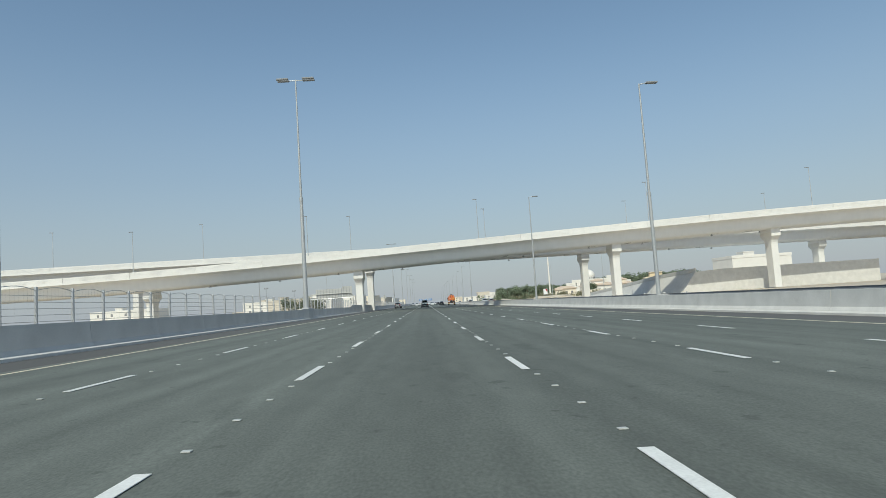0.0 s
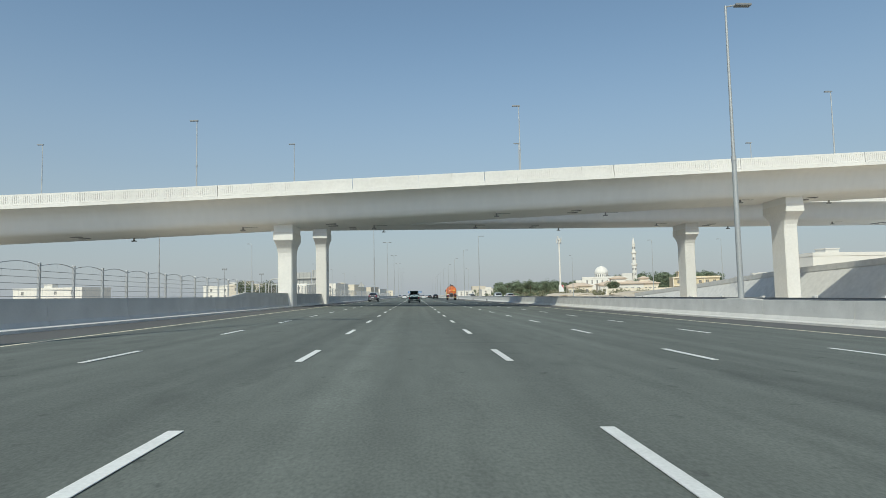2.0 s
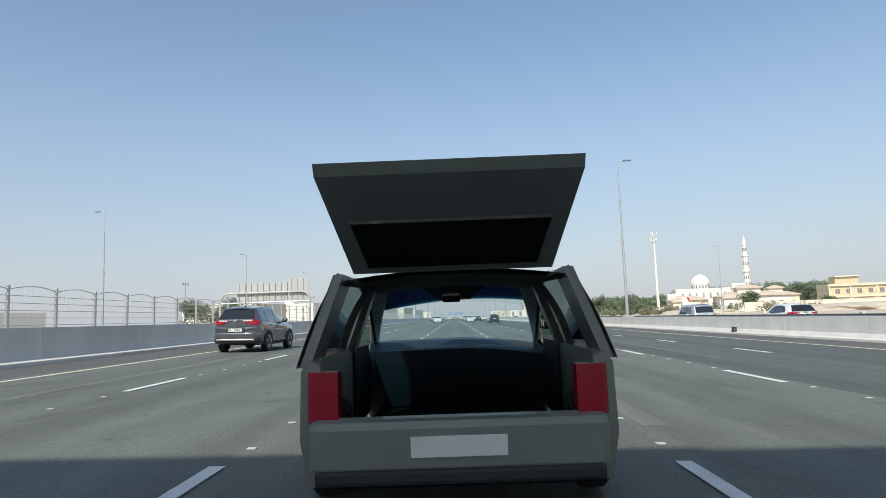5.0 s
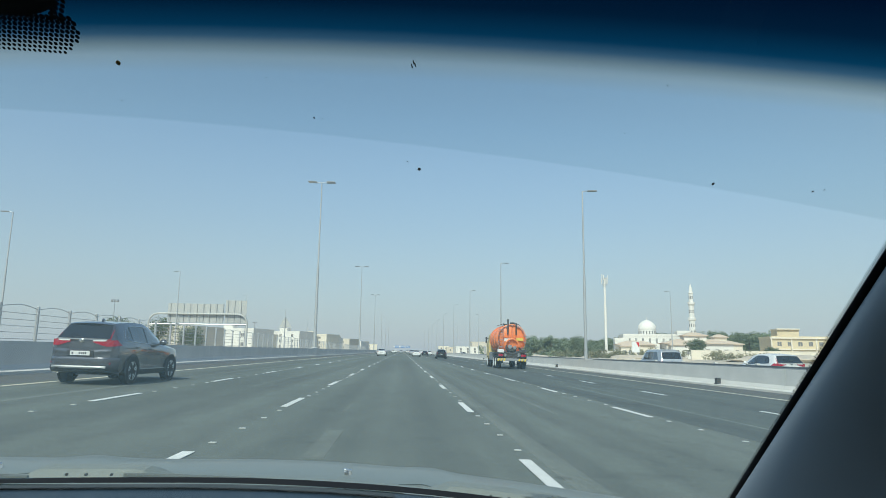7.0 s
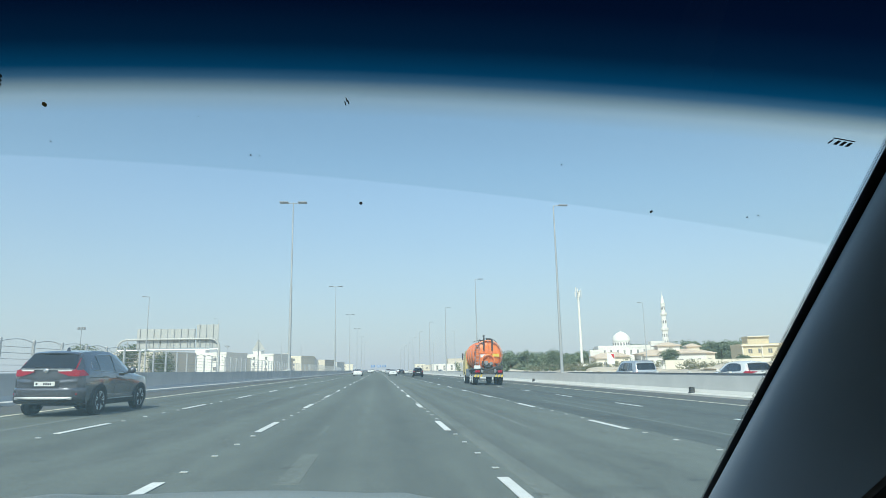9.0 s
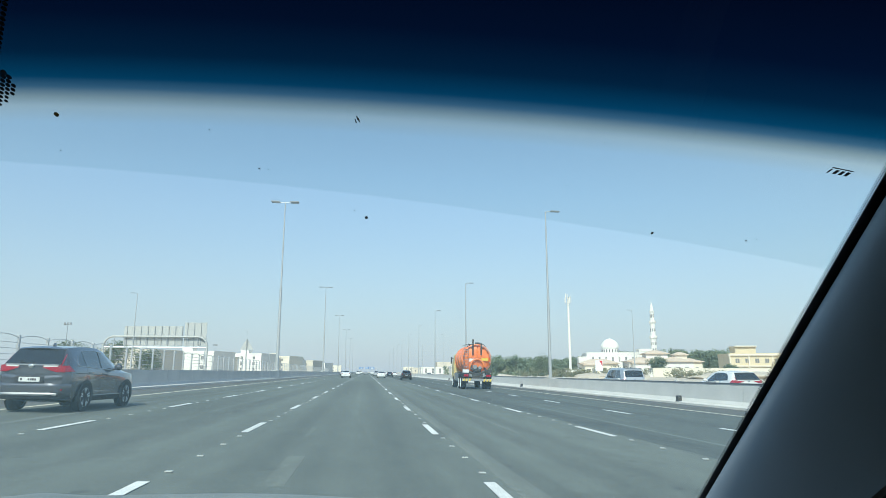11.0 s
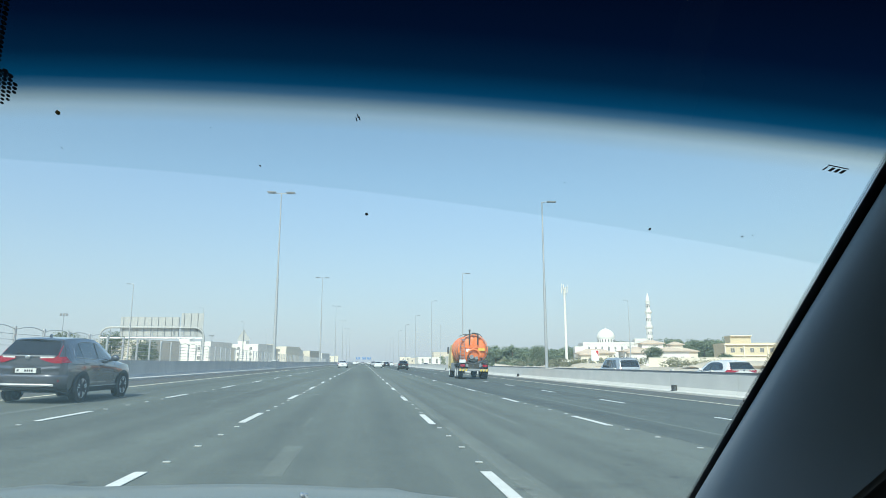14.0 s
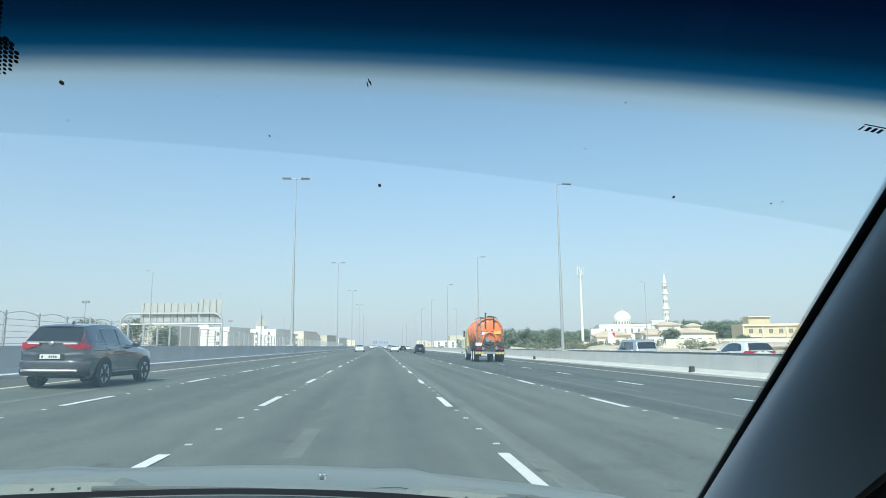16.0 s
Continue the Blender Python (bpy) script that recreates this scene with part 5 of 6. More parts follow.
    for xa in (-1.05, -0.72):
        tube(bm, (xa, 0.28, 1.3), (xa, 0.34, 3.4), 0.025, 0.025, 6)
    for k in range(7):
        tube(bm, (-1.05, 0.29, 1.5 + 0.28 * k), (-0.72, 0.29, 1.5 + 0.28 * k), 0.02, 0.02, 6)
    part("ladder", bm, STEEL_DULL, t)
    return t


tanker(pose(9.3, CAR_Y + 51, gz(9.3), 0, 1.15, -1.5))


# ------------------------------------------------------------------ buildings
def windows(parent, x0, x1, z0, z1, nx, nz, y, w=1.2, h=1.5, sill=CREAM_WALL):
    """Framed windows in rows on a wall that faces -y."""
    bm = B()
    box(bm, -w / 2 - 0.1, w / 2 + 0.1, -0.06, 0.05, -h / 2 - 0.1, h / 2 + 0.1)
    fm = bpy.data.meshes.new("window_frame")
    bm.to_mesh(fm), bm.free()
    fm.materials.append(sill)
    bm = B()
    box(bm, -w / 2, -0.04, -0.075, 0.02, -h / 2, h / 2)
    box(bm, 0.04, w / 2, -0.075, 0.02, -h / 2, h / 2)
    gm = bpy.data.meshes.new("window")
    bm.to_mesh(gm), bm.free()
    gm.materials.append(WINDOW_DARK)
    for i in range(nx):
        for j in range(nz):
            x = x0 + (x1 - x0) * (i + 0.5) / nx
            z = z0 + (z1 - z0) * (j + 0.5) / nz
            f = piece("window_frame", fm, parent, pose(x, y, z))
            piece("window", gm, f, pose(0, 0, 0))


def block(name, label, x, y, w, d, h, wall, nx, nz, yaw=0, parapet=0.8, extras=(), wh=(1.2, 1.5), category="building", group=""):
    t = thing(name, pose(x, y, gz(x) - 0.05, 0, 0, yaw), label, category, group)
    bm = B()
    box(bm, -w / 2, w / 2, 0, d, 0, h)
    part("wall", bm, wall, t)
    bm = B()
    for a in ((-w / 2 - 0.15, w / 2 + 0.15, -0.15, 0.2), (-w / 2 - 0.15, w / 2 + 0.15, d - 0.2, d + 0.15), (-w / 2 - 0.15, -w / 2 + 0.2, 0.2, d - 0.2), (w / 2 - 0.2, w / 2 + 0.15, 0.2, d - 0.2)):
        box(bm, *a, h - 0.25, h + parapet)
    part("parapet", bm, wall, t)
    for ex, ey, ew, ed, eh in extras:
        bm = B()
        box(bm, ex - ew / 2, ex + ew / 2, ey, ey + ed, h + 0.02, h + eh)
        box(bm, ex - ew / 2 - 0.2, ex + ew / 2 + 0.2, ey - 0.2, ey + ed + 0.2, h + eh, h + eh + 0.35)
        part("roof_block", bm, wall, t)
    if nx:
        windows(t, -w / 2 + 0.8, w / 2 - 0.8, 0.8, h - 0.3, nx, nz, 0, *wh, sill=wall)
    return t


def dome(bm, x, y, z, r, drum):
    n = 28
    prof = [(r * 0.96, 0), (r * 0.96, drum), (r * 1.0, drum + 0.05 * r), (r * 1.04, drum + 0.25 * r), (r * 0.98, drum + 0.5 * r), (r * 0.82, drum + 0.78 * r), (r * 0.55, drum + 1.02 * r), (r * 0.22, drum + 1.17 * r), (0.06, drum + 1.24 * r), (0.05, drum + 1.6 * r)]
    loft(bm, [[(x + q * math.cos(6.28319 * i / n), y + q * math.sin(6.28319 * i / n), z + h) for i in range(n)] for q, h in prof])


def mosque(x, y):
    t = thing("mosque", pose(x, y, -0.4, 0, 0, -14), "creamy white mosque with a domed drum and a slender minaret", "mosque")

    def wing(name, x0, x1, y0, y1, h):
        bm = B()
        box(bm, x0, x1, y0, y1, 0, h)
        box(bm, x0 - 0.15, x1 + 0.15, y0 - 0.15, y0 + 0.3, h - 0.7, h + 0.5)
        box(bm, x0 - 0.15, x0 + 0.3, y0 + 0.3, y1, h - 0.7, h + 0.5)
        box(bm, x1 - 0.3, x1 + 0.15, y0 + 0.3, y1, h - 0.7, h + 0.5)
        return part(name, bm, WHITE_WALL, t, "creamy white rendered walls with a parapet")
    hall = wing("hall", -16, 11, 0, 26, 11.6)
    wing("side_wing", -20.5, -16.02, -1.4, 8, 9.4)
    wing("stair_tower", 11.02, 17.5, -1.8, 6, 13.4)
    wing("rear_wing", 17.52, 29, 0.6, 16, 9.2)
    wing("porch", -9, 4, -3.6, -0.02, 6.0)
    bm = B()
    dome(bm, -2.5, 10, 11.6, 4.7, 2.6)
    part("dome", bm, WHITE_WALL, t, "white dome on a drum", smooth=True)
    for k in range(18):
        a = 6.28319 * k / 18
        bm = B()
        box(bm, -0.34, 0.34, -0.06, 0.06, 0.5, 1.9)
        tube(bm, (0, -0.06, 1.9), (0, 0.06, 1.9), 0.34, 0.34, 12)
        o = part("drum_window", bm, WINDOW_DARK, t)
        o.matrix_basis = Matrix.Translation((-2.5 + 4.53 * math.cos(a), 10 + 4.53 * math.sin(a), 11.7)) @ Matrix.Rotation(a + math.pi / 2, 4, "Z")
    bm = B()
    n = 8
    prof = [(1.9, 0), (1.9, 9.5), (1.6, 10.0), (1.55, 19.0), (2.1, 19.8), (2.1, 20.9), (1.4, 21.0), (1.32, 27.2), (1.85, 28.0), (1.85, 29.0), (1.15, 29.1), (1.05, 33.4), (1.35, 34.0), (1.0, 34.3), (0.75, 36.4), (0.08, 39.0), (0.05, 40.6)]
    loft(bm, [[(19.6 + r * math.cos(6.28319 * i / n), 3 + r * math.sin(6.28319 * i / n), h) for i in range(n)] for r, h in prof])
    mn = part("minaret", bm, WHITE_WALL, t, "slender white minaret with two balconies")
    for h in (12.5, 16.0, 23.2, 30.6):
        for k in range(8):
            a = 6.28319 * (k + 0.5) / 8
            r = float(np.interp(h, [q[1] for q in prof], [q[0] for q in prof])) * 0.925
            bm = B()
            box(bm, -0.24, 0.24, -0.05, 0.05, 0, 1.7)
            o = part("slit_window", bm, WINDOW_DARK, mn)
            o.matrix_basis = Matrix.Translation((19.6 + r * math.cos(a), 3 + r * math.sin(a), h)) @ Matrix.Rotation(a + math.pi / 2, 4, "Z")
    windows(hall, -14.5, 9.5, 6.4, 10.6, 7, 1, 0, 0.9, 2.6, WHITE_WALL)
    return t


mosque(133, CAR_Y + 326)


def hip_roof(x0, x1, y0, y1, z, rise, over):
    """Low hipped roof over a rectangle, with a fascia."""
    x0, x1, y0, y1 = x0 - over, x1 + over, y0 - over, y1 + over
    d = min(x1 - x0, y1 - y0) * 0.42
    return loft(B(), [[(x0, y0, z), (x1, y0, z), (x1, y1, z), (x0, y1, z)], [(x0, y0, z + 0.3), (x1, y0, z + 0.3), (x1, y1, z + 0.3), (x0, y1, z + 0.3)],
                      [(x0 + d, y0 + d, z + rise), (x1 - d, y0 + d, z + rise), (x1 - d, y1 - d, z + rise), (x0 + d, y1 - d, z + rise)]])


def villa(x, y, w, d, h, yaw, wall, label, tier=True):
    t = thing("villa", pose(x, y, -0.4, 0, 0, yaw), label, "house", "villas by the mosque")
    bm = B()
    box(bm, -w / 2, w / 2, 0, d, 0, h)
    body = part("wall", bm, wall, t)
    part("roof", hip_roof(-w / 2, w / 2, 0, d, h, 1.9, 0.8), ROOF_TILE, t, "low hipped clay-coloured roof")
    bm = B()
    box(bm, -w * 0.46, -w * 0.12, -3.2, -0.02, 0, h - 0.7)
    porch = part("bay", bm, wall, t)
    part("bay_roof", hip_roof(-w * 0.46, -w * 0.12, -3.2, 0.4, h - 0.7, 1.3, 0.6), ROOF_TILE, t)
    if tier:
        bm = B()
        box(bm, -w * 0.2, w * 0.14, d * 0.25, d * 0.8, h + 0.6, h + 3.0)
        part("upper_wall", bm, wall, t)
        part("upper_roof", hip_roof(-w * 0.2, w * 0.14, d * 0.25, d * 0.8, h + 3.0, 1.5, 0.7), ROOF_TILE, t)
    windows(body, -w * 0.08, w / 2 - 1.0, 1.0, h - 1.0, max(2, int(w / 5)), 1, 0, 1.3, 1.7, WHITE_WALL)
    windows(porch, -w * 0.44, -w * 0.14, 0.9, h - 1.6, 2, 1, -3.2, 1.1, 1.6, WHITE_WALL)
    return t


villa(112, CAR_Y + 232, 24, 13, 5.6, -12, WHITE_WALL, "creamy white villa with a two-tier hipped roof")
villa(93, CAR_Y + 246, 14, 10, 5.0, -12, CREAM_WALL, "cream villa with a low hipped roof", False)
villa(137, CAR_Y + 262, 15, 11, 6.0, -12, CREAM_WALL, "small cream villa with a hipped roof")
t = thing("boundary_wall", pose(96, CAR_Y + 205, -0.4, 0, 0, -8), "long cream rendered boundary wall", "wall")
bm = B()
box(bm, 0, 62, 0, 0.3, 0, 2.9)
box(bm, -0.1, 62.1, -0.08, 0.38, 2.9, 3.1)
for i in range(13):
    box(bm, i * 5.1, i * 5.1 + 0.5, -0.12, 0.0, 0, 3.05)
part("wall", bm, CREAM_WALL, t)
yb = block("yellow_building", "yellow rendered two-storey building with a roof block", 156, CAR_Y + 236, 24, 16, 8.4, YELLOW_WALL, 6, 2, -14, 0.8, ((-5, 3, 8, 7, 3.2),), (1.5, 1.7))
bm = B()
for x0, x1 in ((-12.4, -5.5), (-5.2, 3.4), (3.7, 12.4)):
    box(bm, x0, x1, -0.55, 0.0, 4.0, 4.35)
    box(bm, x0, x0 + 0.4, -0.45, 0.0, 0, 8.4)
box(bm, -12.8, 12.8, -0.7, 0.0, 8.3, 8.75)
part("cornice", bm, CREAM_WALL, yb, "cream bands and pilasters")
bm = B()
box(bm, -9.2, -0.8, 2.2, 10.5, 11.9, 12.3)
part("tower_cornice", bm, CREAM_WALL, yb)
block("white_building", "white flat-roofed villa block behind the sand bank", 196, CAR_Y + 250, 14, 14, 8.0, WHITE_WALL, 4, 2, -14, 1.0, ((3, 3, 5, 5, 2.4),))
block("white_building", "white flat-roofed villa block with a stair tower", 214, CAR_Y + 262, 16, 14, 8.4, WHITE_WALL, 4, 2, -14, 1.0, ((-4, 3, 5, 5, 2.6),))
block("white_building", "large plain white block beside the ramp", 145, 264, 27, 16, 12.2, WHITE_WALL, 2, 1, 4, 0.9, ((-4, 3, 5, 5, 2.2),), (2.2, 1.6))
# left side: low blocks behind the fence
rng = random.Random(7)
for i, (x, y, w, h, wall, nx, nz) in enumerate((
        (-92, 250, 26, 8.5, BEIGE_WALL, 7, 2), (-78, 300, 20, 9.5, WHITE_WALL, 5, 2), (-84, 335, 22, 8.0, CREAM_WALL, 6, 2), (-70, 372, 24, 10.5, WHITE_WALL, 6, 3),
        (-76, 420, 26, 9.0, BEIGE_WALL, 6, 2), (-62, 452, 20, 11.0, CREAM_WALL, 5, 3), (-66, 500, 26, 9.5, WHITE_WALL, 6, 2), (-56, 560, 22, 10.0, BEIGE_WALL, 5, 2),
        (-120, 300, 30, 9.0, WHITE_WALL, 7, 2), (-140, 380, 34, 10.0, BEIGE_WALL, 8, 2), (-110, 460, 30, 12.0, CREAM_WALL, 7, 3), (-190, 230, 40, 8.0, WHITE_WALL, 8, 2), (-52, 640, 24, 9, WHITE_WALL, 5, 2))):
    block("low_building", ("white", "beige", "cream")[(WHITE_WALL, BEIGE_WALL, CREAM_WALL).index(wall)] + " flat-roofed low building behind the fence", x, CAR_Y + y, w, 22, h, wall, max(2, nx // 2), nz, rng.uniform(-19, -10), 0.7, ((rng.uniform(-5, 5), 3, 5, 4, 2.2),), (1.4, 1.6), group="low buildings behind the fence")
# far low skyline on both sides of the road's end
for i in range(30):
    side = 1 if i % 3 else -1
    d = rng.uniform(420, 900)
    x = side * (rng.uniform(26, 60) + rng.uniform(0, 0.30) * d)
    w = rng.uniform(10, 26)
    wall = rng.choice((WHITE_WALL, CREAM_WALL, BEIGE_WALL))
    block("distant_building", "small pale flat-roofed building in the distance", x, CAR_Y + d, w, 12, rng.uniform(4, 9.5), wall, int(w / 5), 2 if rng.random() < 0.4 else 1, 0, 0.6, group="distant buildings")

# telecom mast
t = thing("telecom_mast", pose(86, CAR_Y + 262, -0.4), "tall white telecom mast with panel antennas at its head", "telecom mast")
part("pole", tube(B(), (0, 0, 0), (0, 0, 33), 0.62, 0.42, 18), WHITE_WALL, t, smooth=True)
bm = B()
for z in (30.5, 33.2):
    loft(bm, [[(r * math.cos(6.28319 * i / 20), r * math.sin(6.28319 * i / 20), z + h) for i in range(20)] for r, h in ((1.15, 0), (1.3, 0), (1.3, 0.12), (1.15, 0.12))], caps=False)
    for k in range(6):
        a = 6.28319 * k / 6
        tube(bm, (0, 0, z), (1.25 * math.cos(a), 1.25 * math.sin(a), z), 0.05, 0.05, 6)
part("head_frame", bm, STEEL, t)
for k in range(9):
    a = 6.28319 * k / 9
    bm = B()
    box(bm, -0.18, 0.18, -0.09, 0.09, 0, 2.6 if k % 2 else 2.0, 0.03)
    o = part("panel_antenna", bm, WHITE_WALL, t)
    o.matrix_basis = Matrix.Translation((1.35 * math.cos(a), 1.35 * math.sin(a), 31.0 + 1.6 * (k % 3 == 0))) @ Matrix.Rotation(a + math.pi / 2, 4, "Z")
bm = B()
box(bm, -2.2, 2.2, -1.8, 1.8, 0, 2.6, 0.05)
part("cabin", bm, WHITE_WALL, t)

# sign gantry, seen from behind
t = thing("sign_gantry", pose(-47, CAR_Y + 150, 0.4), "pale grey steel portal gantry carrying aluminium sign backs", "sign gantry")
bm = B()
pts = [(-11.2, 0, 0), (-11.2, 0, 6.6), (-10.9, 0, 7.6), (-10.2, 0, 8.3), (-9.2, 0, 8.6), (9.2, 0, 8.6), (10.2, 0, 8.3), (10.9, 0, 7.6), (11.2, 0, 6.6), (11.2, 0, 0)]
path_tube(bm, pts, 0.24, 12)
part("portal", bm, GANTRY_GREY, t, "pale grey round-cornered steel portal", smooth=True)
bm = B()
tube(bm, (-11, 0, 6.2), (11, 0, 6.2), 0.16, 0.16, 8)
for i in range(9):
    tube(bm, (-9 + i * 2.25, 0, 6.2), (-9 + i * 2.25, 0, 8.6), 0.07, 0.07, 6)
part("lower_beam", bm, STEEL, t)
for i, (xa, xb, top) in enumerate(((-7.2, 5.6, 11.0), (5.9, 10.8, 11.9))):
    bm = B()
    box(bm, xa, xb, 0.5, 0.62, 6.6, top, 0.02)
    p = part("sign_panel", bm, SIGN_BACK, t, "bare aluminium sign back")
    bm = B()
    k = xa + 0.6
    while k < xb:
        box(bm, k, k + 0.12, 0.36, 0.5, 6.4, top)
        k += 1.5
    part("stiffeners", bm, STEEL_DULL, p)

# far blue overhead signs
t = thing("overhead_sign", pose(0, CAR_Y + 1050, 0), "far blue overhead direction sign on a steel gantry", "road sign")
bm = B()
for x in (-14.5, 16.5):
    tube(bm, (x, 0, 0), (x, 0, 8.4), 0.3, 0.3, 8)
tube(bm, (-14.5, 0, 8.0), (16.5, 0, 8.0), 0.3, 0.3, 8)
part("gantry", bm, STEEL, t)
for x in (-8.5, 1, 9.5):
    bm = B()
    box(bm, x - 3.2, x + 3.2, -0.5, -0.38, 5.9, 9.6, 0.03)
    p = part("sign_panel", bm, SIGN_BLUE, t, "blue sign panel with white bars")
    bm = B()
    for z in (6.8, 7.8, 8.6):
        box(bm, x - 2.4, x + 1.8, -0.512, -0.502, z, z + 0.35)
    part("sign_bars", bm, PLATE, p)

# floodlight posts on the left and a small red-and-white sign on the right
for x, y, h in ((-95, 215, 16), (-88, 262, 15), (-80, 350, 15), (-74, 410, 15)):
    t = thing("floodlight_post", pose(x, CAR_Y + y, 0.3), "thin steel floodlight post with clustered heads", "floodlight", "floodlights behind the fence")
    part("pole", tube(B(), (0, 0, 0), (0, 0, h), 0.14, 0.08, 8), STEEL_DULL, t)
    bm = B()
    for i in range(3):
        box(bm, -1.2 + i * 0.9, -0.6 + i * 0.9, -0.2, 0.1, h - 0.3, h + 0.4)
    box(bm, -1.3, 1.3, -0.05, 0.05, h - 0.4, h - 0.28)
    part("lamp_cluster", bm, LED_BOX, t)
t = thing("site_sign", pose(66, CAR_Y + 175, -0.4), "small white notice board with a red corner on posts", "sign")
bm = B()
box(bm, -1.1, 1.1, -0.05, 0.05, 2.0, 5.0, 0.02)
p = part("board", bm, PLATE, t)
bm = B()
loft(bm, [[(0.05, q, 4.85), (1.0, q, 4.85), (1.0, q, 3.3)] for q in (-0.066, -0.055)])
part("red_corner", bm, SIGN_RED, p)
bm = B()
for x in (-0.8, 0.8):
    tube(bm, (x, 0.08, 0), (x, 0.08, 4.6), 0.06, 0.06, 6)
part("posts", bm, STEEL_DULL, t)


# ------------------------------------------------------------------ plants
def leaf_clump(hp, c, r, n, size, rg):
    for _ in range(n):
        while True:
            d = Vector((rg.uniform(-1, 1), rg.uniform(-1, 1), rg.uniform(-1, 1)))
            if 0.25 < d.length < 1:
                break
        p = Vector(c) + d * r
        u = Vector((rg.uniform(-1, 1), rg.uniform(-1, 1), rg.uniform(-0.6, 0.6))).normalized() * size * rg.uniform(0.6, 1.3)
        w = d.cross(u).normalized() * size * rg.uniform(0.4, 0.9) if d.cross(u).length > 1e-4 else Vector((0, 0, size))
        hp.quad(tuple(p - u), tuple(p - w), tuple(p + u), tuple(p + w))


def crown_into(hp, x, y, z, h, r, rg, clumps=12, leaves=26, size=0.55):
    for k in range(clumps):
        a = rg.uniform(0, 6.28)
        q = math.sqrt(rg.random()) * r * 0.8
        zz = z + h * (0.35 + 0.6 * rg.random()) - 0.18 * h * (q / r)
        leaf_clump(hp, (x + q * math.cos(a), y + q * math.sin(a), zz), r * rg.uniform(0.32, 0.5), leaves, size, rg)


def tree(x, y, h, r, label, leaf=LEAF, seed=1):
    rg = random.Random(seed)
    t = thing("tree", pose(x, y, gz(x) - 0.1), label, "tree", "trees by the mosque")
    bm = B()
    tube(bm, (0, 0, 0), (0.1, 0, h * 0.45), 0.3, 0.2, 8)
    for k in range(5):
        a = 1.25 * k
        tube(bm, (0.1, 0, h * 0.4), (r * 0.6 * math.cos(a), r * 0.6 * math.sin(a), h * 0.75), 0.13, 0.05, 6)
    part("trunk", bm, BARK, t)
    hp = Heap()
    crown_into(hp, 0, 0, 0, h, r, rg, 26, 130, 0.24)
    hp.part("crown", leaf, t)
    return t


for i, (x, y, h, r) in enumerate(((146, 300, 10, 5), (153, 310, 9, 5), (160, 296, 10.5, 5.5), (140, 312, 9, 4.5), (102, 214, 7, 3.6), (126, 208, 4.5, 2.6), (-64, 172, 8.5, 5.0), (-72, 168, 8, 4.5), (-58, 180, 6.5, 3.5), (92, 330, 11, 5))):
    tree(x, CAR_Y + y, h, r, "leafy green tree with an uneven crown", LEAF, 20 + i)


def shrubs(name, label, spots, leaf, size, seed):
    rg = random.Random(seed)
    hp = Heap()
    for x, y, h, r in spots:
        crown_into(hp, x, y, gz(x) - 0.35 * h, h * 1.25, r, rg, 7, 30, size)
    hp.part(name, leaf, None, label, "stuff")["category"] = "shrubs"


rg = random.Random(3)
shrubs("scrub", "dry grey-green scrub on the sand", [(rg.uniform(62, 120), CAR_Y + rg.uniform(185, 285), rg.uniform(1.6, 4.2), rg.uniform(1.6, 3.6)) for _ in range(60)], LEAF_DRY, 0.30, 5)
shrubs("verge_bushes", "low green bushes near the service road", [(rg.uniform(44, 80), CAR_Y + rg.uniform(210, 330), rg.uniform(1.0, 2.6), rg.uniform(1.2, 2.4)) for _ in range(36)], LEAF, 0.28, 6)
rg = random.Random(11)
hp = Heap()
bk = Heap()
for i in range(210):
    s = rg.random()
    x = 66 + 170 * s + rg.uniform(-8, 8)
    y = CAR_Y + 372 - 10 * s + rg.uniform(0, 46)
    h = rg.uniform(9, 13) + 6.0 * max(0.0, min(1.0, (s - 0.42) / 0.2))
    crown_into(hp, x, y, -1.5, h, rg.uniform(4, 6), rg, 15, 72, 0.48)
    bk.box(x - 0.2, x + 0.2, y - 0.2, y + 0.2, -0.5, h * 0.6)
wood = hp.part("woodland", LEAF_HAZED, None, "dense belt of green trees behind the mosque", "stuff")
wood["category"] = "woodland"
bk.part("woodland_trunks", BARK, None, "trunks under the belt of trees", "stuff")["category"] = "woodland"
rg = random.Random(12)
hp = Heap()
for i in range(70):
    d = rg.uniform(380, 800)
    side = rg.choice((-1, 1, 1))
    crown_into(hp, side * (30 + rg.uniform(0.02, 0.25) * d), CAR_Y + d, -1.0, rg.uniform(4, 8), rg.uniform(2.5, 4.5), rg, 6, 20, 0.5)
hp.part("far_greenery", LEAF_HAZED, None, "scattered far trees along the motorway", "stuff")["category"] = "trees"

for x, y, r, h in ((70, 176, 12, 1.5), (48, 240, 10, 1.0), (96, 150, 16, 1.8), (60, 300, 14, 1.2), (140, 185, 20, 2.2)):
    bm = B()
    bmesh.ops.create_icosphere(bm, subdivisions=4, radius=1.0)
    for v in bm.verts:
        k = 1 + 0.22 * noise.noise(v.co * 2.3 + Vector((x, y, 0)))
        v.co = Vector((v.co.x * r * k, v.co.y * r * 0.8 * k, max(-0.1, v.co.z) * h * k))
    o = part("sand_mound", bm, SAND, smooth=True)
    o.matrix_basis = pose(x, CAR_Y + y, -0.45)
    tagged(o, "heap of pale sand beside the service road", "sand heap", "sand heaps")

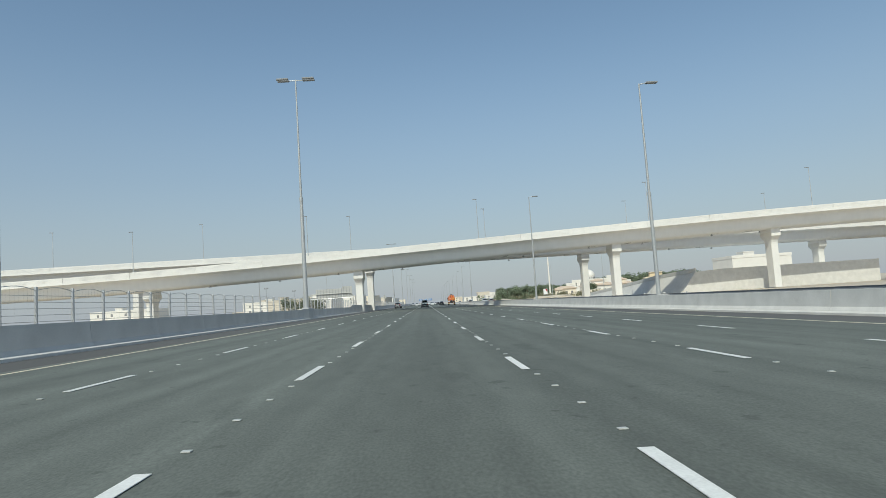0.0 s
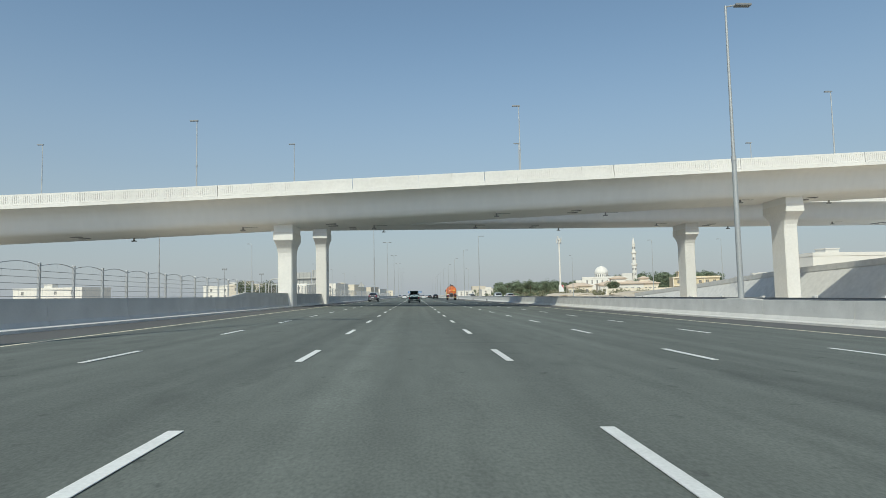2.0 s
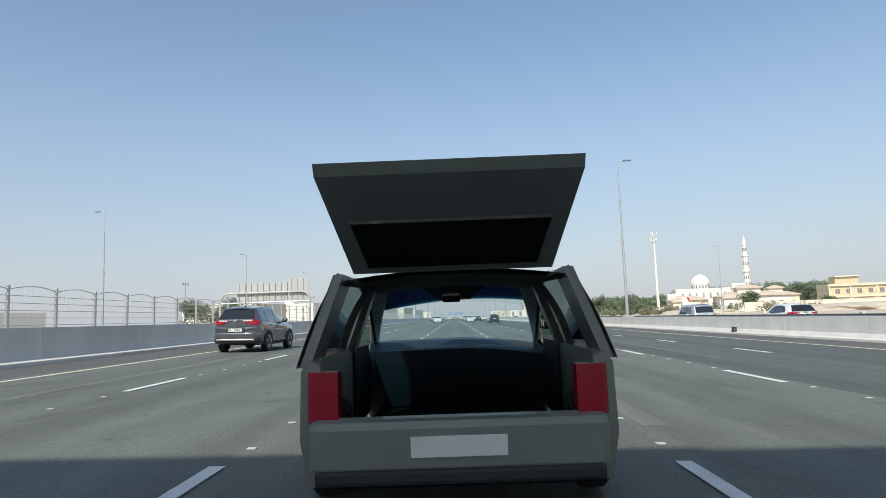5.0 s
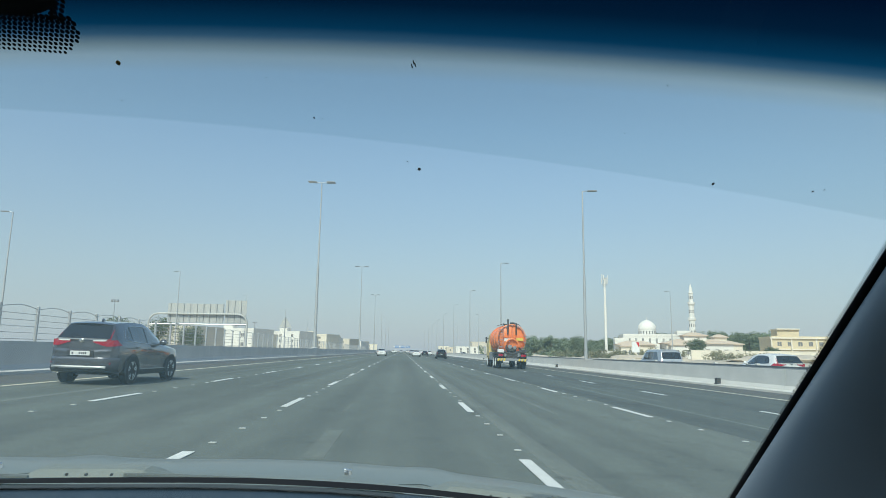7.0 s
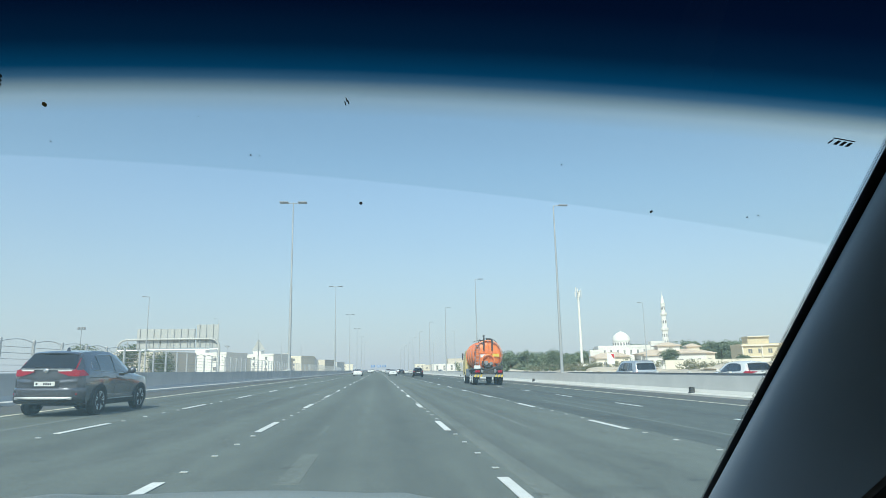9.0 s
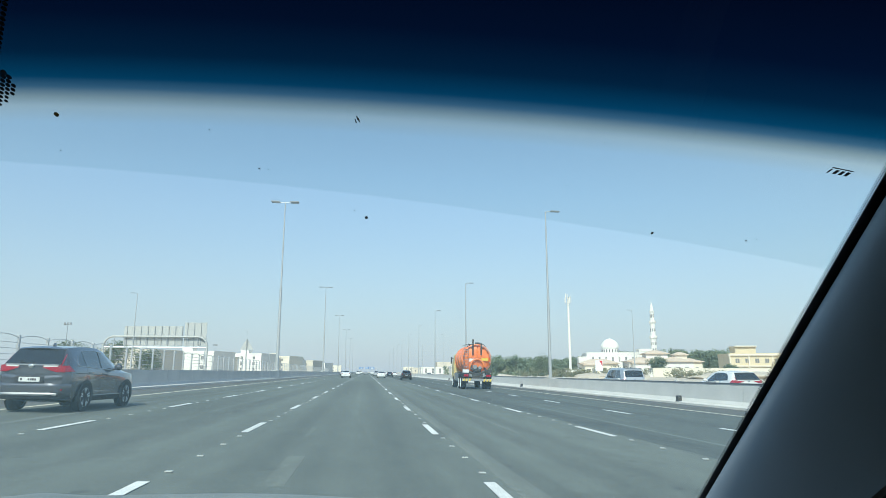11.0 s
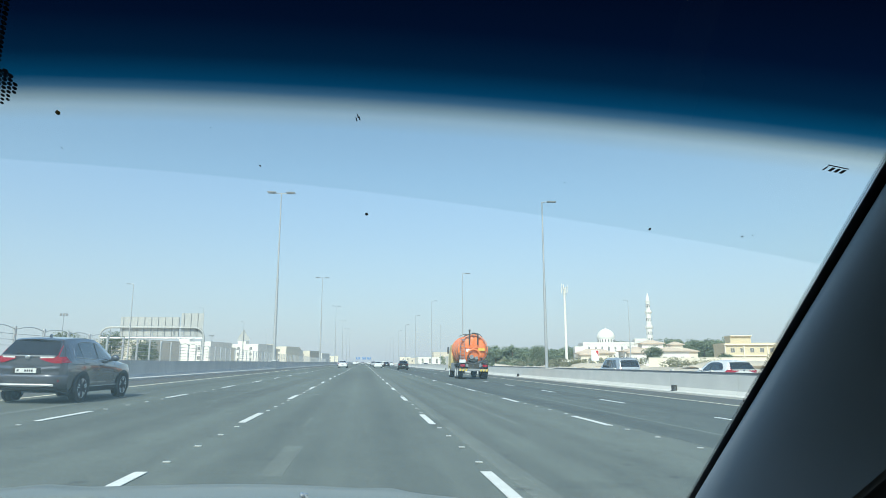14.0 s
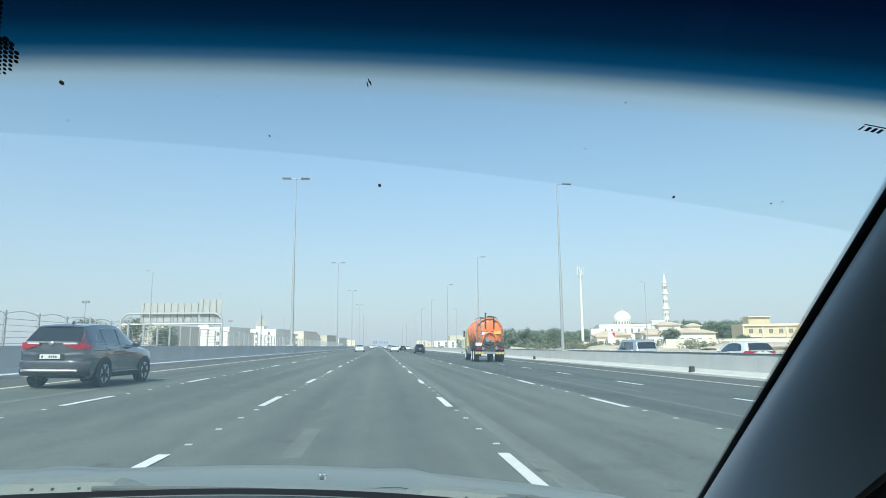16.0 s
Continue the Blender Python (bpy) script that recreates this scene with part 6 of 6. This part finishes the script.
# drain boxes on the right barrier and a warning triangle seen from behind on the left
for y in (30, 62, 118):
    bm = B()
    box(bm, -0.10, 0.10, -0.12, 0.12, 0.0, 0.30, 0.02)
    box(bm, -0.13, -0.09, -0.15, 0.15, -0.04, 0.05)
    o = part("drain_box", bm, TRUCK_DARK)
    o.matrix_basis = pose(RIGHT_X - 0.43, CAR_Y + y, gz(RIGHT_X) + 0.09)
    tagged(o, "small dark steel drain box at the barrier's foot", "drain", "drain boxes on the barrier")
t = thing("warning_sign", pose(-16.4, CAR_Y + 92, gz(-16.4)), "triangular road sign seen from its bare metal back", "road sign")
part("post", tube(B(), (0, 0, 0), (0, 0, 5.4), 0.05, 0.05, 8), STEEL_DULL, t)
bm = B()
loft(bm, [[(-0.95, q, 3.9), (0.95, q, 3.9), (0.0, q, 5.5)] for q in (0.08, 0.11)])
part("sign_plate", bm, SIGN_BACK, t, "bare metal back of a triangular plate")


# ------------------------------------------------------------------ the car that carries the view
EYE = Vector((0.36, 0.0, 1.172))                       # seat position in the car's own axes
own = thing("estate_car", pose(CAR_X, CAR_Y, CAR_Z), "silver-grey car with a tinted windscreen and its tailgate raised", "car")


def glass_z(x, y):
    """Height of the windscreen in the car's axes."""
    return EYE.z + 0.112 - 0.5 * (y - 0.425) - 0.126 * (x * x - 0.13)


def edge_x(y):
    """The windscreen's right edge (its left one mirrors it)."""
    return 0.36 + 0.22 + 0.27 * y


def on_glass(x, y, off=0.0):
    return (x, y - off * 0.45, glass_z(x, y) - off)


bm = B()
grid(bm, lambda y, s: on_glass(s * (edge_x(y) + 0.03), y), steps(-0.02, 1.22, 26), steps(-1, 1, 24))
ws = part("windscreen", bm, WINDSCREEN, own, "clear windscreen with a dark blue shade band at the top", smooth=True)
ws.visible_shadow = False

# printed black border with its rows of dots, on both sides and round the mirror mount
for s in (-1, 1):
    bm = B()
    grid(bm, lambda y, q: on_glass(s * (edge_x(y) + 0.0005 + 0.054 * q), y, 0.004), steps(-0.02, 1.22, 26), (0, 0.5, 1))
    part("frit_border", bm, FRIT, own, "black printed glass border")
    hp = Heap()
    y = 0.0
    while y < 1.2:
        for row, (d, r) in enumerate(((-0.0005, 0.0009), (-0.0019, 0.0006))):
            yy = y + (0.0016 if row % 2 else 0)
            c = on_glass(s * (edge_x(yy) + d), yy, 0.004)
            hp.disc(c, (r, 0, 0), (0, r * 1.25, -r * 0.62), 6)
        y += 0.0025
    hp.part("frit_dots", FRIT, own, kind="stuff")
bm = B()


def mount(u, v):
    half = 0.157 + 0.19 * u
    yb = 0.338 - 0.006 * (max(0.0, abs(v) - 0.85) / 0.15) ** 2
    return on_glass(v * half, yb - u * 0.32, 0.006)


grid(bm, mount, steps(0, 1, 10), steps(-1, 1, 40))
part("mirror_mount_frit", bm, FRIT, own, "black printed area round the mirror mount")
hp = Heap()
for r in range(9):
    for i in range(116):
        x = -0.165 + 0.330 * (i + 0.5 * (r % 2)) / 115.5
        rr = 0.00152 - 0.00008 * r
        edge = max(0.0, abs(x) - 0.141)
        if edge > 0.0 and (edge / 0.026) ** 2 + (r / 9.0) ** 2 > 1.0:
            continue
        hp.disc(on_glass(x, 0.3372 + 0.0026 * r, 0.006), (rr, 0, 0), (0, rr * 1.1, -rr * 0.55), 8)
for r in range(3):
    for i in range(76):
        y = 0.344 - 0.0026 * i
        rr = 0.00152 - 0.00010 * r
        hp.disc(on_glass(0.1570 + 0.0026 * r + (0.338 - y) * 0.594, y - 0.006 - 0.0013 * (r % 2), 0.006), (rr, 0, 0), (0, rr * 1.1, -rr * 0.55), 8)
hp.part("mount_dots", FRIT, own, kind="stuff")
bm = B()
box(bm, -0.11, 0.06, 0.10, 0.20, EYE.z + 0.13, EYE.z + 0.21, 0.02)
part("mirror_housing", bm, DASH_DARK, own, "black mirror housing")

# splashes and small printed marks on the glass
SPOTS = [(0.000, 0.425, 0.0034, 0), (-0.0085, 0.4195, 0.0012, 0), (0.198, 0.401, 0.0032, 0), (-0.069, 0.392, 0.0018, 0), (-0.0635, 0.392, 0.0012, 0), (-0.182, 0.3655, 0.0042, 1),
         (0.262, 0.393, 0.0022, 0), (0.268, 0.390, 0.0014, 0), (-0.19, 0.392, 0.0012, 0), (0.128, 0.373, 0.0012, 0), (0.141, 0.337, 0.0012, 0), (-0.095, 0.366, 0.0010, 0), (-0.06, 0.377, 0.0009, 0), (0.05, 0.46, 0.0011, 0), (-0.03, 0.45, 0.0009, 0)]
for x, y, r, amber in SPOTS:
    bm = B()
    bmesh.ops.create_icosphere(bm, subdivisions=2, radius=r * 0.33)
    for v in bm.verts:
        k = 1 + 0.5 * noise.noise(v.co * 500 + Vector((x * 90, y * 90, 0)))
        v.co = Vector((v.co.x * k, v.co.y * k * 1.1 - v.co.z * 0.1, v.co.z * 0.15 - v.co.y * k * 0.55))
    o = part("glass_splash", bm, SPECK_AMBER if amber else SPECK, own, "dried insect splash")
    o.matrix_basis = Matrix.Translation(on_glass(x + EYE.x, y, 0.002))
hp = Heap()
for i, (w, l) in enumerate(((0.0006, 0.0030), (0.0011, 0.0030), (0.0011, 0.0030), (0.0011, 0.0030))):
    x = EYE.x + 0.277 + i * 0.0036
    a, b, c, d = (on_glass(x, 0.3254, 0.003), on_glass(x + w * 2, 0.3254, 0.003), on_glass(x + w * 2 - 0.0012, 0.3254 + l, 0.003), on_glass(x - 0.0012, 0.3254 + l, 0.003))
    hp.quad(a, b, c, d)
hp.quad(on_glass(EYE.x + 0.277, 0.3240, 0.003), on_glass(EYE.x + 0.2905, 0.3240, 0.003), on_glass(EYE.x + 0.2905, 0.3247, 0.003), on_glass(EYE.x + 0.277, 0.3247, 0.003))
hp.part("glass_marking", FRIT, own, "small printed bars on the glass")
hp = Heap()
for k, (dx, dy) in enumerate(((0, 0), (0.0016, 0.003), (-0.0014, 0.005))):
    x, y = EYE.x - 0.007 + dx * 0.6, 0.343 + dy * 0.5
    hp.quad(on_glass(x, y, 0.003), on_glass(x + 0.0007, y, 0.003), on_glass(x + 0.0013, y + 0.0026, 0.003), on_glass(x + 0.0006, y + 0.0026, 0.003))
hp.part("glass_marking", COWL, own, "small printed bars on the glass")


# front pillars: a padded trim from the glass edge back to the door seal
def pillar_side(s):
    def inner(y):
        return Vector((s * (edge_x(y) + 0.0055), y - 0.003, glass_z(edge_x(y) + 0.0055, y) - 0.0075))

    def outer(y):
        qy = 0.2 + 0.58 * (y - 0.3)
        return Vector((s * (0.36 + 0.423 + 0.02 * (y - 0.3)), qy, EYE.z + 0.125 - 0.72 * (qy - 0.2)))

    def fn(y, q):
        a, c = inner(y), outer(y)
        b = a * 0.62 + c * 0.38 + Vector((-s * 0.088, -0.055, 0.018))
        return tuple(a * (1 - q) ** 2 + b * 2 * q * (1 - q) + c * q * q)
    part("pillar_trim", grid(B(), fn, steps(-0.06, 1.22, 26), steps(0, 1, 12)), TRIM, own, "padded grey pillar trim", smooth=True)
    for d0, d1, stuff, lab in ((0.0, 0.006, HEADLINER, "dull grey piping along the trim"), (0.007, 0.017, SEAL, "black rubber door seal"), (0.018, 0.026, SEAL, "black rubber door seal")):
        def seal(y, q, d0=d0, d1=d1):
            c = outer(y)
            a = 3.14159 * q
            m = d0 + (d1 - d0) * (0.5 - 0.5 * math.cos(a))
            return (c.x + s * m, c.y - m * 0.9 + 0.004, c.z - m * 0.35 + 0.006 * math.sin(a))
        part("door_seal", grid(B(), seal, steps(-0.06, 1.22, 20), steps(0, 1, 6)), stuff, own, lab, smooth=True)
    # outer skin of the pillar
    def skin(y, q):
        a = Vector(on_glass(s * (edge_x(y) + 0.03), y)) + Vector((0, 0, 0.004))
        c = outer(y) + Vector((s * 0.028, -0.02, 0.0))
        b = (a + c) / 2 + Vector((s * 0.05, 0.03, 0.03))
        return tuple(a * (1 - q) ** 2 + b * 2 * q * (1 - q) + c * q * q)
    part("pillar_skin", grid(B(), skin, steps(-0.06, 1.22, 20), steps(0, 1, 6)), OWN_PAINT, own, smooth=True)


pillar_side(1)
pillar_side(-1)


def sag(x):
    """Sideways fall of bonnet and cowl, flatter on the driver's side."""
    return (x + 0.08) ** 2 * (1.0 if x > -0.08 else -0.1) - 0.6 * max(0.0, x - 0.45) ** 2


# dashboard
def dash_z(x, y):
    return EYE.z - 0.238 - 0.118 * x * x * (1.0 if x > 0 else 0.15) + 0.012 * math.sin(max(0, min(1, (1.15 - y) / 0.5)) * 3.14159) - 0.16 * max(0.0, 0.72 - y) ** 1.2 * 3


bm = B()
grid(bm, lambda x, y: (x, y, dash_z(x, y)), steps(-0.86, 0.86, 36), steps(0.5, 1.10, 16))
dash = part("dashboard", bm, DASH, own, "dark blue-grey moulded dashboard top", smooth=True)
bm = B()
grid(bm, lambda x, q: (x, 0.5 + 0.14 * q * q, dash_z(x, 0.5) - 0.55 * q), steps(-0.86, 0.86, 12), steps(0, 1, 6))
part("dash_front", bm, DASH, dash, smooth=True)
bm = B()
grid(bm, lambda x, y: (x, y, dash_z(x, 1.10) + 0.003 + (y - 1.10) * 0.02), steps(-0.88, 0.88, 30), steps(1.094, 1.135, 3))
part("dash_edge", bm, DASH_DARK, dash, "black strip along the foot of the glass")
bm = B()
grid(bm, lambda x, y: (x, y - 0.02 * (x / 0.8) ** 2, dash_z(x, y) + 0.004), steps(-0.80, 0.345, 24), steps(1.035, 1.068, 2))
part("defroster_slot", bm, DASH_SLOT, dash, "long dark defroster slot")
bm = B()
grid(bm, lambda x, y: (x + 0.03 * (y - 0.8), y, dash_z(x, y) + 0.003), steps(0.565, 0.84, 10), steps(0.62, 0.985, 8))
part("corner_cover", bm, DASH_SLOT, dash, "dark grey corner cover")


# bonnet, cowl, wipers
def bonnet_z(x, y):
    zc = EYE.z - 0.283 - 0.104 * sag(x)
    zc += 0.008 * math.exp(-((abs(x) - 0.40 - 0.1 * (y - 1.4)) / 0.05) ** 2)
    return zc - 0.30 * max(0, y - 1.5) ** 2 - 1.1 * max(0, 1.5 - y) ** 2 - 0.02 * max(0, y - 2.1) * 10 * max(0, y - 2.1)


bm = B()
grid(bm, lambda x, y: (x * (1 - 0.06 * max(0, y - 1.6)), y, bonnet_z(x, y)), steps(-1.0, 1.0, 40), [1.442, 1.45, 1.46, 1.475, 1.49] + steps(1.51, 2.35, 18))
part("bonnet", bm, OWN_PAINT, own, "silver-grey bonnet", smooth=True)
# rear slope of the bonnet, split off so its shade can be coloured in
bm = B()
grid(bm, lambda x, y: (x, y, bonnet_z(x, y) - 0.002), steps(-1.0, 1.0, 40), steps(1.33, 1.444, 6))
part("bonnet_shaded_edge", bm, BONNET_SHADE, own, "rear slope of the bonnet, its shade painted in darker grey", smooth=True)
bm = B()
grid(bm, lambda x, y: (x, y, EYE.z - 0.249 - 0.10 * (y - 1.17) - 0.104 * sag(x)), steps(-0.98, 0.98, 34), steps(1.17, 1.36, 5))
cowl = part("cowl", bm, COWL, own, "grey plastic cowl below the windscreen", smooth=True)
for x in (-0.53, 0.233):
    bm = B()
    tube(bm, (0, 0, -0.02), (0, 0, 0.003), 0.013, 0.010, 10)
    ball(bm, (-0.004, 0, 0.005), 0.006, 1, 1, 0.8, 2)
    ball(bm, (0.006, -0.003, 0.005), 0.005, 1, 1, 0.8, 2)
    o = part("washer_nozzle", bm, CHROME, own, "small washer nozzle", smooth=True)
    o.matrix_basis = pose(x, 1.5, bonnet_z(x, 1.5) + 0.004)


def wiper(px, pz, tip, y0, back):
    w = B()
    a = Vector((px, 1.265, pz))
    tube(w, a + Vector((0, 0, -0.03)), a + Vector((0, 0, 0.004)), 0.016, 0.013, 12)
    loft(w, [[(px + q * 0.03 * d, 1.265 + 0.006 * q, pz + 0.006 + e) for q, e in ((-1, -0.006), (1, -0.006), (1, 0.008), (-1, 0.008))] for d in (1,)] + [[(px + back + q * 0.02, 1.25 + 0.01 * q, pz + 0.004 + e) for q, e in ((-1, -0.005), (1, -0.005), (1, 0.006), (-1, 0.006))]])
    root = part("wiper_arm", w, WIPER, own, "dark grey wiper arm")
    b = B()
    p0, p1 = Vector((px + back, 1.235, pz + 0.012)), Vector((tip, y0, EYE.z - 0.247 - 0.104 * sag(tip)))
    for k in range(8):
        s0, s1 = k / 8, (k + 1) / 8
        q0, q1 = p0.lerp(p1, s0), p0.lerp(p1, s1)
        bow = lambda s: Vector((0, 0, 0.005 * math.sin(3.14159 * s)))
        tube(b, q0 + bow(s0), q1 + bow(s1), 0.0042, 0.0042, 6)
    tube(b, p0 + Vector((0, -0.015, -0.008)), p1 + Vector((0, -0.015, -0.008)), 0.0042, 0.0042, 5)
    part("wiper_blade", b, WIPER, root, "thin black wiper blade")
    c = B()
    ball(c, (px, 1.262, pz + 0.012), 0.007, 1, 1, 0.7, 2)
    part("pivot_cap", c, PLATE, root, "pale pivot cap")


wiper(-0.25, EYE.z - 0.258, 0.36, 1.20, 0.10)
wiper(-0.22, EYE.z - 0.262, -0.80, 1.20, -0.10)
wiper(0.562, EYE.z - 0.298, 0.92, 1.235, 0.08)


def linkage_cover(xc, half):
    """Moulded cover over a wiper pivot, with three small holes."""
    z0 = lambda x: EYE.z - 0.262 - 0.104 * sag(x)
    bm = B()
    rings = []
    for q in steps(-1, 1, 16):
        x = xc + half * q
        h = 0.025 * min(1.0, (1 - abs(q)) / 0.28) + 0.001
        rings.append([(x, 1.225, z0(x) - 0.02), (x, 1.232, z0(x) + h * 0.35), (x, 1.252, z0(x) + h * 0.9), (x, 1.29, z0(x) + h), (x, 1.33, z0(x) + h * 0.6), (x, 1.345, z0(x) - 0.02)])
    loft(bm, rings)
    cover = part("cowl_cover", bm, COWL, cowl, "raised pale grey cover over the wiper linkage")
    for d in (-0.035, 0.0, 0.045):
        bm = B()
        tube(bm, (xc + d, 1.256, z0(xc + d) + 0.013), (xc + d, 1.2385, z0(xc + d) + 0.0155), 0.0028, 0.0028, 10)
        part("cover_hole", bm, SEAL, cover)


linkage_cover(-0.22, 0.13)
linkage_cover(0.56, 0.15)

# body shell behind the view: sides, floor, roof, rear opening with the tailgate raised
for s in (-1, 1):
    bm = B()
    loft(bm, [[(s * w, y, 0.24), (s * (w + 0.05), y, 0.5), (s * (w + 0.04), y, zt - 0.06), (s * w, y, zt), (s * (w - 0.07), y, zt - 0.02), (s * (w - 0.07), y, 0.26)] for y, w, zt in ((-2.15, 0.84, 0.94), (-1.9, 0.88, 0.96), (-0.8, 0.92, 0.95), (0.5, 0.94, 0.90), (1.1, 0.95, 0.80), (1.5, 0.95, 0.77), (1.9, 0.92, 0.74), (2.35, 0.82, 0.66))])
    part("side_panel", bm, OWN_PAINT, own, smooth=True)
    bm = B()
    for y0, y1 in ((-0.55, -0.38), (-2.1, -1.75)):
        loft(bm, [[(s * 0.90, y0, 0.9), (s * 0.90, y1, 0.9), (s * 0.84, y1, 0.9), (s * 0.84, y0, 0.9)], [(s * 0.72, y0 + 0.12, 1.44), (s * 0.72, y1 + 0.12, 1.44), (s * 0.66, y1 + 0.12, 1.44), (s * 0.66, y0 + 0.12, 1.44)]])
    part("roof_pillar", bm, OWN_PAINT, own)
    bm = B()
    loft(bm, [[(s * x, y, 0.60), (s * x, y, 0.88), (s * x, y + 0.12, 0.88), (s * x, y + 0.12, 0.60)] for x, y in ((0.66, -2.215), (0.76, -2.205), (0.83, -2.17), (0.875, -2.09))])
    part("tail_lamp", bm, TAIL_RED, own, "red tail lamp", smooth=True)
    for y in (-1.35, 1.45):
        wheel(own, s * 0.86, y, 0.32, 0.21, s)
def tinted_pane():
    """Green-tinted side glass."""
    m = bpy.data.materials.new("side_glass")
    m.use_nodes = True
    nt = m.node_tree
    nt.nodes.remove(nt.nodes["Principled BSDF"])
    tr, gl, ms = nt.nodes.new("ShaderNodeBsdfTransparent"), nt.nodes.new("ShaderNodeBsdfGlossy"), nt.nodes.new("ShaderNodeMixShader")
    tr.inputs[0].default_value = (0.30, 0.37, 0.35, 1)
    gl.inputs["Roughness"].default_value = 0.03
    ms.inputs[0].default_value = 0.04
    nt.links.new(tr.outputs[0], ms.inputs[1])
    nt.links.new(gl.outputs[0], ms.inputs[2])
    nt.links.new(ms.outputs[0], nt.nodes["Material Output"].inputs[0])
    return m


SIDE_GLASS = tinted_pane()


def side_pane(s, ends, off):
    """A strip between beltline and roof edge; ends are (y at the foot, y at the head) of both borders."""
    (f0, h0), (f1, h1) = ends

    def fn(u, q):
        y = (f0 + (f1 - f0) * u) * (1 - q) + (h0 + (h1 - h0) * u) * q
        return (s * (0.905 - 0.215 * q + 0.02 * math.sin(3.14159 * q) + off), y, 0.90 + 0.55 * q)
    return grid(B(), fn, steps(0, 1, 8), steps(0, 1, 6))


for s in (-1, 1):
    part("front_side_window", side_pane(s, ((-0.45, -0.33), (0.95, 0.02)), 0.0), SIDE_GLASS, own, "green-tinted side window", smooth=True)
    # opaque rear panes and quarters, unseen, added to darken the pillar trim
    part("rear_light_block", side_pane(s, ((-1.85, -1.70), (-0.50, -0.38)), 0.0), CAR_GLASS, own, "unseen opaque rear pane that keeps light off the pillar trim", smooth=True)
    bm = side_pane(s, ((-2.14, -1.98), (-1.80, -1.66)), 0.006)
    part("rear_quarter", bm, OWN_PAINT, own, smooth=True)
    bm = B()
    grid(bm, lambda y, q: (s * (0.845 - 0.012 * math.sin(3.14159 * q)), y, 0.30 + 0.63 * q), steps(-0.5, 0.40, 6), steps(0, 1, 5))
    part("door_lining", bm, DASH_DARK, own, "dark door lining", smooth=True)
    bm = B()
    path_tube(bm, [(s * 0.70, -1.95, 1.40), (s * 0.695, -0.9, 1.455), (s * 0.69, 0.0, 1.45)], 0.03, 8)
    part("roof_rail", bm, OWN_PAINT, own, smooth=True)
bm = B()
grid(bm, lambda y, x: (x, y, 1.475 - 0.05 * (x / 0.66) ** 2 - 0.03 * max(0, -1.2 - y)), steps(-1.95, -0.02, 14), steps(-0.68, 0.68, 12))
part("roof", bm, OWN_PAINT, own, smooth=True)
bm = B()
grid(bm, lambda y, x: (x, y, 1.445 - 0.05 * (x / 0.66) ** 2 - 0.03 * max(0, -1.2 - y)), steps(-1.93, 0.02, 12), steps(-0.67, 0.67, 12))
part("headliner", bm, HEADLINER, own, "pale grey cloth headliner", smooth=True)
bm = B()
box(bm, -0.78, 0.78, -2.1, 1.0, 0.22, 0.28)
part("floor_pan", bm, DASH_DARK, own)
bm = B()
box(bm, -0.82, 0.82, -2.28, -2.08, 0.32, 0.62, 0.05)
part("rear_bumper", bm, OWN_PAINT, own)
bm = B()
box(bm, -0.26, 0.26, -2.292, -2.281, 0.42, 0.53, 0.003)
part("number_plate", bm, PLATE, own, "plain white plate")
bm = B()
box(bm, -0.78, 0.78, -2.30, -2.10, 0.28, 0.36, 0.02)
part("bumper_lip", bm, CLADDING, own)
bm = B()
loft(bm, [[(-0.6, -1.95, 1.44), (0.6, -1.95, 1.44), (0.6, -1.95, 1.48), (-0.6, -1.95, 1.48)], [(-0.66, -2.75, 1.86), (0.66, -2.75, 1.86), (0.66, -2.78, 1.92), (-0.66, -2.78, 1.92)]])
tg = part("tailgate", bm, OWN_PAINT, own, "raised tailgate")
bm = B()
loft(bm, [[(-0.5, -2.02, 1.468), (0.5, -2.02, 1.468), (0.5, -2.02, 1.528), (-0.5, -2.02, 1.528)], [(-0.54, -2.42, 1.672), (0.54, -2.42, 1.672), (0.54, -2.43, 1.742), (-0.54, -2.43, 1.742)]])
part("tailgate_window", bm, CAR_GLASS, tg, "dark tailgate window")
bm = B()
loft(bm, [[(-0.90, y, 0.26), (0.90, y, 0.26), (0.86, y, zt), (-0.86, y, zt)] for y, zt in ((1.25, 0.6), (2.3, 0.6), (2.45, 0.5))])
part("front_bumper", bm, OWN_PAINT, own)
